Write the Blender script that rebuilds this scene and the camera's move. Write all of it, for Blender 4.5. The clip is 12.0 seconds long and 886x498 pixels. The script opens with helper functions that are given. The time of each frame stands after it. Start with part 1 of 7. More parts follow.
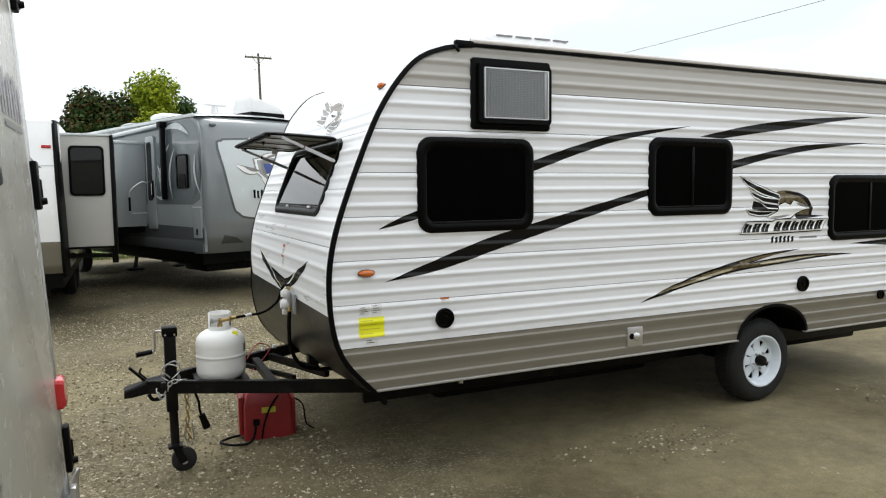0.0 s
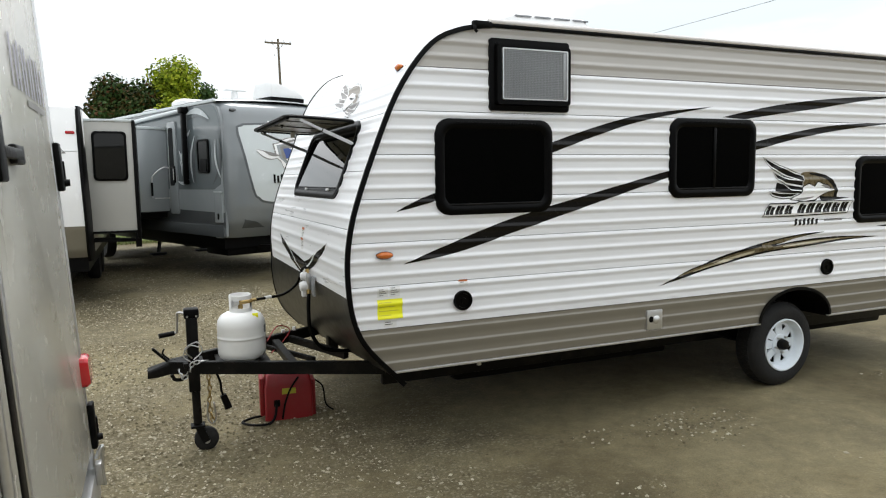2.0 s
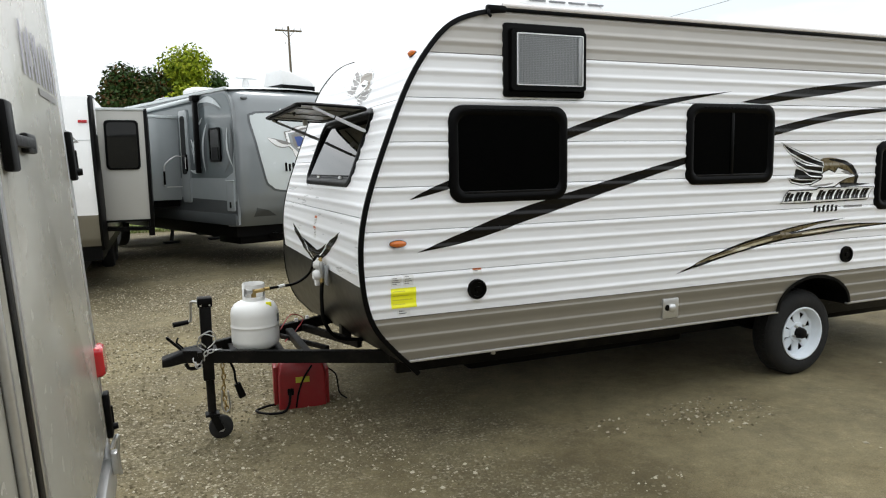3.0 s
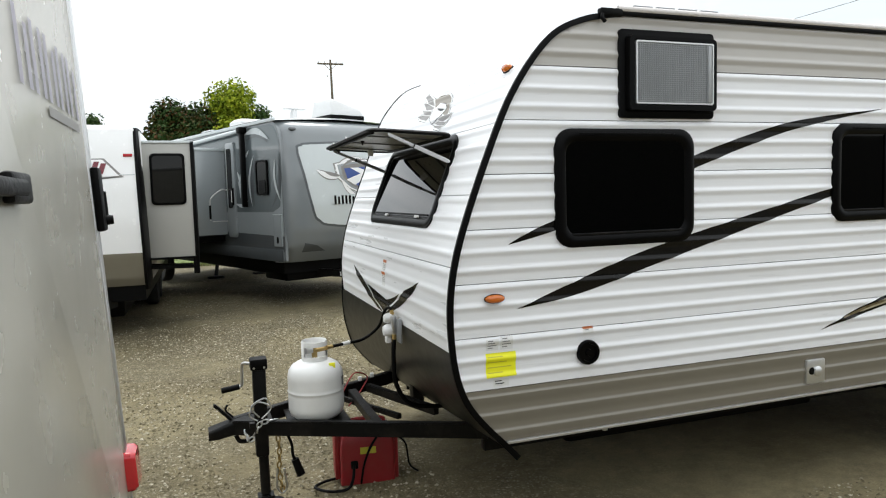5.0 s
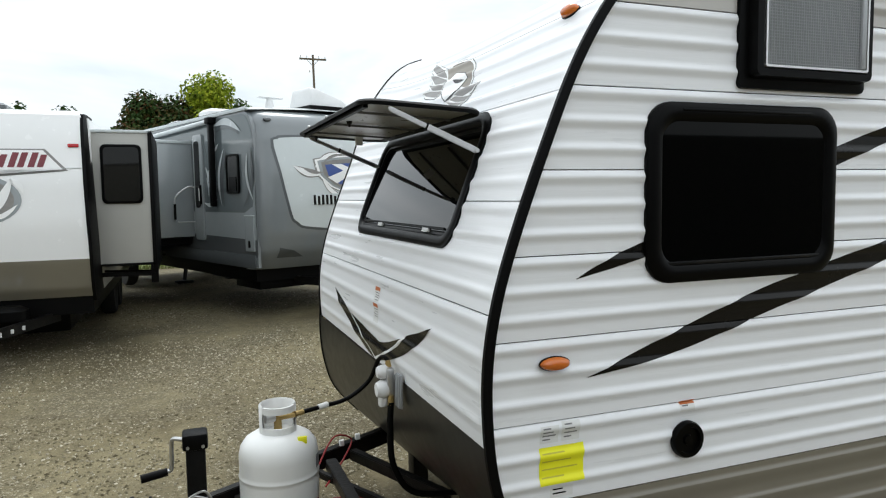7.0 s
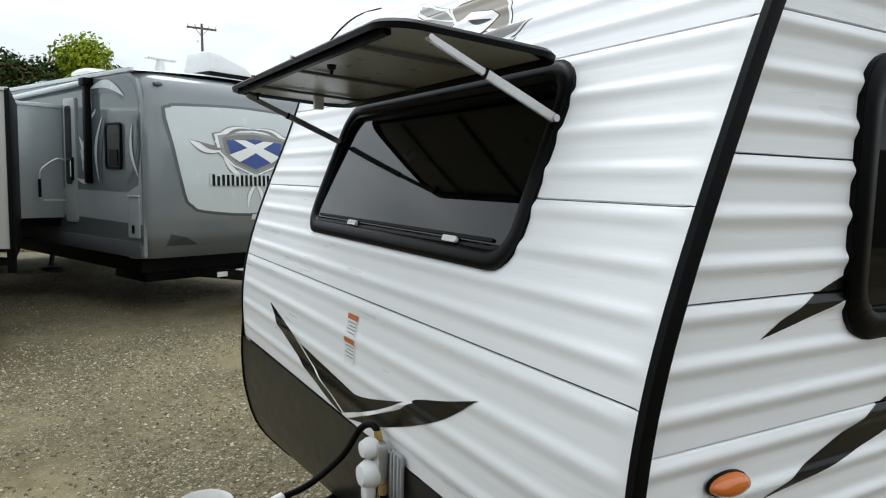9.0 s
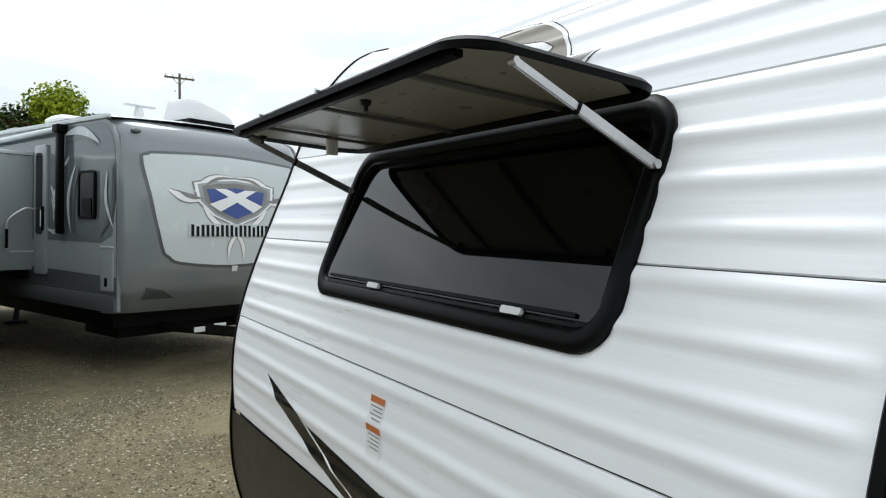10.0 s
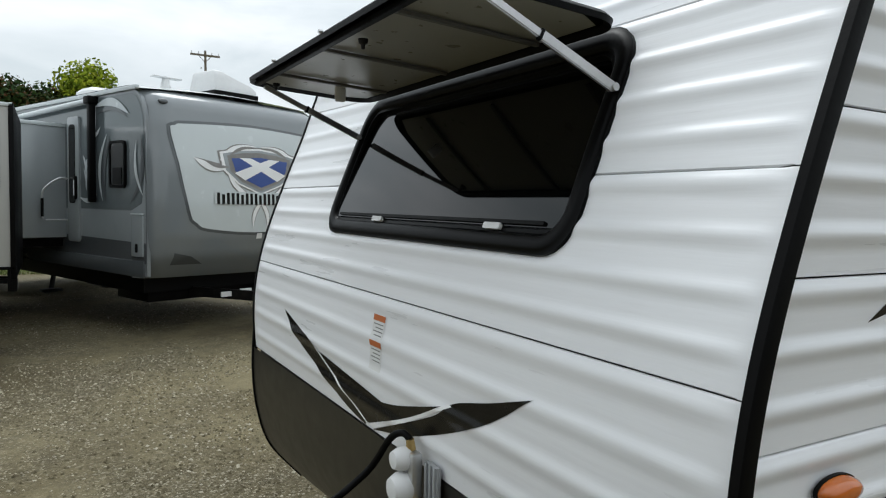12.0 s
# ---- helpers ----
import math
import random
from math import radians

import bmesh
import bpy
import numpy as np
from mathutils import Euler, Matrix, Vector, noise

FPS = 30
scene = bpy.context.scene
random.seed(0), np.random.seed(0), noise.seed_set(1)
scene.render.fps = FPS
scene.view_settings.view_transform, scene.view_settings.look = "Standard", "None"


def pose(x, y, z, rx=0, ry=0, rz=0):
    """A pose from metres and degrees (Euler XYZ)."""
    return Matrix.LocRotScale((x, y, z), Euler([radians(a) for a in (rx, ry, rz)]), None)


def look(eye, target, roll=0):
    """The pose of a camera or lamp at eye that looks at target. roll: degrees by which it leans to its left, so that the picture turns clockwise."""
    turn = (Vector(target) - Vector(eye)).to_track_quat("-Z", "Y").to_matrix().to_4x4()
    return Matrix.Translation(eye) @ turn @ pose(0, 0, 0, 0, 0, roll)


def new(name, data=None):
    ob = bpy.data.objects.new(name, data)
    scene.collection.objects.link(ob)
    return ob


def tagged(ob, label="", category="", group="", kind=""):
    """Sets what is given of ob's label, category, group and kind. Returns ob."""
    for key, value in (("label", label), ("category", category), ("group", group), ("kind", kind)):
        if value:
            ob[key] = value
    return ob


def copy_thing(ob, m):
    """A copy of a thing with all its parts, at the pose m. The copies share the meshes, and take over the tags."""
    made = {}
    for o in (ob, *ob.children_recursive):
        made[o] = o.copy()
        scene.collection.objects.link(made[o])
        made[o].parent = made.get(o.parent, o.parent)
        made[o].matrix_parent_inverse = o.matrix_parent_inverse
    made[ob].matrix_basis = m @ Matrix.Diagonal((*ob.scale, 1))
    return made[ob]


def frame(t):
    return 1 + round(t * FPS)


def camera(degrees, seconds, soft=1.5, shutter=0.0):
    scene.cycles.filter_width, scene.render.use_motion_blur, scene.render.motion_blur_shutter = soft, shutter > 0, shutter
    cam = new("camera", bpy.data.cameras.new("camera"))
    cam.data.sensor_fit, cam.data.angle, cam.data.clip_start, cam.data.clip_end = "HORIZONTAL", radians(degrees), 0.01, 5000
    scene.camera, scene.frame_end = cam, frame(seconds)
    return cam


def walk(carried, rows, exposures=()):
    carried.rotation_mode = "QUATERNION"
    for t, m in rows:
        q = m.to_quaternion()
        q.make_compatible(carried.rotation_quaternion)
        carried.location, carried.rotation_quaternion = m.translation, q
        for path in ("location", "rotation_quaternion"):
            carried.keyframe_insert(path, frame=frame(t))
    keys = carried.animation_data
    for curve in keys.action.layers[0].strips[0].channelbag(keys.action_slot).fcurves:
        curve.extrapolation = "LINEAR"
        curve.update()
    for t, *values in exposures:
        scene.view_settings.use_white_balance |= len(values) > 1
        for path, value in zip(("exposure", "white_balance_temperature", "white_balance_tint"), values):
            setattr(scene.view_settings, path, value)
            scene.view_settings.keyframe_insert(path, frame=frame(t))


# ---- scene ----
cam = camera(66.0, 12.0, soft=1.15)
PATH = [
    (0, (0.057, 0.016, 1.564), (0.901, 1.822, 1.398), -0.6),
    (0.5, (0.057, 0.006, 1.564), (0.888, 1.818, 1.394), -0.6),
    (1, (0.062, 0.008, 1.556), (0.879, 1.825, 1.38), -0.6),
    (1.5, (0.07, 0.023, 1.546), (0.872, 1.846, 1.357), -0.7),
    (2, (0.065, 0.011, 1.546), (0.854, 1.837, 1.338), -0.8),
    (2.5, (0.064, 0.019, 1.542), (0.84, 1.848, 1.311), -0.8),
    (4.3, (0.065, 0.401, 1.566), (0.75, 2.263, 1.311), -1.4),
    (4.5, (0.065, 0.509, 1.565), (0.738, 2.379, 1.341), -1.4),
    (5, (0.045, 0.787, 1.588), (0.703, 2.669, 1.432), -1.6),
    (5.5, (0.117, 1.059, 1.608), (0.748, 2.955, 1.509), -1.7),
    (6, (0.222, 1.339, 1.630), (0.847, 3.237, 1.535), -1.8),
    (6.5, (0.264, 1.604, 1.616), (0.918, 3.49, 1.492), -1.6),
    (6.7, (0.266, 1.711, 1.608), (0.941, 3.59, 1.471), -1.3),
    (8.3, (0.3, 2.475, 1.623), (1.191, 4.251, 1.399), 0.5),
    (8.5, (0.294, 2.586, 1.611), (1.218, 4.347, 1.398), 0.7),
    (9, (0.272, 2.818, 1.619), (1.267, 4.541, 1.421), 1.3),
    (9.5, (0.269, 3.013, 1.632), (1.306, 4.719, 1.506), 1.3),
    (10, (0.283, 3.168, 1.636), (1.341, 4.864, 1.581), 1.3),
    (10.5, (0.276, 3.21, 1.635), (1.34, 4.903, 1.614), 1.6),
    (11, (0.272, 3.193, 1.619), (1.328, 4.891, 1.604), 1.6),
    (11.5, (0.269, 3.109, 1.588), (1.296, 4.824, 1.561), 1.4),
    (12, (0.262, 2.978, 1.521), (1.258, 4.709, 1.398), 1.2),
]
walk(cam, [(t, look(eye, target, roll)) for t, eye, target, roll in PATH],
     exposures=[(0, 0.60, 6480, 9.5), (2.5, 0.63, 6480, 9.5), (5.5, 0.64, 6430, 8.5), (6.5, 0.40, 6320, 7.5), (8.5, 0.53, 6270, 7.5),
                (9.0, 0.40, 6250, 7.2), (9.5, 0.36, 6230, 7), (11.0, 0.29, 6200, 6.5), (12.0, 0.09, 6230, 7)])

# the lights of the place: an overcast sky, brightest overhead, and a weak veiled sun
world = bpy.data.worlds.new("overcast_sky")
scene.world = world
world.use_nodes = True
wn, wl = world.node_tree.nodes, world.node_tree.links
wn.clear()


def wnode(kind, **kw):
    n = wn.new(kind)
    for k, v in kw.items():
        n.inputs[k].default_value = v
    return n


sky = wn.new("ShaderNodeTexSky")
sky.sky_type, sky.sun_disc, sky.sun_elevation, sky.sun_rotation = "NISHITA", False, radians(58), radians(15)
tc = wn.new("ShaderNodeTexCoord")
sep = wn.new("ShaderNodeSeparateXYZ")
wl.new(tc.outputs["Generated"], sep.inputs[0])
grad = wnode("ShaderNodeMapRange", **{"From Min": 0.0, "From Max": 1.0, "To Min": 0.68, "To Max": 1.36})
wl.new(sep.outputs["Z"], grad.inputs["Value"])
squash = wn.new("ShaderNodeMapping")
squash.inputs["Scale"].default_value = (1.6, 1.6, 5.0)
wl.new(tc.outputs["Generated"], squash.inputs["Vector"])
clouds = wnode("ShaderNodeTexNoise", Scale=1.5, Detail=6.0, Roughness=0.52, Distortion=0.35)
wl.new(squash.outputs[0], clouds.inputs["Vector"])
cloud_tone = wn.new("ShaderNodeValToRGB")
cloud_tone.color_ramp.elements[0].position, cloud_tone.color_ramp.elements[0].color = 0.36, (0.60, 0.65, 0.67, 1)
cloud_tone.color_ramp.elements[1].position, cloud_tone.color_ramp.elements[1].color = 0.68, (1.0, 1.0, 1.0, 1)
wl.new(clouds.outputs["Fac"], cloud_tone.inputs["Fac"])
mul = wn.new("ShaderNodeVectorMath")
mul.operation = "SCALE"
wl.new(cloud_tone.outputs["Color"], mul.inputs[0])
wl.new(grad.outputs["Result"], mul.inputs["Scale"])
bg_cloud = wnode("ShaderNodeBackground", Strength=1.3)
bg_sky = wnode("ShaderNodeBackground", Strength=0.08)
wl.new(mul.outputs[0], bg_cloud.inputs["Color"])
wl.new(sky.outputs["Color"], bg_sky.inputs["Color"])
mix = wnode("ShaderNodeMixShader", Fac=0.9)
wl.new(bg_sky.outputs[0], mix.inputs[1])
wl.new(bg_cloud.outputs[0], mix.inputs[2])
wout = wn.new("ShaderNodeOutputWorld")
wl.new(mix.outputs[0], wout.inputs["Surface"])

sun_data = bpy.data.lights.new("sun", "SUN")
sun_data.energy, sun_data.angle, sun_data.color = 1.0, radians(30), (1.0, 0.98, 0.95)
sun = new("sun", sun_data)
sun.matrix_world = look((4.5, 17, 22), (2, 5, 0))

# ---- materials ----


def mat(name, color, rough=0.5, metal=0.0, vary=0.06, scale=6.0, bump=0.0, bump_scale=60.0, coat=0.0, stretch=(1, 1, 1),
        dirt=0.0, dirt_color=(0.12, 0.10, 0.07), rough_vary=0.08, spec=0.5, obj_random=0.0):
    """A painted, moulded or metal surface: two scales of tone, uneven gloss, optional fine relief and dirt."""
    m = bpy.data.materials.new(name)
    m.use_nodes = True
    n, l = m.node_tree.nodes, m.node_tree.links
    b = n["Principled BSDF"]
    b.inputs["Metallic"].default_value = metal
    b.inputs["Coat Weight"].default_value = coat
    b.inputs["Specular IOR Level"].default_value = spec
    t = n.new("ShaderNodeTexCoord")
    mp = n.new("ShaderNodeMapping")
    mp.inputs["Scale"].default_value = stretch
    l.new(t.outputs["Object"], mp.inputs["Vector"])
    big = n.new("ShaderNodeTexNoise")
    big.inputs["Scale"].default_value, big.inputs["Detail"].default_value = scale * 0.25, 4
    fine = n.new("ShaderNodeTexNoise")
    fine.inputs["Scale"].default_value, fine.inputs["Detail"].default_value = scale * 4, 5
    for q in (big, fine):
        l.new(mp.outputs[0], q.inputs["Vector"])
    add = n.new("ShaderNodeMath")
    add.operation = "MULTIPLY_ADD"
    add.inputs[1].default_value = 0.45
    l.new(fine.outputs["Fac"], add.inputs[0])
    l.new(big.outputs["Fac"], add.inputs[2])
    rng = n.new("ShaderNodeMapRange")
    rng.inputs["From Min"].default_value, rng.inputs["From Max"].default_value = 0.4, 1.05
    rng.inputs["To Min"].default_value, rng.inputs["To Max"].default_value = 1 - vary, 1 + vary
    l.new(add.outputs[0], rng.inputs["Value"])
    sc = n.new("ShaderNodeVectorMath")
    sc.operation = "SCALE"
    sc.inputs[0].default_value = color
    l.new(rng.outputs["Result"], sc.inputs["Scale"])
    out = sc.outputs[0]
    if obj_random:
        oi = n.new("ShaderNodeObjectInfo")
        r2 = n.new("ShaderNodeMapRange")
        r2.inputs["To Min"].default_value, r2.inputs["To Max"].default_value = 1 - obj_random, 1 + obj_random
        l.new(oi.outputs["Random"], r2.inputs["Value"])
        s2 = n.new("ShaderNodeVectorMath")
        s2.operation = "SCALE"
        l.new(out, s2.inputs[0])
        l.new(r2.outputs["Result"], s2.inputs["Scale"])
        out = s2.outputs[0]
    if dirt:
        dn = n.new("ShaderNodeTexNoise")
        dn.inputs["Scale"].default_value, dn.inputs["Detail"].default_value, dn.inputs["Roughness"].default_value = scale * 0.7, 8, 0.65
        l.new(mp.outputs[0], dn.inputs["Vector"])
        dr = n.new("ShaderNodeMapRange")
        dr.inputs["From Min"].default_value, dr.inputs["From Max"].default_value = 0.48, 0.75
        dr.inputs["To Max"].default_value = dirt
        l.new(dn.outputs["Fac"], dr.inputs["Value"])
        mx = n.new("ShaderNodeMix")
        mx.data_type = "RGBA"
        l.new(dr.outputs["Result"], mx.inputs[0])
        l.new(out, mx.inputs[6])
        mx.inputs[7].default_value = (*dirt_color, 1)
        out = mx.outputs[2]
    l.new(out, b.inputs["Base Color"])
    rr = n.new("ShaderNodeMapRange")
    rr.inputs["To Min"].default_value, rr.inputs["To Max"].default_value = max(rough - rough_vary, 0.02), min(rough + rough_vary, 1)
    l.new(fine.outputs["Fac"], rr.inputs["Value"])
    l.new(rr.outputs["Result"], b.inputs["Roughness"])
    if bump:
        bn = n.new("ShaderNodeTexNoise")
        bn.inputs["Scale"].default_value, bn.inputs["Detail"].default_value = bump_scale, 3
        l.new(mp.outputs[0], bn.inputs["Vector"])
        bp = n.new("ShaderNodeBump")
        bp.inputs["Strength"].default_value, bp.inputs["Distance"].default_value = bump, 0.01
        l.new(bn.outputs["Fac"], bp.inputs["Height"])
        l.new(bp.outputs["Normal"], b.inputs["Normal"])
    return m


SIDING = mat("white_siding_paint", (0.82, 0.825, 0.845), 0.30, vary=0.04, scale=3, stretch=(0.2, 0.2, 3), dirt=0.22, dirt_color=(0.52, 0.49, 0.48), bump=0.05, bump_scale=25)
TAUPE = mat("taupe_siding_paint", (0.185, 0.168, 0.135), 0.13, vary=0.05, scale=3, stretch=(0.4, 0.4, 1), dirt=0.15, dirt_color=(0.2, 0.17, 0.12), bump=0.05, bump_scale=25)
PALE = mat("pale_taupe_siding_paint", (0.46, 0.44, 0.415), 0.12, vary=0.03, scale=3, stretch=(0.4, 0.4, 1), dirt=0.12, dirt_color=(0.4, 0.38, 0.34), bump=0.05, bump_scale=25)
CHAR = mat("charcoal_front_panel", (0.017, 0.0165, 0.0135), 0.36, spec=0.32, vary=0.15, scale=4, dirt=0.08, dirt_color=(0.04, 0.038, 0.028))
BLACK = mat("black_plastic_trim", (0.0022, 0.0022, 0.0023), 0.45, spec=0.09, vary=0.2, scale=10, bump=0.05, bump_scale=80)
GLOSSBLACK = mat("black_window_frame", (0.0015, 0.0015, 0.0016), 0.33, spec=0.08, vary=0.2, scale=10)
FRAME = mat("black_painted_steel", (0.0035, 0.0035, 0.0036), 0.42, spec=0.14, vary=0.3, scale=12, bump=0.15, bump_scale=70, dirt=0.18, dirt_color=(0.08, 0.065, 0.05))
GLASS = mat("dark_tinted_glass", (0.0008, 0.001, 0.001), 0.03, vary=0.1, scale=2, rough_vary=0.01, spec=0.10)
GLASSFRONT = mat("smoked_front_glass", (0.001, 0.0012, 0.0012), 0.03, vary=0.1, scale=2, rough_vary=0.01, spec=0.33)
SEAM = mat("seam_shadow_gap", (0.10, 0.10, 0.105), 0.6, vary=0.1)
DECAL = mat("black_vinyl_decal", (0.005, 0.0046, 0.0042), 0.25, spec=0.22, vary=0.25, scale=4)
DECALGREY = mat("grey_vinyl_decal", (0.22, 0.21, 0.20), 0.4, vary=0.3, scale=6)
DECALTAUPE = mat("taupe_vinyl_decal", (0.20, 0.17, 0.13), 0.35, vary=0.3, scale=8)
DECALGOLD = mat("bronze_vinyl_decal", (0.13, 0.10, 0.05), 0.28, vary=0.25, scale=6)
PALEGOLD = mat("pale_bronze_vinyl", (0.45, 0.40, 0.28), 0.3, vary=0.15, scale=8)
DECALWHITE = mat("white_vinyl_decal", (0.85, 0.85, 0.85), 0.4, vary=0.03)
RUBBER = mat("black_tyre_rubber", (0.016, 0.016, 0.016), 0.75, vary=0.3, scale=10, bump=0.3, bump_scale=60, dirt=0.2, dirt_color=(0.06, 0.05, 0.035), spec=0.25)
RIM = mat("white_wheel_enamel", (0.72, 0.77, 0.82), 0.32, vary=0.05, scale=8, dirt=0.1)
STEEL = mat("galvanised_steel", (0.55, 0.55, 0.55), 0.35, metal=0.9, vary=0.15, scale=20)
ALU = mat("brushed_aluminium", (0.62, 0.62, 0.62), 0.35, metal=0.85, vary=0.1, scale=15)
WIRE = mat("dull_grey_wire", (0.33, 0.34, 0.35), 0.5, metal=0.3, vary=0.1, scale=20)
PALEMETAL = mat("pale_painted_metal", (0.62, 0.58, 0.56), 0.25, vary=0.05, scale=8)
BRASS = mat("aged_brass", (0.42, 0.30, 0.12), 0.4, metal=0.8, vary=0.2, scale=25)
TANK = mat("white_tank_enamel", (0.78, 0.78, 0.77), 0.35, vary=0.03, scale=6, dirt=0.08)
AMBER = mat("amber_marker_lens", (0.55, 0.13, 0.012), 0.2, vary=0.15, scale=30, coat=0.5)
REDLENS = mat("red_marker_lens", (0.45, 0.012, 0.02), 0.18, vary=0.15, scale=30, coat=0.5)
RED = mat("red_powder_coat", (0.27, 0.012, 0.016), 0.42, vary=0.12, scale=10, dirt=0.15)
YELLOW = mat("yellow_paper_label", (0.86, 0.84, 0.012), 0.5, vary=0.03)
PAPER = mat("white_paper_label", (0.72, 0.72, 0.71), 0.6, vary=0.04)
INK = mat("grey_print", (0.18, 0.18, 0.18), 0.6, vary=0.1)
ORANGE = mat("orange_print", (0.48, 0.13, 0.03), 0.6, vary=0.05)
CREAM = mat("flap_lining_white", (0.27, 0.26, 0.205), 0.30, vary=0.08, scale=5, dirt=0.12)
MESHGREY = mat("grey_screen_mesh", (0.20, 0.205, 0.215), 0.6, vary=0.08, scale=3)
ACWHITE = mat("white_roof_unit_plastic", (0.75, 0.75, 0.75), 0.45, vary=0.04, scale=5, dirt=0.12)
HGREY = mat("dark_grey_fibreglass", (0.19, 0.207, 0.217), 0.14, vary=0.05, scale=2, coat=0.4)
HSIDE = mat("dark_grey_gloss_wall", (0.11, 0.13, 0.136), 0.12, vary=0.06, scale=2, coat=0.5)
HMID = mat("mid_grey_fibreglass", (0.305, 0.33, 0.34), 0.22, vary=0.05, scale=2, coat=0.4)
HLIGHT = mat("light_grey_fibreglass", (0.56, 0.60, 0.61), 0.25, vary=0.04, scale=2, coat=0.4)
HDARK = mat("charcoal_fibreglass", (0.085, 0.093, 0.099), 0.2, vary=0.08, scale=2, coat=0.4)
BLUE = mat("blue_vinyl", (0.035, 0.075, 0.28), 0.35, vary=0.1)
VWHITE = mat("white_gelcoat", (0.82, 0.82, 0.82), 0.25, vary=0.02, scale=2, coat=0.3)
VBROWN = mat("taupe_gelcoat", (0.165, 0.15, 0.115), 0.14, vary=0.06, scale=2, coat=0.3)
SAGE = mat("grey_beige_wall_paint", (0.40, 0.395, 0.37), 0.35, vary=0.03, scale=2)
MAROON = mat("maroon_vinyl", (0.16, 0.02, 0.03), 0.35, vary=0.1)
CARGO = mat("silver_beige_trailer_skin", (0.37, 0.355, 0.305), 0.26, vary=0.04, scale=2, metal=0.08, dirt=0.12, dirt_color=(0.3, 0.28, 0.23), bump=0.06, bump_scale=4)
PURPLE = mat("grey_violet_vinyl", (0.30, 0.28, 0.34), 0.4, vary=0.06)
WOODPOLE = mat("weathered_pole_wood", (0.14, 0.11, 0.085), 0.85, vary=0.25, scale=3, bump=0.4, bump_scale=20)
BARK = mat("tree_bark", (0.09, 0.07, 0.05), 0.9, vary=0.3, scale=4, bump=0.5, bump_scale=15)

# ---- building helpers ----
OFFSET = {}


def thing(name, base, label, category, group="", turn=0.0, local=False):
    """The Empty at a thing's base. Its parts are built in world places, or, with local, round the base."""
    e = new(name)
    e.empty_display_size = 0.2
    e.matrix_world = pose(*base, 0, 0, turn)
    OFFSET[e.name] = Vector((0, 0, 0)) if local else Vector(base)
    return tagged(e, label, category, group)


def mesh_of(name, bm, material, smooth=40):
    me = bpy.data.meshes.new(name)
    bmesh.ops.recalc_face_normals(bm, faces=bm.faces)
    bm.to_mesh(me)
    bm.free()
    for m in material if isinstance(material, (list, tuple)) else [material]:
        me.materials.append(m)
    if smooth:
        me.shade_smooth()
        me.set_sharp_from_angle(angle=radians(smooth))
    return me


def part(name, bm, material, parent, label="", smooth=40):
    ob = new(name, mesh_of(name, bm, material, smooth))
    ob.parent = parent
    ob.location = -OFFSET.get(parent.name, Vector((0, 0, 0)))
    if label:
        ob["label"] = label
    return ob


def lone(name, bm, material, label, category, group="", kind="", smooth=40):
    return tagged(new(name, mesh_of(name, bm, material, smooth)), label, category, group, kind)


def box(x0, x1, y0, y1, z0, z1, bevel=0.0, bm=None, seg=2):
    bm = bm or bmesh.new()
    r = bmesh.ops.create_cube(bm, size=1.0, matrix=Matrix.Translation(((x0 + x1) / 2, (y0 + y1) / 2, (z0 + z1) / 2)) @ Matrix.Diagonal((x1 - x0, y1 - y0, z1 - z0, 1)))
    if bevel:
        es = list({e for v in r["verts"] for e in v.link_edges})
        bmesh.ops.bevel(bm, geom=es, offset=bevel, segments=seg, affect="EDGES", profile=0.5)
    return bm


def bar(p0, p1, w, h, bevel=0.004, bm=None):
    """A bar of section w (level) by h (upright) from p0 to p1."""
    bm = bm or bmesh.new()
    a, b = Vector(p0), Vector(p1)
    d = b - a
    side = d.cross(Vector((0, 0, 1)))
    side = side.normalized() if side.length > 1e-5 else Vector((1, 0, 0))
    up = side.cross(d).normalized()
    m = Matrix((side, d.normalized(), up)).transposed().to_4x4()
    m.translation = (a + b) / 2
    r = bmesh.ops.create_cube(bm, size=1.0, matrix=m @ Matrix.Diagonal((w, d.length, h, 1)))
    if bevel:
        es = list({e for v in r["verts"] for e in v.link_edges})
        bmesh.ops.bevel(bm, geom=es, offset=bevel, segments=2, affect="EDGES")
    return bm


def cyl(p0, p1, r0, r1=None, seg=24, bm=None, caps=True):
    bm = bm or bmesh.new()
    a, b = Vector(p0), Vector(p1)
    d = b - a
    m = d.to_track_quat("Z", "Y").to_matrix().to_4x4()
    m.translation = (a + b) / 2
    bmesh.ops.create_cone(bm, cap_ends=caps, segments=seg, radius1=r0, radius2=r0 if r1 is None else r1, depth=d.length, matrix=m)
    return bm


def lathe(rz, center, seg=40, axis="z", bm=None, ends=True):
    """A turned shape from (radius, height) pairs round an axis through center."""
    bm = bm or bmesh.new()
    rings = []
    for r, h in rz:
        ring = []
        for i in range(seg):
            a = 2 * math.pi * i / seg
            p = (r * math.cos(a), r * math.sin(a), h)
            if axis == "y":
                p = (p[0], h, p[1])
            elif axis == "x":
                p = (h, p[0], p[1])
            ring.append(bm.verts.new(Vector(center) + Vector(p)))
        rings.append(ring)
    for a, b in zip(rings, rings[1:]):
        for i in range(seg):
            bm.faces.new((a[i], a[(i + 1) % seg], b[(i + 1) % seg], b[i]))
    for ring in (rings[0], rings[-1]) if ends else ():
        if len(set(round(v.co.x + v.co.y * 3 + v.co.z * 7, 6) for v in ring)) > 2:
            bm.faces.new(ring)
    return bm


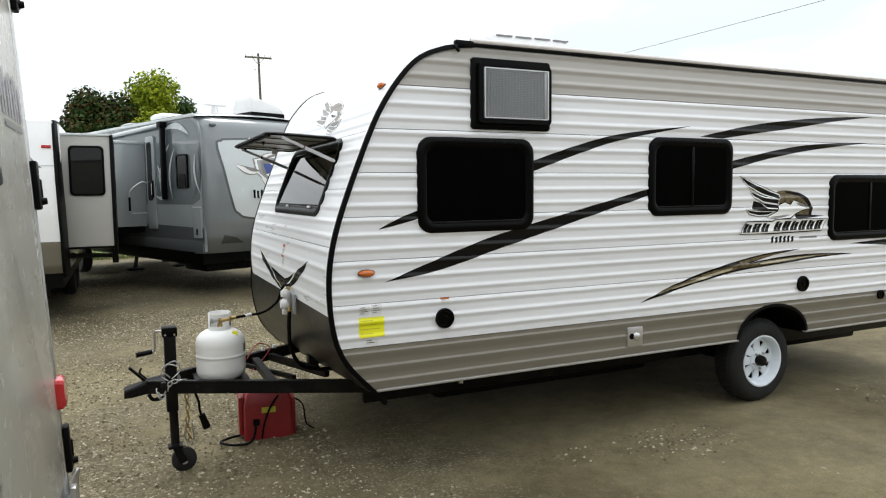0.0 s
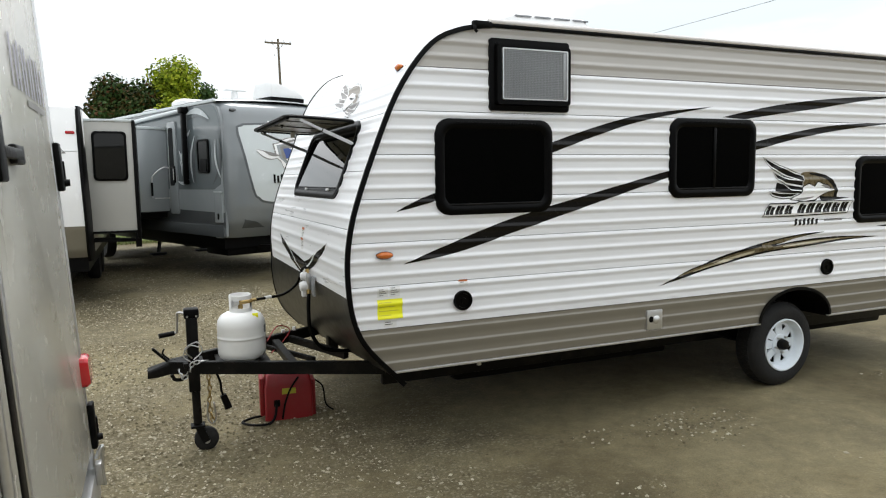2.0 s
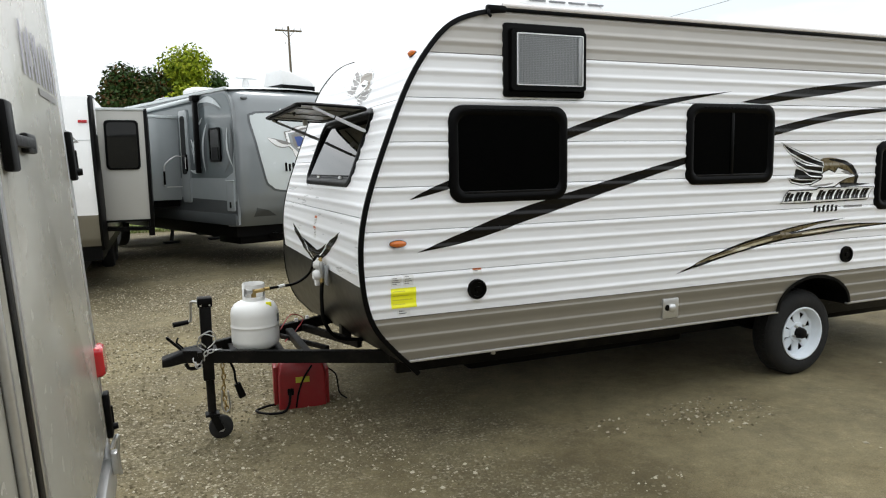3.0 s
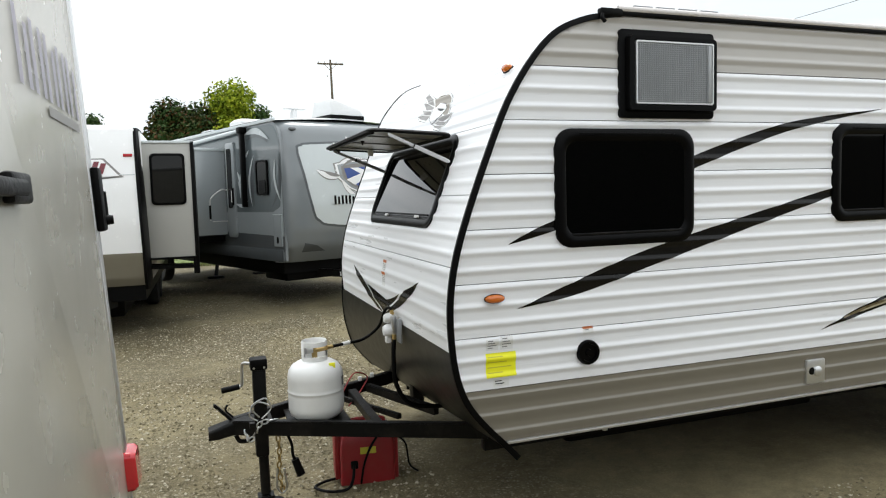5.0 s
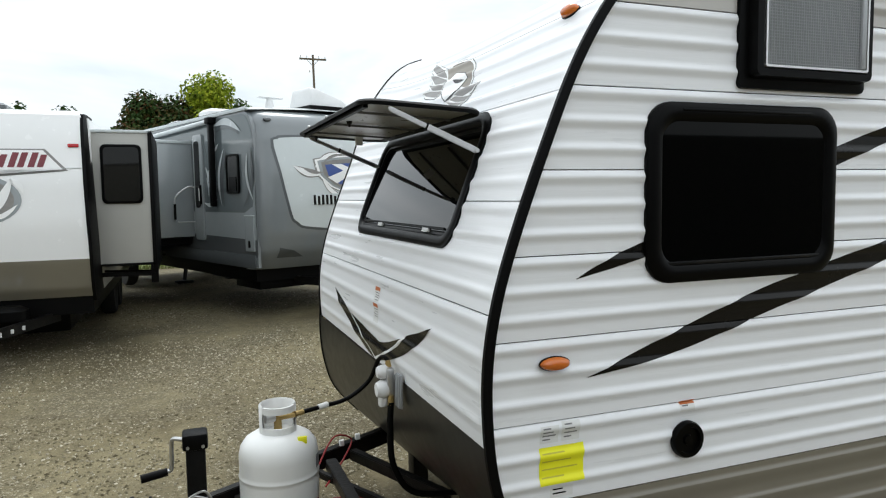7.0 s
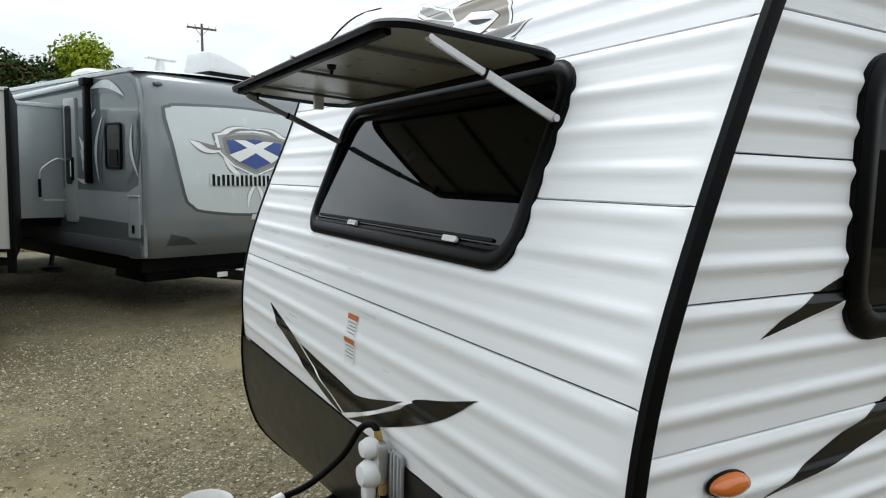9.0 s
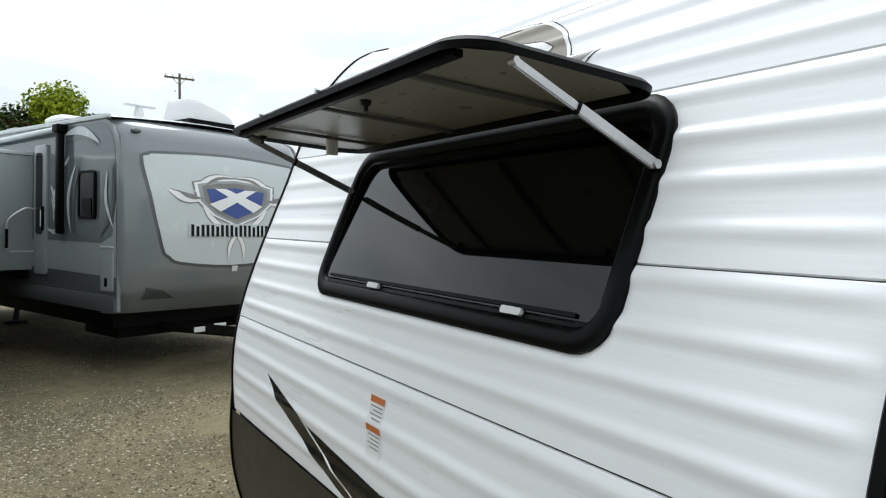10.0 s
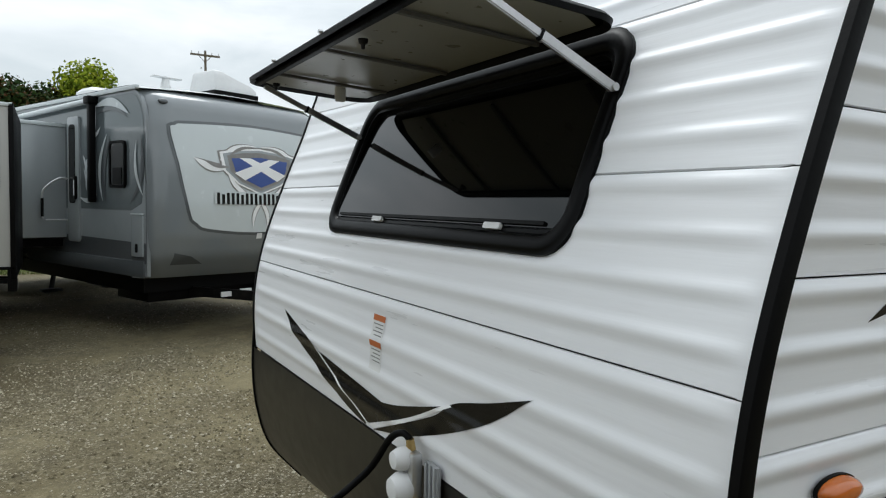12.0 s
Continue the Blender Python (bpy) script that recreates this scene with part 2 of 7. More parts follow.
def spline(points, n=12, closed=False):
    """Points on a smooth curve through the given ones."""
    p = [Vector(q) for q in points]
    out = []
    k = len(p)
    for i in range(k if closed else k - 1):
        a, b, c, d = (p[(i - 1) % k], p[i], p[(i + 1) % k], p[(i + 2) % k]) if closed else (p[max(i - 1, 0)], p[i], p[i + 1], p[min(i + 2, k - 1)])
        for j in range(n):
            t = j / n
            out.append(0.5 * (2 * b + (c - a) * t + (2 * a - 5 * b + 4 * c - d) * t * t + (3 * b - a - 3 * c + d) * t * t * t))
    if not closed:
        out.append(p[-1])
    return out


def tube(points, r, seg=8, bm=None, smooth=8, closed=False):
    """A round cord or pipe along a smooth curve."""
    bm = bm or bmesh.new()
    pts = spline(points, smooth, closed) if smooth else [Vector(p) for p in points]
    rings, up = [], Vector((0.123, 0.31, 0.94)).normalized()
    n = len(pts)
    for i, p in enumerate(pts):
        d = (pts[(i + 1) % n] - pts[i - 1]) if closed else (pts[min(i + 1, n - 1)] - pts[max(i - 1, 0)])
        d = d.normalized()
        u = (up - d * up.dot(d))
        u = u.normalized() if u.length > 1e-3 else d.orthogonal().normalized()
        up = u
        v = d.cross(u)
        rings.append([bm.verts.new(p + r * (math.cos(a) * u + math.sin(a) * v)) for a in (2 * math.pi * k / seg for k in range(seg))])
    pairs = list(zip(rings, rings[1:] + ([rings[0]] if closed else [])))
    for a, b in pairs if closed else pairs[:n - 1]:
        for k in range(seg):
            bm.faces.new((a[k], a[(k + 1) % seg], b[(k + 1) % seg], b[k]))
    if not closed:
        bm.faces.new(rings[0])
        bm.faces.new(rings[-1])
    return bm


def rrect(x0, x1, y0, y1, r, n=6):
    """Corners of a rounded rectangle, anticlockwise."""
    out = []
    for cx, cy, a0 in ((x1 - r, y1 - r, 0), (x0 + r, y1 - r, 90), (x0 + r, y0 + r, 180), (x1 - r, y0 + r, 270)):
        for k in range(n + 1):
            a = radians(a0 + 90 * k / n)
            out.append((cx + r * math.cos(a), cy + r * math.sin(a)))
    return out


def rings(loops, place, bm=None, fill_last=False, fill_first=False):
    """Skin loops [(points2d, height)] of equal length through place(u, v, h)."""
    bm = bm or bmesh.new()
    made = [[bm.verts.new(place(u, v, h)) for u, v in pts] for pts, h in loops]
    for a, b in zip(made, made[1:]):
        for i in range(len(a)):
            j = (i + 1) % len(a)
            bm.faces.new((a[i], a[j], b[j], b[i]))
    if fill_last:
        bm.faces.new(made[-1])
    if fill_first:
        bm.faces.new(made[0])
    return bm


def drape(polys, levels, place, h=0.002, bm=None, cuts=()):
    """Flat shapes (lists of (u, v)) cut along levels of v (and cuts of u), and laid h above a surface place(u, v, h)."""
    out = bm or bmesh.new()
    for poly in polys:
        b = bmesh.new()
        b.faces.new([b.verts.new((u, v, 0)) for u, v in poly])
        bmesh.ops.triangulate(b, faces=b.faces)
        lo, hi = min(v for _, v in poly), max(v for _, v in poly)
        for lv in levels:
            if lo + 1e-5 < lv < hi - 1e-5:
                bmesh.ops.bisect_plane(b, geom=[*b.verts, *b.edges, *b.faces], plane_co=(0, lv, 0), plane_no=(0, 1, 0))
        for cu in cuts:
            bmesh.ops.bisect_plane(b, geom=[*b.verts, *b.edges, *b.faces], plane_co=(cu, 0, 0), plane_no=(1, 0, 0))
        idx = {v: out.verts.new(place(v.co.x, v.co.y, h)) for v in b.verts}
        for f in b.faces:
            try:
                out.faces.new([idx[v] for v in f.verts])
            except ValueError:
                pass
        b.free()
    return out


def blade(a, b, width, bow=0.0, n=10, peak=0.5, bow2=0.0):
    """A tapering swoosh from tip a to tip b, widest at peak, bowed sideways."""
    a, b = Vector(a), Vector(b)
    d = b - a
    nrm = Vector((-d.y, d.x)).normalized()
    up, dn = [], []
    for i in range(n + 1):
        t = i / n
        w = width * (math.sin(math.pi * t ** (math.log(0.5) / math.log(peak)))) ** 0.8 if 0 < t < 1 else 0
        c = a + d * t + nrm * (bow * math.sin(math.pi * t) + bow2 * math.sin(2 * math.pi * t))
        up.append(tuple(c + nrm * w / 2))
        dn.append(tuple(c - nrm * w / 2))
    return up + dn[-2:0:-1]

# ---- the ground ----


def ground_z(x, y):
    """The yard falls a little towards the tongue of the small trailer."""
    t = min(max((x + 0.6) / 5.6, 0), 1)
    dip = 0.02 * noise.noise(Vector((x * 0.35, y * 0.35, 3.1))) if -12 < x < 14 and -6 < y < 26 else 0.0
    return -0.16 + 0.112 * t * t * (3 - 2 * t) + dip


def gravel_material():
    m = bpy.data.materials.new("damp_gravel_yard")
    m.use_nodes = True
    n, l = m.node_tree.nodes, m.node_tree.links
    b = n["Principled BSDF"]
    t = n.new("ShaderNodeTexCoord")

    def tex(scale, detail=6, rough=0.6):
        q = n.new("ShaderNodeTexNoise")
        q.inputs["Scale"].default_value, q.inputs["Detail"].default_value, q.inputs["Roughness"].default_value = scale, detail, rough
        l.new(t.outputs["Object"], q.inputs["Vector"])
        return q

    def ramp(src, stops):
        r = n.new("ShaderNodeValToRGB")
        while len(r.color_ramp.elements) < len(stops):
            r.color_ramp.elements.new(0.5)
        for e, (p, c) in zip(r.color_ramp.elements, stops):
            e.position, e.color = p, (*c, 1)
        l.new(src, r.inputs["Fac"])
        return r

    sand = ramp(tex(0.55, 7).outputs["Fac"], [(0.30, (0.085, 0.068, 0.034)), (0.44, (0.150, 0.123, 0.066)), (0.58, (0.220, 0.186, 0.106)), (0.75, (0.150, 0.126, 0.074))])
    vor = n.new("ShaderNodeTexVoronoi")
    vor.inputs["Scale"].default_value = 74
    l.new(t.outputs["Object"], vor.inputs["Vector"])
    bw = n.new("ShaderNodeSeparateColor")
    l.new(vor.outputs["Color"], bw.inputs[0])
    stones = ramp(bw.outputs["Red"], [(0.0, (0.088, 0.072, 0.041)), (0.45, (0.122, 0.102, 0.060)), (0.82, (0.18, 0.155, 0.097)), (1.0, (0.40, 0.365, 0.275))])
    where = n.new("ShaderNodeMapRange")
    where.inputs["From Min"].default_value, where.inputs["From Max"].default_value, where.inputs["To Min"].default_value, where.inputs["To Max"].default_value = 0.38, 0.60, 0.08, 0.80
    ax = n.new("ShaderNodeSeparateXYZ")
    l.new(t.outputs["Object"], ax.inputs[0])
    lane = n.new("ShaderNodeMapRange")
    lane.inputs["From Min"].default_value, lane.inputs["From Max"].default_value, lane.inputs["To Max"].default_value = 1.0, 3.0, 0.17
    l.new(ax.outputs["X"], lane.inputs["Value"])
    drift = n.new("ShaderNodeMath")
    drift.operation = "SUBTRACT"
    l.new(tex(0.8, 5).outputs["Fac"], drift.inputs[0])
    l.new(lane.outputs["Result"], drift.inputs[1])
    l.new(drift.outputs[0], where.inputs["Value"])
    mx = n.new("ShaderNodeMix")
    mx.data_type = "RGBA"
    l.new(where.outputs["Result"], mx.inputs[0])
    l.new(sand.outputs["Color"], mx.inputs[6])
    l.new(stones.outputs["Color"], mx.inputs[7])
    fleck = n.new("ShaderNodeMapRange")
    fleck.inputs["From Min"].default_value, fleck.inputs["From Max"].default_value, fleck.inputs["To Min"].default_value, fleck.inputs["To Max"].default_value = 0.3, 0.72, 0.72, 1.25
    l.new(tex(140, 4).outputs["Fac"], fleck.inputs["Value"])
    sc = n.new("ShaderNodeVectorMath")
    sc.operation = "SCALE"
    l.new(mx.outputs[2], sc.inputs[0])
    l.new(fleck.outputs["Result"], sc.inputs["Scale"])
    clods = tex(7, 6, 0.72)
    lump = n.new("ShaderNodeMapRange")
    lump.inputs["From Min"].default_value, lump.inputs["From Max"].default_value, lump.inputs["To Min"].default_value, lump.inputs["To Max"].default_value = 0.32, 0.70, 0.78, 1.22
    l.new(clods.outputs["Fac"], lump.inputs["Value"])
    sc2 = n.new("ShaderNodeVectorMath")
    sc2.operation = "SCALE"
    l.new(sc.outputs[0], sc2.inputs[0])
    l.new(lump.outputs["Result"], sc2.inputs["Scale"])
    l.new(sc2.outputs[0], b.inputs["Base Color"])
    b.inputs["Roughness"].default_value = 0.85
    b.inputs["Specular IOR Level"].default_value = 0.25
    h1 = n.new("ShaderNodeMath")
    h1.operation = "MULTIPLY_ADD"
    h1.inputs[1].default_value = -0.8
    peb = n.new("ShaderNodeMath")
    peb.operation = "MULTIPLY"
    l.new(vor.outputs["Distance"], peb.inputs[0])
    l.new(where.outputs["Result"], peb.inputs[1])
    l.new(peb.outputs[0], h1.inputs[0])
    l.new(tex(30, 9, 0.7).outputs["Fac"], h1.inputs[2])
    h2 = n.new("ShaderNodeMath")
    h2.operation = "MULTIPLY_ADD"
    h2.inputs[1].default_value = 1.6
    l.new(clods.outputs["Fac"], h2.inputs[0])
    l.new(h1.outputs[0], h2.inputs[2])
    bp = n.new("ShaderNodeBump")
    bp.inputs["Strength"].default_value, bp.inputs["Distance"].default_value = 0.7, 0.015
    l.new(h2.outputs[0], bp.inputs["Height"])
    l.new(bp.outputs["Normal"], b.inputs["Normal"])
    return m


GRAVEL = gravel_material()


def build_ground():
    bm = bmesh.new()
    xs = [-900, -300, -100, -40, -20] + [-12 + 0.4 * i for i in range(66)] + [20, 40, 100, 300, 900]
    ys = [-900, -300, -100, -40, -15] + [-6 + 0.4 * i for i in range(81)] + [34, 50, 100, 300, 900]
    grid = [[bm.verts.new((x, y, ground_z(x, y))) for y in ys] for x in xs]
    for i in range(len(xs) - 1):
        for j in range(len(ys) - 1):
            bm.faces.new((grid[i][j], grid[i + 1][j], grid[i + 1][j + 1], grid[i][j + 1]))
    lone("ground", bm, GRAVEL, "brown damp gravel yard with scattered stones", "ground", kind="structure", smooth=80)


build_ground()

# ---- the small white travel trailer ----
SIDE, FAR, REAR = 3.534, 5.95, 6.5
MID = 4.69
NOSE = spline([(1.30, 0.43, 0), (1.09, 0.68, 0), (1.027, 0.98, 0), (1.06, 1.32, 0), (1.226, 1.781, 0), (1.36, 2.061, 0), (1.53, 2.275, 0), (1.70, 2.362, 0), (1.90, 2.398, 0)], 16)
NOSE_X, NOSE_Z = [p.x for p in NOSE], [p.y for p in NOSE]
SEAMS = [0.475, 0.72, 0.958, 1.197, 1.434, 1.674, 1.911, 2.150, 2.395]
LOW = spline([(1.235, 0.29, 0), (1.10, 0.45, 0), (1.042, 0.62, 0), (1.022, 0.80, 0), (1.027, 0.98, 0)], 12)
FAR_X, FAR_Z = [p.x for p in LOW], [p.y for p in LOW]
FRONT_SEAMS = [0.895, 1.273, 1.588, 1.900, 2.175, 2.39]


def nose_x(z):
    return float(np.interp(z, NOSE_Z, NOSE_X))


def nose_normal(z):
    dx = nose_x(z + 0.01) - nose_x(z - 0.01)
    return Vector((-0.02, 0, dx)).normalized()


def rib(v, marks, count, deep):
    """How far a ribbed lap panel stands out at height v: count ribs between two seams."""
    for a, b in zip(marks, marks[1:]):
        if a <= v <= b + 1e-6:
            p = (v - a) / (b - a) * count
            u = p % 1.0
            if a < 0.6:
                k = u / 0.62 if u < 0.62 else (0.76 - u) / 0.14
            else:
                k = (u - 0.44) / 0.30 if u < 0.74 else (1.0 - u) / 0.24
            k = min(max(k, 0.0), 1.0)
            s = 0.7 * k * k * (3 - 2 * k) + 0.3 * k
            edge = min(v - a, b - v)
            return deep * s - (0.006 if edge < 0.0022 else 0)
    return 0.0


def side_place(u, v, h=0.0):
    return Vector((u, SIDE - rib(v, SEAMS, 3, 0.0080) - h, v))


def far_rise(u, v):
    """The nose stands a little higher towards its far top corner."""
    k = min(max((v - 1.78) / 0.36, 0), 1)
    return 0.085 * k * k * (3 - 2 * k) * min(max((u - SIDE) / (FAR - SIDE), 0), 1) ** 4


def front_place(u, v, h=0.0):
    nrm = nose_normal(v)
    flat = min(max((min(u - SIDE, FAR - u) - 0.022) / 0.03, 0), 1)
    return Vector((nose_x(v), u, v + far_rise(u, v))) + nrm * ((rib(v, FRONT_SEAMS, 4, 0.0060) * flat if v > 0.895 else 0) + h)


def rows_of(marks, count, per):
    out = []
    for a, b in zip(marks, marks[1:]):
        out += [a + 0.001, a + 0.0024] + [a + (b - a) * i / (count * per) for i in range(1, count * per)] + [b - 0.0024, b - 0.001]
    return out


FW = (3.958, 5.235, 1.433, 1.885)  # the front window: across and up
SIDE_ROWS, FRONT_ROWS = rows_of(SEAMS, 3, 16), rows_of(FRONT_SEAMS, 4, 14)
ARCH = (4.41, 0.35, 0.475, 0.215)

jay = thing("travel_trailer", (3.8, MID, -0.05), "small white ribbed travel trailer with black decals on gravel", "travel trailer")


def arch_gap(z):
    cx, half, z0, hgt = ARCH
    t = (z - z0) / hgt
    return (cx - half * math.sqrt(max(1 - t * t, 0)), cx + half * math.sqrt(max(1 - t * t, 0))) if t < 1 else None


def build_siding():
    for k, (a, b) in enumerate(zip(SEAMS, SEAMS[1:])):
        bm = bmesh.new()
        zs = [z for z in SIDE_ROWS if a <= z <= b]
        if k == 0:
            zs = sorted(set(zs + [0.6893, 0.688, 0.684, 0.676]))
        spans = []
        for z in zs:
            gap = arch_gap(z) if k == 0 else None
            x0 = nose_x(z) + 0.004
            pts = [x0, gap[0], gap[1], REAR] if gap else [x0, ARCH[0], ARCH[0], REAR]
            spans.append([bm.verts.new(side_place(x, z)) for x in pts])
        for p, q in zip(spans, spans[1:]):
            bm.faces.new((p[0], p[1], q[1], q[0]))
            bm.faces.new((p[2], p[3], q[3], q[2]))
        bmesh.ops.remove_doubles(bm, verts=bm.verts, dist=1e-6)
        part("siding_panel", bm, TAUPE if k == 0 else PALE if k == 7 else SIDING, jay, "taupe ribbed aluminium skirt panel" if k == 0 else "pale taupe ribbed panel under the roof" if k == 7 else "", smooth=60)
    hole = (FW[0] + 0.03, FW[1] - 0.03, FW[2] + 0.03, FW[3] - 0.03)
    ys = sorted([SIDE + 0.004, SIDE + 0.022, FAR - 0.022, FAR - 0.004, hole[0], hole[1]] + [SIDE + 0.052 + (FAR - SIDE - 0.104) * i / 48 for i in range(49)])
    for a, b in zip(FRONT_SEAMS, FRONT_SEAMS[1:]):
        bm = bmesh.new()
        prev, last = None, a
        for z in sorted([z for z in FRONT_ROWS if a <= z <= b] + [z for z in hole[2:] if a < z < b]):
            row = [bm.verts.new(front_place(y, z)) for y in ys]
            for k in range(len(row) - 1) if prev else ():
                if not (hole[0] < (ys[k] + ys[k + 1]) / 2 < hole[1] and hole[2] < (z + last) / 2 < hole[3]):
                    bm.faces.new((prev[k], prev[k + 1], row[k + 1], row[k]))
            prev, last = row, z
        part("front_siding_panel", bm, SIDING, jay, smooth=60)
    bm = bmesh.new()
    prev = None
    for i in range(15):
        t = i / 14
        za, zb = 0.43 + 0.465 * t, 0.29 + 0.605 * t
        pa, pb = front_place(SIDE + 0.004, za), Vector((float(np.interp(zb, FAR_Z, FAR_X)), FAR - 0.004, zb))
        row = [bm.verts.new(pa.lerp(pb, f)) for f in (0, 0.25, 0.5, 0.75, 1)]
        for k in range(4) if prev else ():
            bm.faces.new((prev[k], prev[k + 1], row[k + 1], row[k]))
        prev = row
    part("front_apron", bm, CHAR, jay, "smooth charcoal front apron panel", smooth=60)
    # the box behind the skins, with the roof
    bm = bmesh.new()
    out = [(p.x + 0.02, max(p.y, 0.48) - 0.004) for p in NOSE if p.y > 0.47] + [(REAR - 0.01, 2.394), (REAR - 0.01, 0.48)]
    near = [bm.verts.new((x, SIDE + 0.012, z)) for x, z in out]
    far = [bm.verts.new((x, FAR - 0.005, z)) for x, z in out]
    n = len(out)
    for i in range(n - 1):
        bm.faces.new((near[i], near[(i + 1) % n], far[(i + 1) % n], far[i]))
    bm.faces.new(far)
    part("body_shell", bm, SEAM, jay, "roof, rear, floor and inner skin of the trailer", smooth=30)
    bm = bmesh.new()
    prev = None
    for i in range(9):
        t = i / 8
        y = SIDE - 0.01 + (FAR - SIDE + 0.02) * t
        z = 2.402 + 0.045 * math.sin(math.pi * t) + 0.085 * t ** 3
        row = [bm.verts.new((x, y, zz + (z - 2.402) * c)) for x, zz, c in ((1.66, 2.347, 0.0), (1.78, 2.388, 0.1), (1.92, 2.402, 0.3), (2.5, 2.402, 1.0), (REAR, 2.402, 1.0))]
        for k in range(4) if prev else ():
            bm.faces.new((prev[k], prev[k + 1], row[k + 1], row[k]))
        prev = row
    part("roof_membrane", bm, ACWHITE, jay, "white crowned roof membrane", smooth=60)


def edge_trim(y0, y1, name, proud=1.0, top=9.0, low=()):
    """The black moulding round the nose, from the bottom to the roof."""
    bm = bmesh.new()
    prev = None
    pts = [Vector((p.x, 0, p.y)) for p in low] + [Vector((p.x, 0, p.y + (far_rise(FAR, p.y) if low else 0))) for p in NOSE if (0.985 if low else 0) < p.y < top]
    first = pts[0] + (pts[0] - pts[2]).normalized() * (0.012 if low else 0.055)
    pts = [first] + pts
    for i, p in enumerate(pts):
        d = (pts[min(i + 1, len(pts) - 1)] - pts[max(i - 1, 0)]).normalized()
        nrm = Vector((-d.z, 0, d.x))
        loop = []
        for s, t in sect_loop:
            loop.append(bm.verts.new(p + nrm * (s * proud if s > 0 else s) + Vector((0, y0 + (y1 - y0) * t, 0))))
        if prev:
            for k in range(len(loop)):
                j = (k + 1) % len(loop)
                bm.faces.new((prev[k], prev[j], loop[j], loop[k]))
        else:
            bm.faces.new(loop)
        prev = loop
    bm.faces.new(prev)
    part(name, bm, BLACK, jay, smooth=50)


sect_loop = [(-0.016, 0.0), (0.007, 0.0), (0.011, 0.15), (0.011, 0.85), (0.007, 1.0), (-0.016, 1.0)]
build_siding()
edge_trim(SIDE - 0.012, SIDE + 0.009, "edge_trim")
edge_trim(FAR - 0.012, FAR + 0.004, "edge_trim", 0.5, 2.365, LOW)
rail = part("roof_rail", box(1.86, REAR, SIDE - 0.022, SIDE + 0.02, 2.386, 2.407, 0.006), BLACK, jay, "gutter rail along the roof edge, black below")
part("rail_lip", tube([(1.88, SIDE - 0.010, 2.415), (REAR, SIDE - 0.010, 2.415)], 0.016, 10, None, 1), PALEMETAL, rail, "pale rounded metal lip")
bm = box(1.78, 1.90, SIDE - 0.027, SIDE + 0.01, 2.378, 2.416, 0.010)
part("rail_end_cap", bm, BLACK, jay)
part("rail_hook", tube([(1.79, SIDE - 0.024, 2.385), (1.785, SIDE - 0.030, 2.365), (1.80, SIDE - 0.030, 2.350)], 0.009, 8), BLACK, jay)


def side_box(name, u0, u1, v0, v1, r, stand, mullions=()):
    """A framed window on the near wall: moulded black frame and dark pane."""
    pl = lambda u, v, h: Vector((u, SIDE - h, v))
    w = 0.055
    loops = [(rrect(u0 - 0.002, u1 + 0.002, v0 - 0.002, v1 + 0.002, r), 0.0), (rrect(u0 - 0.002, u1 + 0.002, v0 - 0.002, v1 + 0.002, r), 0.0100), (rrect(u0, u1, v0, v1, r), 0.011), (rrect(u0, u1, v0, v1, r), stand * 0.6), (rrect(u0 + 0.012, u1 - 0.012, v0 + 0.012, v1 - 0.012, r), stand),
             (rrect(u0 + w - 0.012, u1 - w + 0.012, v0 + w - 0.012, v1 - w + 0.012, r * 0.75), stand), (rrect(u0 + w, u1 - w, v0 + w, v1 - w, r * 0.7), stand - 0.012)]
    win = part(name, rings(loops, pl), GLOSSBLACK, jay, "dark tinted window with rounded black frame", smooth=50)
    part("pane", rings([(rrect(u0 + w, u1 - w, v0 + w, v1 - w, r * 0.7), stand - 0.012)], pl, fill_last=True), GLASS, win, "dark tinted glass")
    bm = box(u0 + w + 0.01, u1 - w - 0.01, SIDE - stand + 0.004, SIDE - stand + 0.012, v0 + w - 0.004, v0 + w + 0.008, 0.003)
    part("pane_bead", bm, FRAME, win)
    bm = box(u0 + 0.12, u1 - 0.12, SIDE - stand - 0.003, SIDE - stand + 0.006, v1 - 0.026, v1 - 0.018, 0.002)
    part("drip_cap", bm, GLOSSBLACK, win)
    for m in mullions:
        part("mullion", box(m - 0.012, m + 0.012, SIDE - stand + 0.004, SIDE - stand + 0.014, v0 + w, v1 - w, 0.003), GLOSSBLACK, win)
    return win


side_box("window", 1.546, 2.302, 1.336, 1.872, 0.085, 0.022)
side_box("window", 3.20, 3.950, 1.393, 1.908, 0.075, 0.022, (3.575,))
side_box("window", 4.99, 5.95, 1.160, 1.664, 0.075, 0.022, (5.47,))

# decals and fittings on the near wall


def ribbon(top, bottom, n=6):
    """A smooth-edged stripe between two edges that run the same way."""
    up = [(p.x, p.y) for p in spline([(*q, 0) for q in top], n)]
    lo = [(p.x, p.y) for p in spline([(*q, 0) for q in bottom], n)]
    out = up + lo[::-1]
    return [p for k, p in enumerate(out) if math.dist(p, out[k - 1]) > 1e-4]


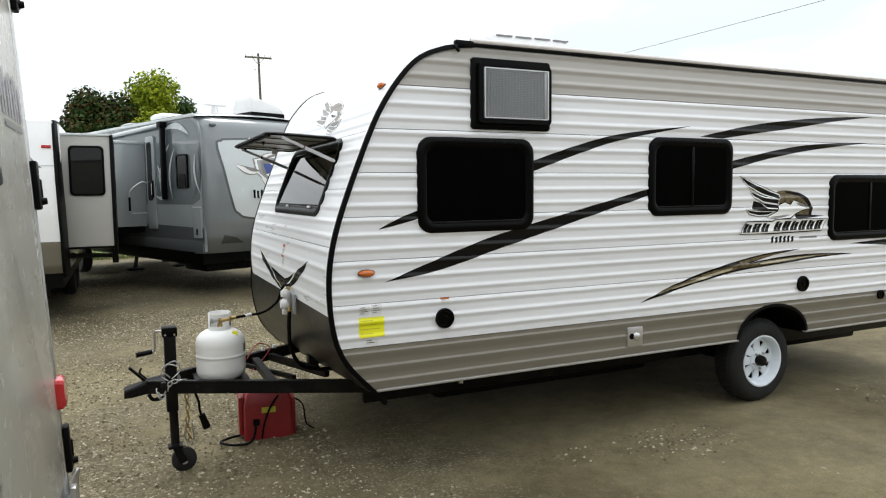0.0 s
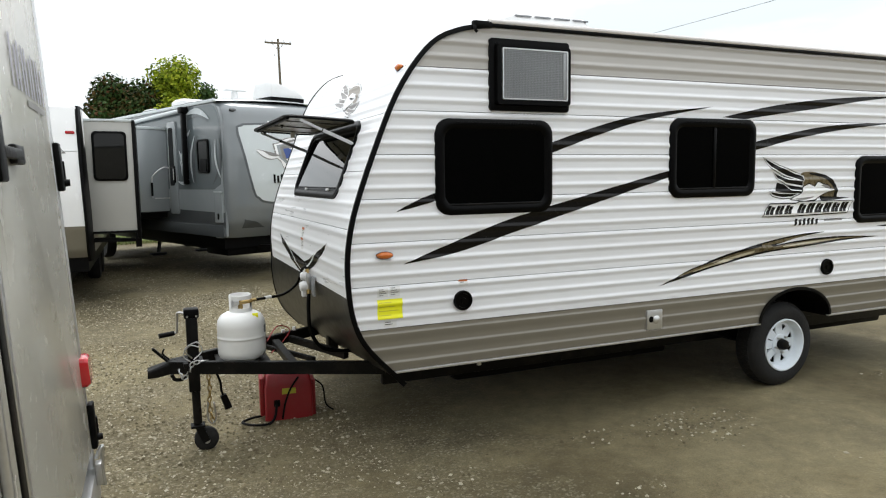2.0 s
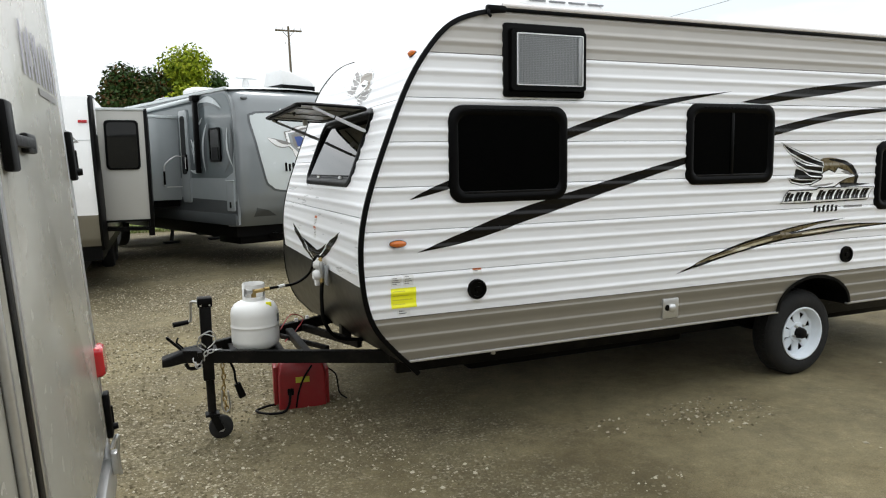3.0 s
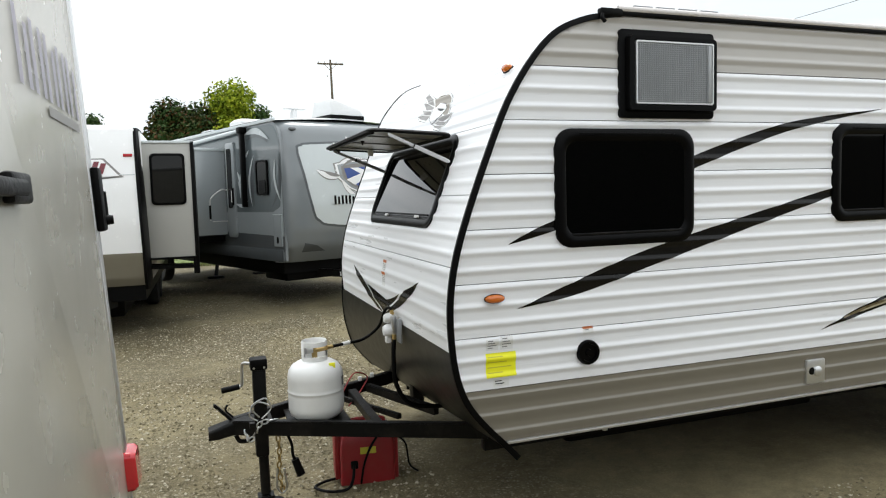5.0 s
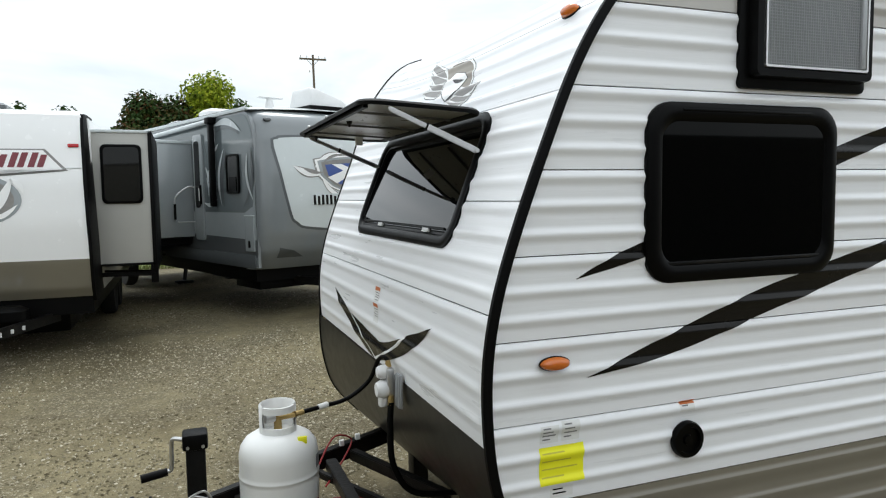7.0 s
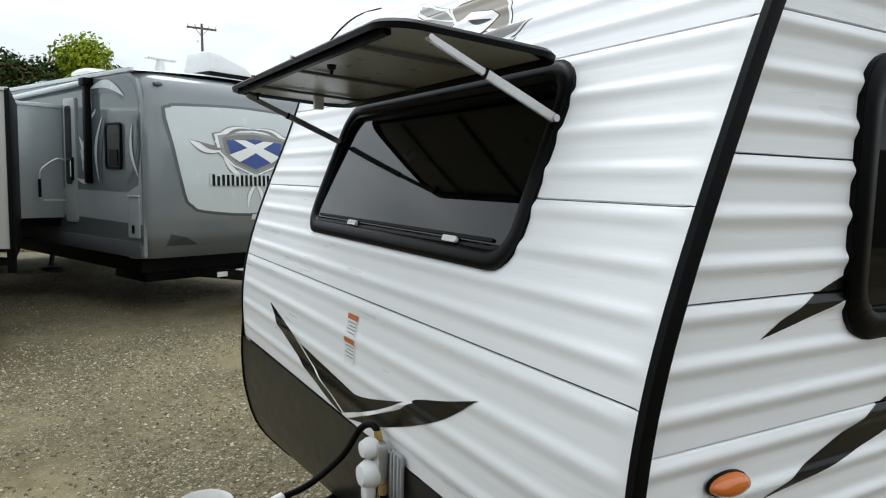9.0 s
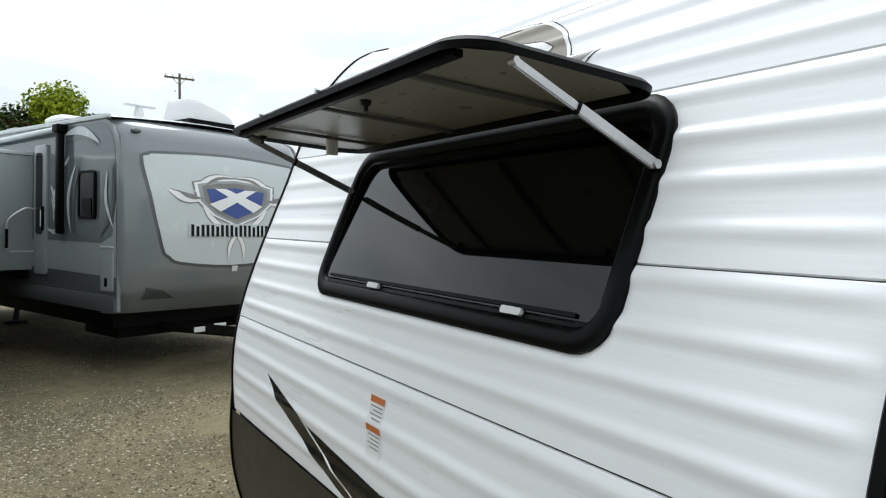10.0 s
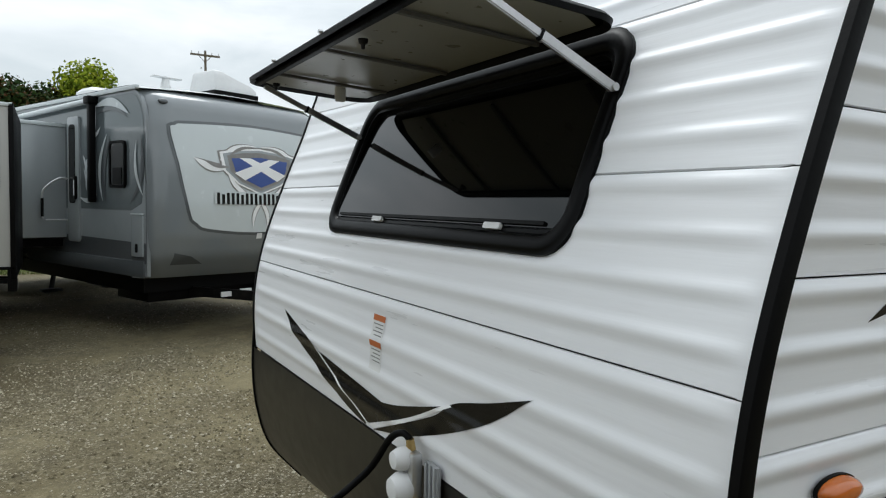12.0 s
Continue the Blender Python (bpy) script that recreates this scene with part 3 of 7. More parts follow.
STRIPES = [
    ribbon([(2.30, 1.745), (2.60, 1.838), (2.97, 1.925), (3.57, 1.993)], [(2.30, 1.682), (2.60, 1.782), (2.97, 1.885), (3.57, 1.993)]),
    ribbon([(3.65, 1.925), (4.10, 2.010), (4.54, 2.065), (5.00, 2.102), (5.47, 2.121)], [(3.85, 1.915), (4.20, 1.962), (4.55, 2.005), (5.00, 2.070), (5.47, 2.121)]),
    ribbon([(3.93, 1.757), (4.30, 1.828), (4.67, 1.882), (5.05, 1.908), (5.43, 1.917)], [(3.93, 1.700), (4.30, 1.778), (4.67, 1.838), (5.05, 1.882), (5.43, 1.917)]),
    ribbon([(1.31, 1.363), (1.42, 1.418), (1.56, 1.468)], [(1.31, 1.363), (1.44, 1.390), (1.56, 1.422)]),
    ribbon([(1.344, 1.072), (1.65, 1.180), (1.98, 1.288), (2.33, 1.375), (2.80, 1.482), (3.22, 1.576)], [(1.344, 1.072), (1.68, 1.122), (2.00, 1.208), (2.373, 1.308), (2.82, 1.428), (3.22, 1.533)]),
    ribbon([(5.26, 1.127), (5.70, 1.145), (6.10, 1.15)], [(5.26, 1.127), (5.70, 1.098), (6.10, 1.07)]),
]
for k, s in enumerate(STRIPES):
    part("stripe_decal", drape([s], SIDE_ROWS, side_place, 0.0012), DECAL, jay, "black tapering stripe decal", smooth=60)
FORK = [(3.139, 0.813), (3.45, 0.923), (3.81, 1.010), (4.13, 1.065), (4.42, 1.100), (4.69, 1.110)]
FORK_LOW = [(3.139, 0.813), (3.45, 0.878), (3.77, 0.938), (4.09, 0.981), (4.38, 1.000), (4.86, 1.032), (5.30, 1.047)]
sw = part("swoosh_decal", drape([ribbon(FORK, [(3.139, 0.813), (3.45, 0.900), (3.81, 0.982), (4.14, 1.026), (4.42, 1.078), (4.69, 1.110)]), ribbon([(3.139, 0.813), (3.45, 0.915), (3.81, 0.995), (4.17, 1.032), (4.52, 1.060), (4.86, 1.066), (5.30, 1.047)], FORK_LOW)], SIDE_ROWS, side_place, 0.0010), DECAL, jay, "forked bronze swoosh decal with dark rim", smooth=60)
part("swoosh_fill", drape([ribbon([(3.30, 0.872), (3.50, 0.926), (3.81, 0.994), (4.10, 1.034), (4.16, 1.020)], [(3.30, 0.864), (3.50, 0.904), (3.79, 0.956), (4.08, 0.996), (4.16, 1.008)])], SIDE_ROWS, side_place, 0.0022), DECALGOLD, sw, smooth=60)
part("swoosh_fill", drape([ribbon([(4.12, 1.020), (4.45, 1.044), (4.85, 1.056), (5.10, 1.052)], [(4.10, 0.996), (4.42, 1.016), (4.85, 1.043), (5.10, 1.048)])], SIDE_ROWS, side_place, 0.0030), DECALGOLD, sw, smooth=60)
part("swoosh_fill", drape([ribbon([(4.05, 1.044), (4.25, 1.072), (4.48, 1.097)], [(4.05, 1.028), (4.25, 1.050), (4.48, 1.092)])], SIDE_ROWS, side_place, 0.0030), DECALGOLD, sw, smooth=60)
part("swoosh_shine", drape([ribbon([(3.42, 0.893), (3.70, 0.958), (3.98, 1.006)], [(3.42, 0.888), (3.70, 0.940), (3.98, 0.990)]), ribbon([(4.25, 1.022), (4.55, 1.042), (4.85, 1.052)], [(4.25, 1.014), (4.55, 1.030), (4.85, 1.047)])], SIDE_ROWS, side_place, 0.0038), PALEGOLD, sw, "pale highlight of the swoosh", smooth=60)
# the maker's mark: a bird over a word, as plain shapes


def offset(poly, d):
    """A closed outline pushed outwards by d (inwards where d is negative)."""
    p = [Vector(q) for q in poly]
    area = sum(a.x * b.y - b.x * a.y for a, b in zip(p, p[1:] + p[:1]))
    out = []
    for i, q in enumerate(p):
        e, f = (q - p[i - 1]).normalized(), (p[(i + 1) % len(p)] - q).normalized()
        n = Vector((e.y + f.y, -e.x - f.x))
        n = n.normalized() if n.length > 1e-4 else Vector((e.y, -e.x))
        out.append(tuple(q + n * (d if area > 0 else -d)))
    return out


def smooth_loop(poly, n=4):
    return [(p.x, p.y) for p in spline([(*q, 0) for q in poly], n, True)]


def word_bars(u0, u1, v0, v1, count, slant, stem):
    """Plain upright bars in place of a word, two for each letter."""
    out = []
    step = (u1 - u0) / count
    for i in range(count):
        for u, top in ((u0 + step * i, 1.0), (u0 + step * (i + 0.80) - stem, (0.86, 1.0)[i % 2])):
            out.append([(u, v0), (u + stem, v0), (u + stem + slant * top, v0 + (v1 - v0) * top), (u + slant * top, v0 + (v1 - v0) * top)])
    return out


MARK_WINGS = [
    [(4.03, 1.655), (4.20, 1.59), (4.33, 1.548), (4.437, 1.519), (4.438, 1.485), (4.26, 1.528), (4.12, 1.583)],
    [(4.145, 1.545), (4.28, 1.501), (4.434, 1.485), (4.436, 1.450), (4.27, 1.471), (4.18, 1.505)],
    [(4.25, 1.463), (4.436, 1.443), (4.437, 1.416), (4.32, 1.425)],
    [(4.10, 1.415), (4.21, 1.400), (4.38, 1.396), (4.33, 1.374), (4.23, 1.371), (4.14, 1.388)],
]
MARK_HOOD = [(4.416, 1.540), (4.535, 1.550), (4.66, 1.524), (4.755, 1.473), (4.794, 1.423), (4.792, 1.366), (4.73, 1.353), (4.64, 1.369), (4.45, 1.40), (4.40, 1.47)]
MARK_BODY = [(4.44, 1.443), (4.50, 1.463), (4.56, 1.441), (4.59, 1.476), (4.70, 1.446), (4.758, 1.416), (4.686, 1.404), (4.615, 1.377), (4.565, 1.350), (4.444, 1.343), (4.316, 1.356), (4.42, 1.395)]
mark = part("emblem_decal", drape([smooth_loop(MARK_HOOD)], SIDE_ROWS, side_place, 0.0010), DECALGOLD, jay, "bird emblem decal in bronze, black and white", smooth=60)
part("emblem_rim", drape([ribbon([(4.50, 1.545), (4.66, 1.530), (4.76, 1.478), (4.80, 1.423), (4.797, 1.36)], [(4.50, 1.535), (4.64, 1.508), (4.73, 1.462), (4.765, 1.420), (4.765, 1.36)])], SIDE_ROWS, side_place, 0.0018), DECAL, mark, smooth=60)
part("emblem_shade", drape([[(4.176, 1.478), (4.16, 1.418), (4.30, 1.402), (4.442, 1.399), (4.44, 1.443), (4.25, 1.463)]], SIDE_ROWS, side_place, 0.0014), DECAL, mark, smooth=60)
part("wing_edge", drape([offset(f, 0.011) for f in MARK_WINGS], SIDE_ROWS, side_place, 0.0022), DECAL, mark, smooth=60)
part("wing_rim", drape([offset(f, 0.006) for f in MARK_WINGS], SIDE_ROWS, side_place, 0.0030), DECALWHITE, mark, smooth=60)
for f in MARK_WINGS:
    part("wing_feather", drape([offset(f, -0.003)], SIDE_ROWS, side_place, 0.0038), DECAL, mark, smooth=60)
part("tail_feather", drape([[(4.615, 1.372), (4.73, 1.367), (4.942, 1.355), (4.79, 1.344), (4.627, 1.338)]], SIDE_ROWS, side_place, 0.0022), DECAL, mark, smooth=60)
part("bird_edge", drape([offset(MARK_BODY, 0.008)], SIDE_ROWS, side_place, 0.0046), DECAL, mark, smooth=60)
part("bird_shape", drape([MARK_BODY], SIDE_ROWS, side_place, 0.0054), DECALWHITE, mark, smooth=60)
part("bird_eye_band", drape([blade((4.62, 1.452), (4.74, 1.418), 0.022, 0.008, 8), blade((4.35, 1.358), (4.56, 1.372), 0.016, -0.008, 8)], SIDE_ROWS, side_place, 0.0062), DECALGREY, mark, smooth=60)
WORD_FIELD = [(4.045, 1.244), (4.34, 1.244), (4.90, 1.250), (4.962, 1.330), (4.40, 1.332), (4.365, 1.318), (4.11, 1.322)]
part("word_edge", drape([offset(WORD_FIELD, 0.012)], SIDE_ROWS, side_place, 0.0066), DECAL, mark, smooth=60)
part("word_rim", drape([offset(WORD_FIELD, 0.004)], SIDE_ROWS, side_place, 0.0074), DECALWHITE, mark, smooth=60)
for b in word_bars(4.060, 4.330, 1.252, 1.314, 3, 0.040, 0.034) + word_bars(4.370, 4.900, 1.254, 1.324, 6, 0.045, 0.034):
    part("letter_bar", drape([b], SIDE_ROWS, side_place, 0.0082), DECAL, mark, smooth=60)
for b in word_bars(4.355, 4.610, 1.166, 1.214, 3, 0.022, 0.024):
    part("letter_bar", drape([b], SIDE_ROWS, side_place, 0.0014), DECAL, mark, smooth=60)
part("maker_bar", drape([[(4.67, 1.188), (4.865, 1.188), (4.868, 1.203), (4.673, 1.203)]], SIDE_ROWS, side_place, 0.0014), DECALGREY, mark, smooth=60)


def label_on_side(name, u0, u1, v0, v1, material, label, lines=0, dark=INK, h=0.0014):
    ob = part(name, drape([[(u0, v0), (u1, v0), (u1, v1), (u0, v1)]], SIDE_ROWS, side_place, h), material, jay, label, smooth=60)
    for i in range(lines):
        v = v1 - (i + 0.8) * (v1 - v0) / (lines + 0.6)
        w = (u1 - u0) * (0.55 + 0.3 * ((i * 7) % 3) / 2)
        part("print_bar", drape([[(u0 + 0.008, v), (u0 + w, v), (u0 + w, v + 0.004), (u0 + 0.008, v + 0.004)]], SIDE_ROWS, side_place, h + 0.0008), dark, ob, smooth=60)
    return ob


OCHRE = mat("dull_yellow_print", (0.55, 0.50, 0.05), 0.6, vary=0.05)
label_on_side("notice_label", 1.190, 1.336, 0.775, 0.885, YELLOW, "bright yellow paper notice label", 4, OCHRE)
label_on_side("data_label", 1.192, 1.252, 0.897, 0.948, PAPER, "white label with grey print", 4)
label_on_side("data_label", 1.262, 1.322, 0.897, 0.955, PAPER, "white label with grey print", 4)
label_on_side("serial_label", 1.225, 1.300, 0.733, 0.765, PAPER, "small white label with black bars", 2, DECAL)
label_on_side("warning_label", 1.680, 1.735, 0.930, 0.962, PAPER, "small white label with red edge", 1)
label_on_side("warning_edge", 1.680, 1.735, 0.952, 0.963, ORANGE, "red edge of a label", 0, h=0.0026)
label_on_side("warning_label", 4.69, 4.74, 0.935, 0.955, PAPER, "small white label with red edge", 0)


def round_port(x, z, r):
    bm = lathe([(r, 0.0), (r, 0.012), (r * 0.93, 0.020), (r * 0.72, 0.020), (r * 0.68, 0.010), (r * 0.30, 0.010), (r * 0.26, 0.016), (0.001, 0.017)], (0, 0, 0), 32)
    bmesh.ops.transform(bm, matrix=Matrix.Translation((x, SIDE - 0.004, z)) @ Matrix.Rotation(radians(90), 4, "X"), verts=bm.verts)
    part("round_port", bm, GLOSSBLACK, jay, "round black utility port cover", smooth=40)


for x, z, r in ((1.704, 0.842, 0.058), (4.715, 0.842, 0.060), (5.655, 0.690, 0.038)):
    round_port(x, z, r)


def oval_lamp(name, at, normal, a, b, parent, material, label):
    n = Vector(normal).normalized()
    u = Vector((0, 0, 1)).cross(n).normalized()
    w = n.cross(u)
    bm = bmesh.new()
    loops = []
    for s, h in ((1.0, 0.0), (1.0, 0.006), (0.94, 0.016), (0.75, 0.024), (0.4, 0.028)):
        loops.append([bm.verts.new(Vector(at) + n * h + u * a * s * math.cos(t) + w * b * s * math.sin(t)) for t in (2 * math.pi * k / 28 for k in range(28))])
    for p, q in zip(loops, loops[1:]):
        for k in range(28):
            bm.faces.new((p[k], p[(k + 1) % 28], q[(k + 1) % 28], q[k]))
    bm.faces.new(loops[-1])
    lamp = part(name, bm, material, parent, label, smooth=60)
    bm = bmesh.new()
    r1, r2 = [[bm.verts.new(Vector(at) + n * h + u * (a + 0.002) * math.cos(t) + w * (b + 0.002) * math.sin(t)) for t in (2 * math.pi * k / 28 for k in range(28))] for h in (0.0, 0.006)]
    for k in range(28):
        bm.faces.new((r1[k], r1[(k + 1) % 28], r2[(k + 1) % 28], r2[k]))
    bm.faces.new(r2)
    part("lamp_base", bm, BLACK, lamp)


oval_lamp("marker_lamp", (1.236, SIDE - 0.006, 1.129), (0, -1, 0), 0.047, 0.019, jay, AMBER, "oval amber marker lamp")
for y in (3.745, 5.85):
    oval_lamp("marker_lamp", tuple(Vector((nose_x(2.165), y, 2.165)) + nose_normal(2.165) * 0.004), nose_normal(2.165), 0.047, 0.019, jay, AMBER, "oval amber marker lamp")
# outlet box with a knob on the skirt
bm = box(3.032, 3.160, SIDE - 0.016, SIDE + 0.004, 0.530, 0.660, 0.006)
plate = part("shower_box", bm, ALU, jay, "square chrome service hatch with a knob")
part("knob", lathe([(0.028, 0.0), (0.028, -0.008), (0.020, -0.014), (0.001, -0.016)], (3.105, SIDE - 0.015, 0.595), 20, "y"), ALU, plate)
part("knob_socket", cyl((3.065, SIDE - 0.018, 0.600), (3.065, SIDE - 0.014, 0.600), 0.020), BLACK, plate)
# upper vent with a screen
pl = lambda u, v, h: Vector((u, SIDE - h, v))
U0, U1, V0, V1 = 1.882, 2.416, 1.923, 2.328
vent = part("roof_vent_frame", rings([(rrect(U0, U1, V0, V1, 0.02), 0.0), (rrect(U0, U1, V0, V1, 0.02), 0.014), (rrect(U0 + 0.03, U1 - 0.012, V0 + 0.03, V1 - 0.03, 0.02), 0.018),
                                      (rrect(U0 + 0.035, U1 - 0.012, V0 + 0.035, V1 - 0.035, 0.02), 0.050), (rrect(U0 + 0.060, U1 - 0.026, V0 + 0.056, V1 - 0.050, 0.012), 0.050), (rrect(U0 + 0.066, U1 - 0.032, V0 + 0.062, V1 - 0.056, 0.008), 0.040)], pl), GLOSSBLACK, jay, "black framed upper vent with grey screen", smooth=40)
iu0, iu1, iv0, iv1 = U0 + 0.066, U1 - 0.032, V0 + 0.062, V1 - 0.056
part("screen_backing", rings([(rrect(iu0, iu1, iv0, iv1, 0.008), 0.041)], pl, fill_last=True), MESHGREY, vent)
bm = bmesh.new()
nx, nz = 44, 30
for i in range(nx):
    u = iu0 + (iu1 - iu0) * (i + 0.5) / nx
    box(u - 0.0012, u + 0.0012, SIDE - 0.0500, SIDE - 0.0478, iv0, iv1, bm=bm)
for i in range(nz):
    v = iv0 + (iv1 - iv0) * (i + 0.5) / nz
    box(iu0, iu1, SIDE - 0.0503, SIDE - 0.0481, v - 0.0012, v + 0.0012, bm=bm)
part("screen_mesh", bm, WIRE, vent, "fine grey wire screen", smooth=0)
part("screen_rim", rings([(rrect(iu0, iu1, iv0, iv1, 0.008), 0.046), (rrect(iu0, iu1, iv0, iv1, 0.008), 0.053), (rrect(iu0 + 0.007, iu1 - 0.007, iv0 + 0.007, iv1 - 0.007, 0.006), 0.053), (rrect(iu0 + 0.007, iu1 - 0.007, iv0 + 0.007, iv1 - 0.007, 0.006), 0.046)], pl), ALU, vent)
part("screen_latch", box(iu1 - 0.034, iu1 - 0.014, SIDE - 0.056, SIDE - 0.046, iv0 + 0.01, iv1 - 0.012, 0.003), WIRE, vent)

# wheel arch, wheels, underside
cx, half, z0, hgt = ARCH
bm = bmesh.new()
prev = None
for i in range(25):
    a = math.pi * i / 24
    x, z = cx - half * math.cos(a), z0 + hgt * math.sin(a)
    xo, zo = cx - (half + 0.022) * math.cos(a), z0 + (hgt + 0.022) * math.sin(a)
    row = [bm.verts.new(p) for p in ((xo, SIDE - 0.010, zo), (xo, SIDE - 0.016, zo), (x, SIDE - 0.016, z), (x, SIDE + 0.34, z))]
    if prev:
        for k in range(3):
            bm.faces.new((prev[k], prev[k + 1], row[k + 1], row[k]))
    prev = row
part("wheel_arch", bm, BLACK, jay, "black moulded wheel arch", smooth=50)


def wheel(x, y, z, r, face):
    """A trailer wheel, its outer face towards face times y."""
    w = part("wheel", lathe([(r * 0.60, 0.012), (r * 0.66, 0.0), (r * 0.86, 0.0), (r * 0.955, 0.022), (r, 0.048), (r, 0.152), (r * 0.955, 0.178), (r * 0.86, 0.195), (r * 0.6, 0.19)], (0, 0, 0), 56, "z", None, False), RUBBER, jay, "trailer wheel with black tyre and white spoked rim", smooth=40)
    m = Matrix.Translation((x, y, z)) @ Matrix.Rotation(radians(-90 * face), 4, "X")

    def put(name, bm, material, label=""):
        bmesh.ops.transform(bm, matrix=m, verts=bm.verts)
        part(name, bm, material, w, label, smooth=40)
    w.data.transform(m)
    bm = bmesh.new()
    for i in range(56):
        a = 2 * math.pi * i / 56
        for lo, hi, off in ((0.050, 0.084, 0), (0.088, 0.112, 0.5), (0.116, 0.150, 0)):
            b2 = a + off * 2 * math.pi / 56
            q = [Vector((math.cos(b2 + s * 0.036), math.sin(b2 + s * 0.036), 0)) for s in (-1, 1)]
            v = [bm.verts.new(d * rr + Vector((0, 0, h))) for rr in (r - 0.002, r + 0.006) for d, h in ((q[0], lo), (q[1], lo), (q[1], hi), (q[0], hi))]
            for f in ((4, 5, 6, 7), (0, 1, 5, 4), (1, 2, 6, 5), (2, 3, 7, 6), (3, 0, 4, 7)):
                bm.faces.new([v[k] for k in f])
    put("tread", bm, RUBBER)
    R = r * 0.625
    put("rim", lathe([(R, 0.004), (R, -0.004), (R * 0.95, -0.006), (R * 0.90, 0.012), (R * 0.86, 0.055), (R * 0.80, 0.062)], (0, 0, 0), 48, "z", None, False), RIM, "white enamelled steel rim")
    bm = bmesh.new()
    for i in range(8):
        a = 2 * math.pi * i / 8
        outer = 0.86 * R
        top = [bm.verts.new((rr * math.cos(t), rr * math.sin(t), 0.040 if rr < 0.5 * R else 0.058)) for rr, t in ((0.34 * R, a - 0.39), (0.34 * R, a + 0.39), (0.50 * R, a + 0.335), (0.74 * R, a + 0.215), (0.76 * R, a + 0.3927), (outer, a + 0.3927), (outer, a - 0.3927), (0.76 * R, a - 0.3927), (0.74 * R, a - 0.215), (0.50 * R, a - 0.335))]
        low = [bm.verts.new(v.co + Vector((0, 0, 0.008))) for v in top]
        bm.faces.new(top)
        bm.faces.new(low)
        for k in range(len(top)):
            bm.faces.new((top[k], top[(k + 1) % len(top)], low[(k + 1) % len(top)], low[k]))
    put("spokes", bm, RIM, "white spokes with triangular openings")
    put("hub_face", lathe([(0.38 * R, 0.046), (0.38 * R, 0.036), (0.30 * R, 0.030), (0.22 * R, 0.032)], (0, 0, 0), 32, "z", None, False), RIM)
    put("hub", lathe([(0.20 * R, 0.05), (0.20 * R, 0.0), (0.17 * R, -0.012), (0.10 * R, -0.016), (0.001, -0.016)], (0, 0, 0), 24), FRAME, "dark greased hub")
    for i in range(5):
        a = 2 * math.pi * i / 5 + 0.3
        put("lug_nut", cyl((0.31 * R * math.cos(a), 0.31 * R * math.sin(a), 0.034), (0.31 * R * math.cos(a), 0.31 * R * math.sin(a), 0.012), 0.010, 0.008, 6), STEEL)
    put("brake_drum", cyl((0, 0, 0.085), (0, 0, 0.17), R * 0.9), BLACK)


wheel(4.385, 3.590, 0.266, 0.316, 1)
wheel(4.385, 5.86, 0.266, 0.316, -1)
part("axle", cyl((4.385, 3.75, 0.28), (4.385, 5.70, 0.28), 0.035), FRAME, jay)
part("frame_rail", box(1.30, 6.3, 3.93, 3.98, 0.36, 0.475, 0.004), FRAME, jay)
part("frame_rail", box(1.30, 6.3, 5.27, 5.32, 0.36, 0.475, 0.004), FRAME, jay)
for x0, x1, inset in ((1.32, ARCH[0] - ARCH[1], 0.02), (ARCH[0] - ARCH[1] + 0.001, ARCH[0] + ARCH[1] - 0.001, 0.36), (ARCH[0] + ARCH[1], 6.45, 0.02)):
    part("underbelly", box(x0, x1, SIDE + inset, FAR - inset, 0.462, 0.478), BLACK, jay)
part("wheel_well", box(ARCH[0] - ARCH[1], ARCH[0] + ARCH[1], SIDE + 0.34, SIDE + 0.36, 0.47, 0.72), BLACK, jay)
for y in (3.96, 5.30):
    part("leaf_spring", tube([(3.95, y, 0.36), (4.385, y, 0.24), (4.82, y, 0.36)], 0.022, 8), FRAME, jay)
for x in (1.62, 5.75):
    part("stabiliser_arm", bar((x, 3.72, 0.45), (x + 0.45, 3.72, 0.43), 0.05, 0.03), FRAME, jay)
part("drain_tube", cyl((1.85, 3.62, 0.47), (1.85, 3.62, 0.42), 0.014), STEEL, jay)
part("skirt_edge", box(1.285, ARCH[0] - ARCH[1], SIDE - 0.010, SIDE + 0.015, 0.462, 0.476, 0.003), ALU, jay, "bright metal edge under the skirt")
part("skirt_edge", box(ARCH[0] + ARCH[1], REAR, SIDE - 0.010, SIDE + 0.015, 0.462, 0.476, 0.003), ALU, jay)

# roof things
up = lambda u, v, h: Vector((u, v, h))
ac = part("air_conditioner", rings([(rrect(2.26, 3.05, 4.16, 4.94, 0.06), 2.450), (rrect(2.26, 3.05, 4.16, 4.94, 0.06), 2.56), (rrect(2.29, 3.045, 4.17, 4.93, 0.07), 2.610), (rrect(2.36, 3.03, 4.19, 4.91, 0.08), 2.652), (rrect(2.44, 3.00, 4.25, 4.85, 0.08), 2.662)], up, fill_last=True), ACWHITE, jay, "white rounded rooftop air conditioner", smooth=50)
for i in range(4):
    part("air_slot", box(2.42 + 0.155 * i, 2.545 + 0.155 * i, 4.168, 4.186, 2.628, 2.637), MESHGREY, ac)
part("unit_gasket", box(2.30, 3.01, 4.19, 4.91, 2.405, 2.455), BLACK, ac)
part("antenna", cyl((5.25, 4.7, 2.44), (5.25, 4.7, 2.70), 0.008), FRAME, jay)

# ---- the front wall: window with raised rock guard, decals, gas regulator ----


def nose_place(u, v, h=0.0):
    return Vector((nose_x(v), u, v)) + nose_normal(v) * h


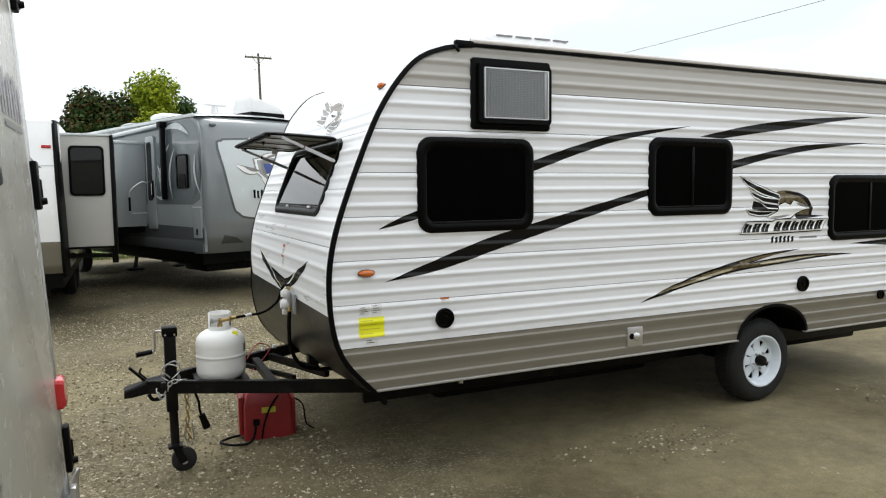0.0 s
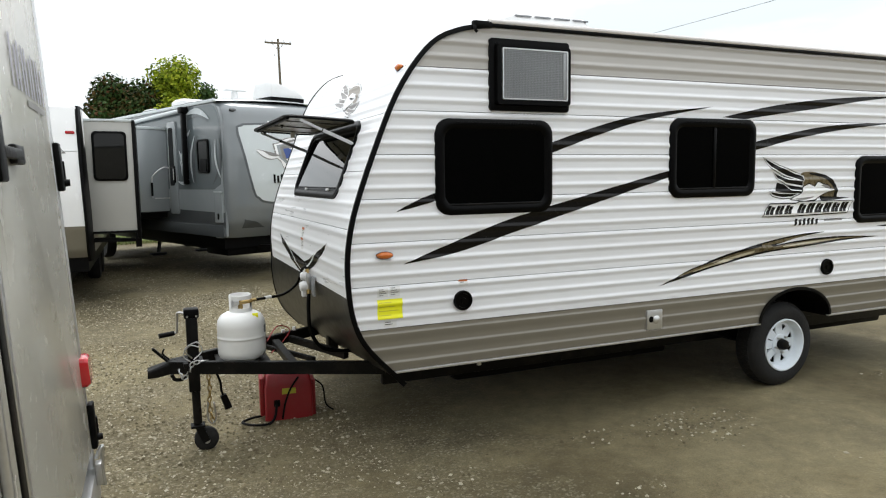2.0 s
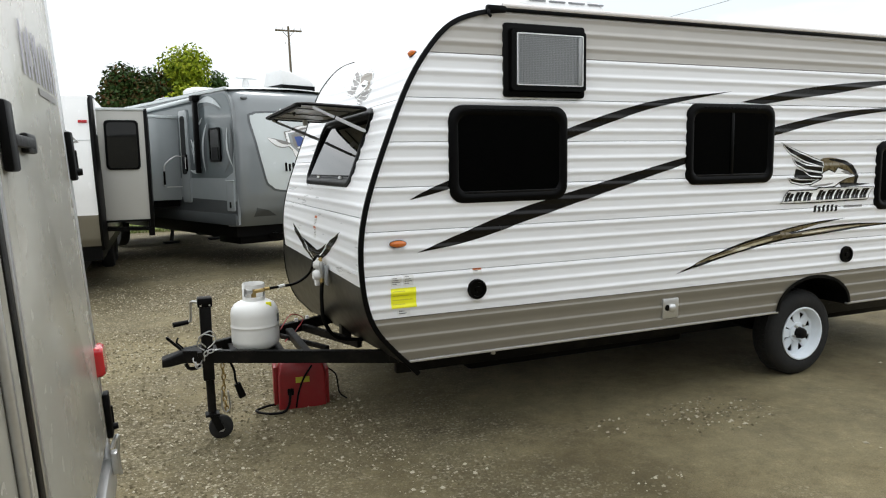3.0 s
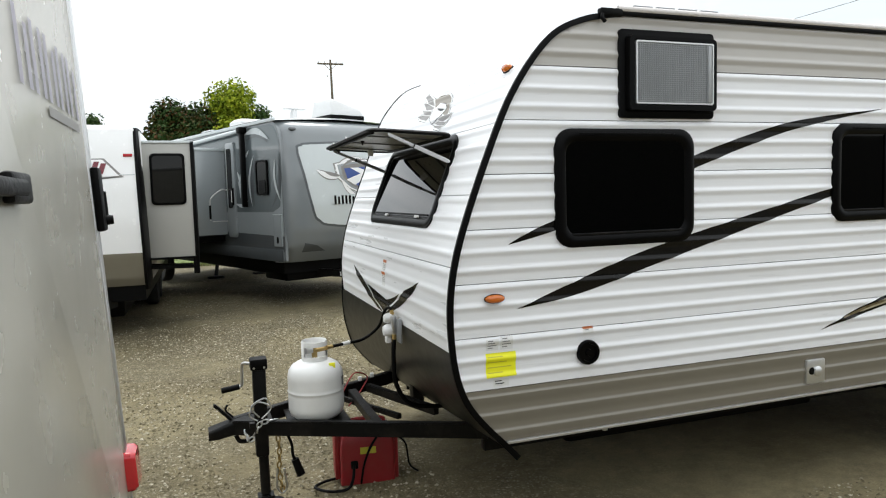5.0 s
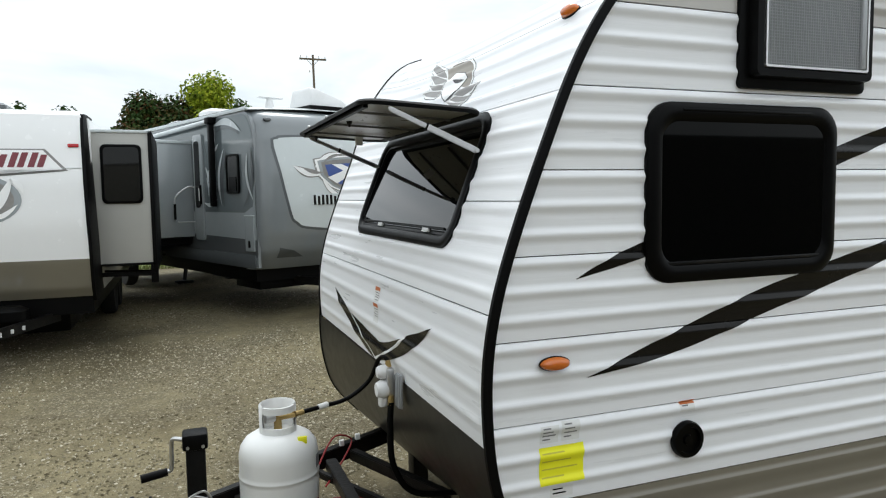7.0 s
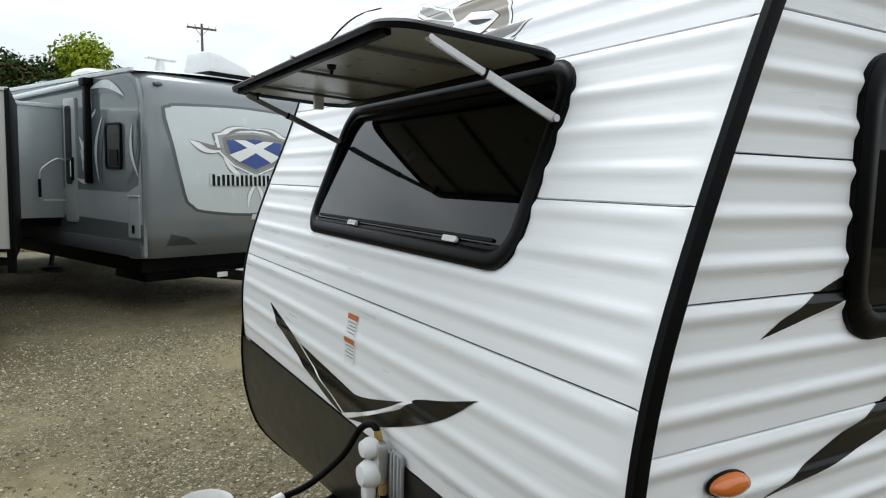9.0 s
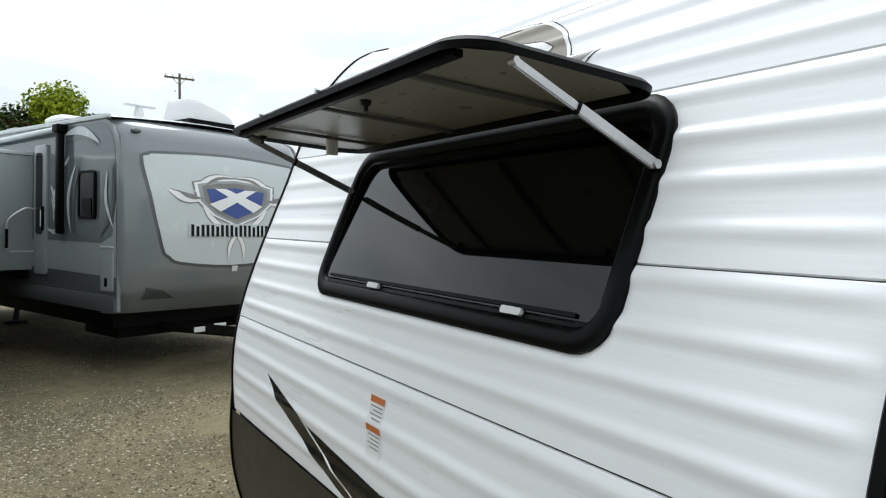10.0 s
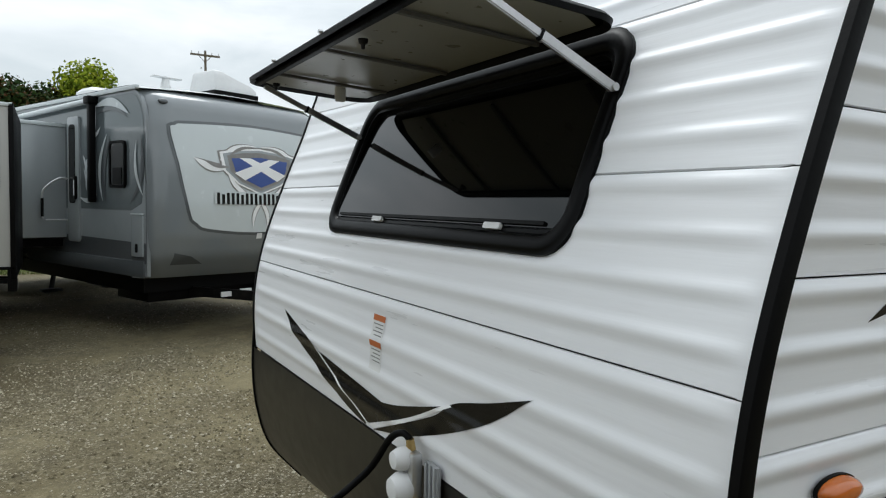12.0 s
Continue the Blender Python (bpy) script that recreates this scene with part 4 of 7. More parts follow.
def cut_loop(y0, y1, z0, z1, r):
    """A rounded rectangle with extra points up its sides, so that it follows the nose."""
    pts, out = rrect(y0, y1, z0, z1, r, 6), []
    for i, p in enumerate(pts):
        q = pts[(i + 1) % len(pts)]
        out.append(p)
        if abs(p[0] - q[0]) < 1e-6 and abs(p[1] - q[1]) > 0.1:
            out += [(p[0], p[1] + (q[1] - p[1]) * k / 6) for k in range(1, 6)]
    return out


w = 0.05
fl = lambda d, r: cut_loop(FW[0] + d, FW[1] - d, FW[2] + d, FW[3] - d, r)
fwin = part("front_window", rings([(fl(-0.006, 0.09), 0.0), (fl(-0.006, 0.09), 0.0085), (fl(0, 0.09), 0.0095), (fl(0.003, 0.09), 0.012), (fl(0.010, 0.085), 0.014), (fl(w - 0.022, 0.065), 0.014), (fl(w - 0.016, 0.06), 0.010), (fl(w - 0.012, 0.058), 0.002), (fl(w - 0.004, 0.054), 0.001), (fl(w, 0.05), -0.016)], nose_place), GLOSSBLACK, jay, "wide front window in a rounded black frame", smooth=50)
bm = bmesh.new()
ctr = []
for k in range(9):
    v = FW[2] + w + (FW[3] - FW[2] - 2 * w) * k / 8
    e = -0.004
    ctr.append([bm.verts.new(nose_place(u, v, 0.003 - 0.017 * k / 8)) for u in (FW[0] + w - 0.002 + e, FW[1] - w + 0.002 - e)])
for a, b in zip(ctr, ctr[1:]):
    bm.faces.new((a[0], a[1], b[1], b[0]))
part("pane", bm, GLASSFRONT, fwin, "smoked glass pane", smooth=60)
for y in (4.835, 4.225):
    bm = bmesh.new()
    rings([(rrect(y - 0.032, y + 0.032, 1.473, 1.487, 0.004), 0.002), (rrect(y - 0.032, y + 0.032, 1.473, 1.487, 0.004), 0.011)], nose_place, bm, True)
    part("latch_clip", bm, ACWHITE, fwin, "small white latch clip")
part("pane_bead", rings([(rrect(FW[0] + 0.09, FW[1] - 0.09, FW[2] + w + 0.004, FW[2] + w + 0.012, 0.003), 0.001), (rrect(FW[0] + 0.09, FW[1] - 0.09, FW[2] + w + 0.004, FW[2] + w + 0.012, 0.003), 0.008)], nose_place, None, True), BLACK, fwin)

RIBGREY = mat("dull_grey_bar", (0.10, 0.097, 0.085), 0.5, vary=0.1)
# the guard flap, hinged along the window's head and propped open nearly level
HX, HZ, OX, OZ = 1.235, 1.888, 0.805, 1.912
fd = Vector((OX - HX, 0, OZ - HZ))
flen = fd.length
fdir = fd.normalized()
fup = Vector((fdir.z, 0, -fdir.x))


def flap_place(u, v, h=0.0):
    """u across the trailer, v out from the hinge, h above the flap."""
    return Vector((HX, u, HZ)) + fdir * v + fup * h


def flap_loop(d, r):
    pts = rrect(3.965 + d, 5.225 - d, d, flen - d, r, 8)
    out = []
    for i, p in enumerate(pts):
        q = pts[(i + 1) % len(pts)]
        out.append(p)
        if math.dist(p, q) > 0.15:
            out += [(p[0] + (q[0] - p[0]) * k / 6, p[1] + (q[1] - p[1]) * k / 6) for k in range(1, 6)]
    return out


flap = part("rock_guard", rings([(flap_loop(0.018, 0.06), -0.002), (flap_loop(0.002, 0.075), -0.012), (flap_loop(0.0, 0.075), 0.000), (flap_loop(0.008, 0.07), 0.008), (flap_loop(0.03, 0.06), 0.010)], flap_place, None, True), BLACK, jay, "raised window guard flap with black rim", smooth=50)
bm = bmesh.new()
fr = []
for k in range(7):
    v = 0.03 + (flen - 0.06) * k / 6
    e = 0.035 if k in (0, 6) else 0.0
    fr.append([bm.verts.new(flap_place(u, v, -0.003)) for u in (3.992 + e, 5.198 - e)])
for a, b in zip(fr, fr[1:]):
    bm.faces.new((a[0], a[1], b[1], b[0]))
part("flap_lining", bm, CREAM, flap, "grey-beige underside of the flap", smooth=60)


def flap_bar(name, pts, wide, thick, material, label=""):
    bm = bmesh.new()
    for (u0, v0), (u1, v1) in zip(pts, pts[1:]):
        bar(flap_place(u0, v0, -0.006 - thick / 2), flap_place(u1, v1, -0.006 - thick / 2), wide, thick, 0.001, bm)
    part(name, bm, material, flap, label)


for u in (4.20, 4.60, 4.98):
    flap_bar("flap_rib", [(u, 0.04), (u, 0.24), (u, flen - 0.035)], 0.014, 0.008, RIBGREY, "dull grey stiffening rib")
flap_bar("flap_rail", [(4.02, flen - 0.030), (5.17, flen - 0.030)], 0.016, 0.012, BLACK)
for u in (4.42, 5.10):
    c = flap_place(u, flen - 0.07, -0.015)
    part("latch", lathe([(0.012, 0.0), (0.010, -0.010), (0.005, -0.013), (0.004, -0.022), (0.001, -0.023)], c, 14), FRAME, flap, "black turn latch")
for u in (4.5, 4.88):
    c = flap_place(u, flen - 0.002, 0.004)
    part("rivet", cyl(c, c + Vector((-0.010, 0, 0)), 0.005, None, 8), STEEL, flap)


def strut(y_top, y_low, v_top, name):
    a = flap_place(y_top, v_top, -0.020)
    b = nose_place(y_low, 1.748, 0.020)
    mid = a + (b - a) * 0.42
    s = part(name, bar(a, mid + (b - a) * 0.06, 0.008, 0.016, 0.002), STEEL, flap, "telescoping metal prop")
    part("prop_sleeve", bar(mid, b, 0.010, 0.020, 0.002), STEEL, s)
    part("prop_joint", bar(mid - (b - a) * 0.015, mid + (b - a) * 0.015, 0.012, 0.022, 0.002), BLACK, s)
    part("prop_pivot", cyl(a + Vector((0, -0.008, 0)), a + Vector((0, 0.008, 0)), 0.006, None, 12), STEEL, s)
    part("prop_pivot", cyl(b + Vector((0, -0.010, 0)), b + Vector((0, 0.010, 0)), 0.008, None, 12), STEEL, s)


strut(3.972, 3.962, 0.335, "prop")
strut(5.165, 5.20, 0.375, "prop")
part("flap_tab", box(1.052, 1.085, 5.050, 5.066, 1.850, 1.897, 0.003), ACWHITE, flap, "small white tab")

# front decals
SWOOSH = [
    ribbon([(5.50, 1.124), (5.30, 1.080), (5.18, 1.058), (4.95, 0.984), (4.725, 0.908)], [(5.50, 1.124), (5.35, 1.045), (5.10, 0.976), (4.885, 0.920), (4.738, 0.899)]),
    ribbon([(5.135, 1.040), (5.00, 1.003), (4.859, 0.986), (4.697, 0.988), (4.528, 1.010), (4.288, 1.072)], [(5.12, 1.032), (4.95, 0.980), (4.814, 0.936), (4.70, 0.913), (4.463, 0.995), (4.288, 1.072)]),
    ribbon([(4.690, 0.899), (4.462, 0.985), (4.309, 1.048), (4.243, 1.089), (4.10, 1.128), (3.965, 1.168)], [(4.690, 0.899), (4.503, 0.940), (4.349, 0.986), (4.211, 1.037), (4.094, 1.090), (3.965, 1.168)]),
]
for poly in SWOOSH:
    part("front_decal", drape([poly], FRONT_ROWS, front_place, 0.0016), DECAL, jay, "black wing-shaped front decal", smooth=60)
part("front_decal_rim", drape([ribbon([(5.16, 1.052), (4.95, 0.986), (4.72, 0.912)], [(5.14, 1.040), (4.95, 0.978), (4.715, 0.904)]), ribbon([(4.70, 0.914), (4.463, 0.996), (4.26, 1.085)], [(4.69, 0.902), (4.462, 0.986), (4.25, 1.080)])], FRONT_ROWS, front_place, 0.0024), DECALWHITE, jay, smooth=60)
for z1, z2 in ((1.222, 1.160), (1.152, 1.072)):
    s = part("caution_label", drape([[(4.625, z2), (4.70, z2), (4.70, z1), (4.625, z1)]], FRONT_ROWS, front_place, 0.0014), PAPER, jay, "white caution label with orange head", smooth=60)
    part("label_head", drape([[(4.625, z1 - 0.016), (4.70, z1 - 0.016), (4.70, z1), (4.625, z1)]], FRONT_ROWS, front_place, 0.0022), ORANGE, s, smooth=60)
    for k in range(4):
        z = z1 - 0.026 - 0.010 * k
        part("print_bar", drape([[(4.632, z), (4.692 - 0.012 * (k % 2), z), (4.692 - 0.012 * (k % 2), z + 0.003), (4.632, z + 0.003)]], FRONT_ROWS, front_place, 0.0022), INK, s, smooth=60)
# bird emblem above the window, as plain shapes
CREST = [
    [(5.13, 2.245), (4.84, 2.170), (4.725, 2.118), (4.90, 2.150), (5.08, 2.205)],
    [(5.04, 2.172), (4.88, 2.146), (4.715, 2.110), (4.72, 2.092), (4.87, 2.108)],
    [(4.97, 2.118), (4.85, 2.103), (4.71, 2.083), (4.71, 2.063), (4.84, 2.076)],
    [(4.98, 2.078), (4.87, 2.076), (4.70, 2.058), (4.735, 2.033), (4.90, 2.057)],
    [(4.247, 2.028), (4.293, 2.004), (4.37, 1.992), (4.48, 2.010), (4.435, 2.025), (4.345, 2.027)],
    [(4.290, 1.986), (4.326, 1.966), (4.425, 1.976), (4.525, 1.997), (4.47, 2.005), (4.36, 1.990)],
    [(4.314, 1.962), (4.366, 1.948), (4.48, 1.968), (4.55, 1.992), (4.44, 1.976)],
]
CREST_HOOD = [(4.78, 2.160), (4.75, 2.182), (4.635, 2.177), (4.524, 2.158), (4.436, 2.120), (4.378, 2.070), (4.353, 2.023), (4.46, 2.045), (4.56, 2.06), (4.68, 2.10)]
CREST_BIRD = [(4.675, 2.098), (4.622, 2.093), (4.63, 2.126), (4.494, 2.103), (4.427, 2.075), (4.458, 2.047), (4.502, 2.017), (4.575, 1.999), (4.683, 2.047), (4.696, 2.076)]
shapes = CREST + [smooth_loop(CREST_HOOD)]
em = part("front_emblem", drape([offset(f, 0.0115) for f in shapes], FRONT_ROWS, front_place, 0.0014), DECAL, jay, "winged bird emblem decal in grey and bronze", smooth=60)
part("emblem_rim", drape([offset(f, 0.009) for f in shapes], FRONT_ROWS, front_place, 0.0022), DECALWHITE, em, smooth=60)
for f in CREST:
    part("emblem_feather", drape([offset(f, -0.001)], FRONT_ROWS, front_place, 0.0030), DECALGREY, em, smooth=60)
part("emblem_hood", drape([smooth_loop(CREST_HOOD)], FRONT_ROWS, front_place, 0.0030), DECALTAUPE, em, smooth=60)
part("emblem_bird_edge", drape([offset(CREST_BIRD, 0.004)], FRONT_ROWS, front_place, 0.0036), DECAL, em, smooth=60)
part("emblem_bird", drape([CREST_BIRD], FRONT_ROWS, front_place, 0.0042), DECALWHITE, em, smooth=60)
part("emblem_beak", drape([blade((4.60, 2.088), (4.455, 2.070), 0.014, 0.006, 8)], FRONT_ROWS, front_place, 0.0048), DECAL, em, smooth=60)

# regulator on the apron, with its bracket and hoses
bx = nose_x(0.93) - 0.004
reg = part("gas_regulator", lathe([(0.001, -0.040), (0.020, -0.036), (0.028, -0.018), (0.028, 0.0), (0.024, 0.010), (0.020, 0.016)], (bx - 0.040, 4.39, 0.925), 24, "x"), ACWHITE, jay, "white two-stage gas regulator under a plastic cap")
part("regulator_cap", lathe([(0.001, -0.044), (0.026, -0.040), (0.037, -0.020), (0.037, 0.0), (0.031, 0.012)], (bx - 0.042, 4.385, 0.858), 24, "x"), ACWHITE, reg)
part("regulator_stem", box(bx - 0.072, bx - 0.042, 4.366, 4.404, 0.790, 0.84, 0.006), ACWHITE, reg)
part("regulator_body", box(bx - 0.045, bx - 0.015, 4.350, 4.400, 0.835, 0.945, 0.008), STEEL, reg)
brk = part("bracket_plate", box(bx - 0.014, bx - 0.004, 4.285, 4.345, 0.800, 0.930, 0.002), WIRE, reg, "ribbed galvanised bracket")
for k in range(3):
    part("bracket_rib", box(bx - 0.020, bx - 0.013, 4.290 + 0.020 * k, 4.299 + 0.020 * k, 0.802, 0.928, 0.002), WIRE, brk)
part("brass_fitting", cyl((bx - 0.030, 4.385, 0.945), (bx - 0.032, 4.388, 0.970), 0.012, 0.010, 8), BRASS, reg)
part("gas_hose", tube([(bx - 0.032, 4.388, 0.970), (bx - 0.042, 4.41, 0.980), (bx - 0.055, 4.45, 0.955), (0.955, 4.52, 0.865), (0.90, 4.54, 0.81), (0.84, 4.525, 0.789), (0.77, 4.50, 0.786), (0.665, 4.455, 0.785)], 0.009, 10), BLACK, reg, "black rubber gas hose")
part("hose_tag", cyl((0.735, 4.484, 0.786), (0.775, 4.502, 0.789), 0.0115, None, 12), PAPER, reg)
part("hose_end", cyl((0.640, 4.445, 0.785), (0.672, 4.458, 0.785), 0.011, None, 8), BRASS, reg)
part("supply_hose", tube([(bx - 0.035, 4.345, 0.815), (bx - 0.042, 4.340, 0.70), (bx - 0.03, 4.335, 0.56), (bx + 0.06, 4.34, 0.44), (bx + 0.3, 4.36, 0.40)], 0.013, 10), BLACK, reg, "thick black supply hose")
part("brass_fitting", cyl((bx - 0.034, 4.346, 0.840), (bx - 0.036, 4.345, 0.805), 0.011, 0.013, 8), BRASS, reg)

# ---- the tongue ----
TY = 4.545
for dy, end in ((-0.02, 3.93), (0.02, 5.26)):
    part("tongue_rail", bar((0.14, TY + dy, 0.388), (1.36, end, 0.388), 0.045, 0.078, 0.004), FRAME, jay, "black steel tongue rail")
part("cross_brace", bar((0.86, 4.20, 0.385), (0.86, 4.90, 0.385), 0.05, 0.05), FRAME, jay)
part("cross_brace", bar((0.98, 4.98, 0.385), (1.25, 4.42, 0.36), 0.04, 0.05), FRAME, jay)
part("cross_brace", bar((0.78, 4.88, 0.37), (1.02, 4.38, 0.37), 0.03, 0.03), FRAME, jay)
part("tank_tray", box(0.42, 0.74, 4.36, 4.70, 0.384, 0.398, 0.003), FRAME, jay)
bm = rings([(rrect(TY - 0.055, TY + 0.055, 0.335, 0.385, 0.015), 0.0), (rrect(TY - 0.055, TY + 0.055, 0.335, 0.400, 0.018), -0.05), (rrect(TY - 0.045, TY + 0.045, 0.345, 0.425, 0.018), -0.13), (rrect(TY - 0.05, TY + 0.05, 0.35, 0.428, 0.01), -0.27)], lambda u, v, h: Vector((0.012 - h, u, v)), None, True, True)
coupler = part("coupler", bm, FRAME, jay, "black ball coupler with raised latch")
part("coupler_latch", bar((0.13, TY, 0.425), (0.045, TY, 0.515), 0.030, 0.016), FRAME, coupler)
part("latch_spring", tube([(0.14, TY + 0.02, 0.43), (0.105, TY + 0.02, 0.47), (0.115, TY + 0.02, 0.50)], 0.006), FRAME, coupler)
part("coupler_hook", tube([(0.15, TY, 0.335), (0.17, TY, 0.30), (0.22, TY, 0.30), (0.24, TY, 0.335)], 0.012), FRAME, coupler)
JX = 0.278
jack = part("tongue_jack", box(JX - 0.034, JX + 0.034, TY - 0.125, TY - 0.057, 0.24, 0.73, 0.008), FRAME, jay, "black tongue jack with crank and caster")
JY = TY - 0.09
part("jack_head", box(JX - 0.044, JX + 0.044, JY - 0.044, JY + 0.044, 0.705, 0.765, 0.010), BLACK, jack)
for dx, dz in ((-0.026, 0.72), (0.026, 0.72)):
    part("bolt", cyl((JX + dx, JY - 0.045, dz), (JX + dx, JY - 0.050, dz), 0.006, None, 8), STEEL, jack)
part("jack_inner_tube", cyl((JX + 0.004, JY, 0.28), (JX + 0.008, JY, 0.03), 0.026), FRAME, jack)
part("jack_mount", box(JX - 0.06, JX + 0.06, JY - 0.03, TY + 0.05, 0.395, 0.425, 0.004), FRAME, jack)
crank = part("crank_handle", tube([(JX - 0.04, JY + 0.01, 0.735), (JX - 0.075, JY + 0.03, 0.735), (JX - 0.082, JY + 0.05, 0.70), (JX - 0.085, JY + 0.06, 0.62), (JX - 0.10, JY + 0.06, 0.606), (JX - 0.16, JY + 0.05, 0.600)], 0.008, 8, None, 5), STEEL, jack, "bent steel crank handle")
part("crank_grip", cyl((JX - 0.10, JY + 0.06, 0.605), (JX - 0.19, JY + 0.045, 0.597), 0.015, 0.016, 14), BLACK, crank)
cas = part("caster", lathe([(0.020, -0.026), (0.064, -0.024), (0.074, -0.015), (0.074, 0.015), (0.064, 0.024), (0.020, 0.026)], (JX + 0.055, JY, ground_z(JX, JY) + 0.073), 28, "y"), RUBBER, jack, "black caster wheel")
gz = ground_z(JX, JY)
for dy in (-0.032, 0.032):
    part("caster_fork", bar((JX + 0.008, JY + dy, gz + 0.17), (JX + 0.055, JY + dy, gz + 0.06), 0.006, 0.045, 0.001), FRAME, cas)
part("caster_hub", cyl((JX + 0.055, JY - 0.03, gz + 0.066), (JX + 0.055, JY + 0.03, gz + 0.066), 0.020), STEEL, cas)
part("caster_plate", box(JX - 0.035, JX + 0.05, JY - 0.04, JY + 0.04, gz + 0.155, gz + 0.172, 0.004), FRAME, cas)


def chain(name, pts, parent, material, label, r=0.0045, pitch=0.030):
    """Links laid along a smooth curve, each turned a quarter against the last."""
    curve = spline(pts, 14)
    length, last, k = 0.0, curve[0], 0
    bm = bmesh.new()
    for a, b in zip(curve, curve[1:]):
        length += (b - a).length
        if length >= pitch:
            length = 0
            d = (b - a).normalized()
            u = d.orthogonal().normalized()
            v = d.cross(u)
            q = u * math.cos(k * 1.57 + 0.5) + v * math.sin(k * 1.57 + 0.5)
            loop = [b + d * (0.020 * math.cos(t)) + q * (0.011 * math.sin(t)) for t in (2 * math.pi * i / 10 for i in range(10))]
            tube(loop, r, 6, bm, 0, True)
            k += 1
    return part(name, bm, material, parent, label)


chain("safety_chain", [(0.20, TY - 0.06, 0.40), (0.21, TY - 0.09, 0.33), (0.25, TY - 0.11, 0.36), (0.27, TY - 0.13, 0.42), (0.33, TY - 0.12, 0.43), (0.36, TY - 0.09, 0.42)], jay, STEEL, "zinc safety chain draped over the tongue")
chain("safety_chain", [(0.36, TY - 0.09, 0.35), (0.365, TY - 0.10, 0.24), (0.36, TY - 0.10, 0.14), (0.375, TY - 0.10, 0.03)], jay, BRASS, "hanging brassy safety chain")
part("chain_hook", tube([(0.352, TY - 0.10, 0.16), (0.345, TY - 0.10, 0.06), (0.37, TY - 0.10, 0.02), (0.395, TY - 0.10, 0.05), (0.385, TY - 0.10, 0.15)], 0.006), STEEL, jay, "zinc chain hook")
part("light_cord", tube([(0.40, TY - 0.08, 0.36), (0.43, TY - 0.09, 0.28), (0.435, TY - 0.09, 0.22), (0.45, TY - 0.09, 0.17)], 0.008), BLACK, jay, "black light cord")
part("cord_plug", cyl((0.445, TY - 0.09, 0.19), (0.475, TY - 0.09, 0.10), 0.020, 0.024, 12), BLACK, jay)
for k, pts in enumerate(([(JX - 0.01, JY - 0.05, 0.46), (JX - 0.05, JY - 0.06, 0.52), (JX + 0.02, JY - 0.06, 0.56), (JX + 0.05, JY - 0.05, 0.50), (JX, JY - 0.05, 0.45)], [(JX - 0.02, JY - 0.045, 0.44), (JX - 0.06, JY - 0.05, 0.48), (JX - 0.02, JY - 0.05, 0.54), (JX + 0.04, JY - 0.045, 0.52)])):
    part("tie_cable", tube(pts, 0.004, 6), STEEL, jay, "thin grey cable looped round the jack")
part("wire_loop", tube([(0.78, 4.78, 0.43), (0.88, 4.92, 0.50), (0.98, 5.0, 0.45), (0.92, 4.90, 0.40), (0.80, 4.72, 0.36)], 0.004, 6), RED, jay, "thin red wire loop")
for x, y in ((0.93, 4.985), (1.02, 5.04)):
    part("wire_tag", box(x - 0.012, x + 0.012, y - 0.008, y + 0.008, 0.43, 0.458, 0.003), PAPER, jay)
part("drop_leg", box(1.20, 1.27, 4.72, 4.80, 0.30, 0.52, 0.004), FRAME, jay)

# ---- the gas bottle ----
tank = thing("gas_cylinder", (0.580, 4.495, 0.398), "white steel propane gas cylinder on the trailer tongue", "gas cylinder")
TX, TYY = 0.580, 4.495
part("vessel", lathe([(0.100, 0.400), (0.118, 0.405), (0.140, 0.425), (0.150, 0.455), (0.150, 0.470), (0.150, 0.535), (0.150, 0.548), (0.1525, 0.551), (0.1525, 0.556), (0.150, 0.560), (0.150, 0.572), (0.150, 0.618), (0.150, 0.630), (0.144, 0.662), (0.125, 0.690), (0.095, 0.708), (0.050, 0.718), (0.001, 0.720)], (TX, TYY, 0), 48), TANK, tank, "white enamelled vessel with a weld seam", smooth=50)
bm = bmesh.new()
prev = None
for i in range(41):
    a = radians(-90 + 62 + (360 - 124) * i / 40)
    row = [bm.verts.new((TX + r * math.cos(a), TYY + r * math.sin(a), z)) for r, z in ((0.062, 0.700), (0.062, 0.815), (0.066, 0.823), (0.070, 0.818), (0.070, 0.700))]
    if prev:
        for k in range(4):
            bm.faces.new((prev[k], prev[k + 1], row[k + 1], row[k]))
    prev = row
collar = part("collar", bm, TANK, tank, "white open-fronted valve collar")
for z0, z1 in ((0.700, 0.738), (0.792, 0.818)):
    bm = bmesh.new()
    prev = None
    for i in range(17):
        a = radians(-90 - 62 + 124 * i / 16)
        row = [bm.verts.new((TX + r * math.cos(a), TYY + r * math.sin(a), z)) for r, z in ((0.062, z0), (0.062, z1), (0.070, z1), (0.070, z0))]
        if prev:
            for k in range(4):
                bm.faces.new((prev[k], prev[(k + 1) % 4], row[(k + 1) % 4], row[k]))
        prev = row
    part("collar_band", bm, TANK, collar)
valve = part("valve", cyl((TX, TYY, 0.715), (TX, TYY, 0.785), 0.016, 0.014, 12), BRASS, tank, "brass gas valve")
part("valve_outlet", cyl((TX, TYY, 0.765), (TX + 0.065, TYY - 0.04, 0.780), 0.013, 0.012, 12), BRASS, valve)
part("valve_wheel", cyl((TX - 0.05, TYY - 0.02, 0.772), (TX - 0.015, TYY - 0.01, 0.772), 0.020, None, 12), STEEL, valve)
bm = box(TX + 0.060, TX + 0.094, TYY - 0.098, TYY - 0.086, 0.680, 0.708, 0.002)
part("yellow_tag", bm, YELLOW, tank, "yellow paper tag")
bm = bmesh.new()
prev = None
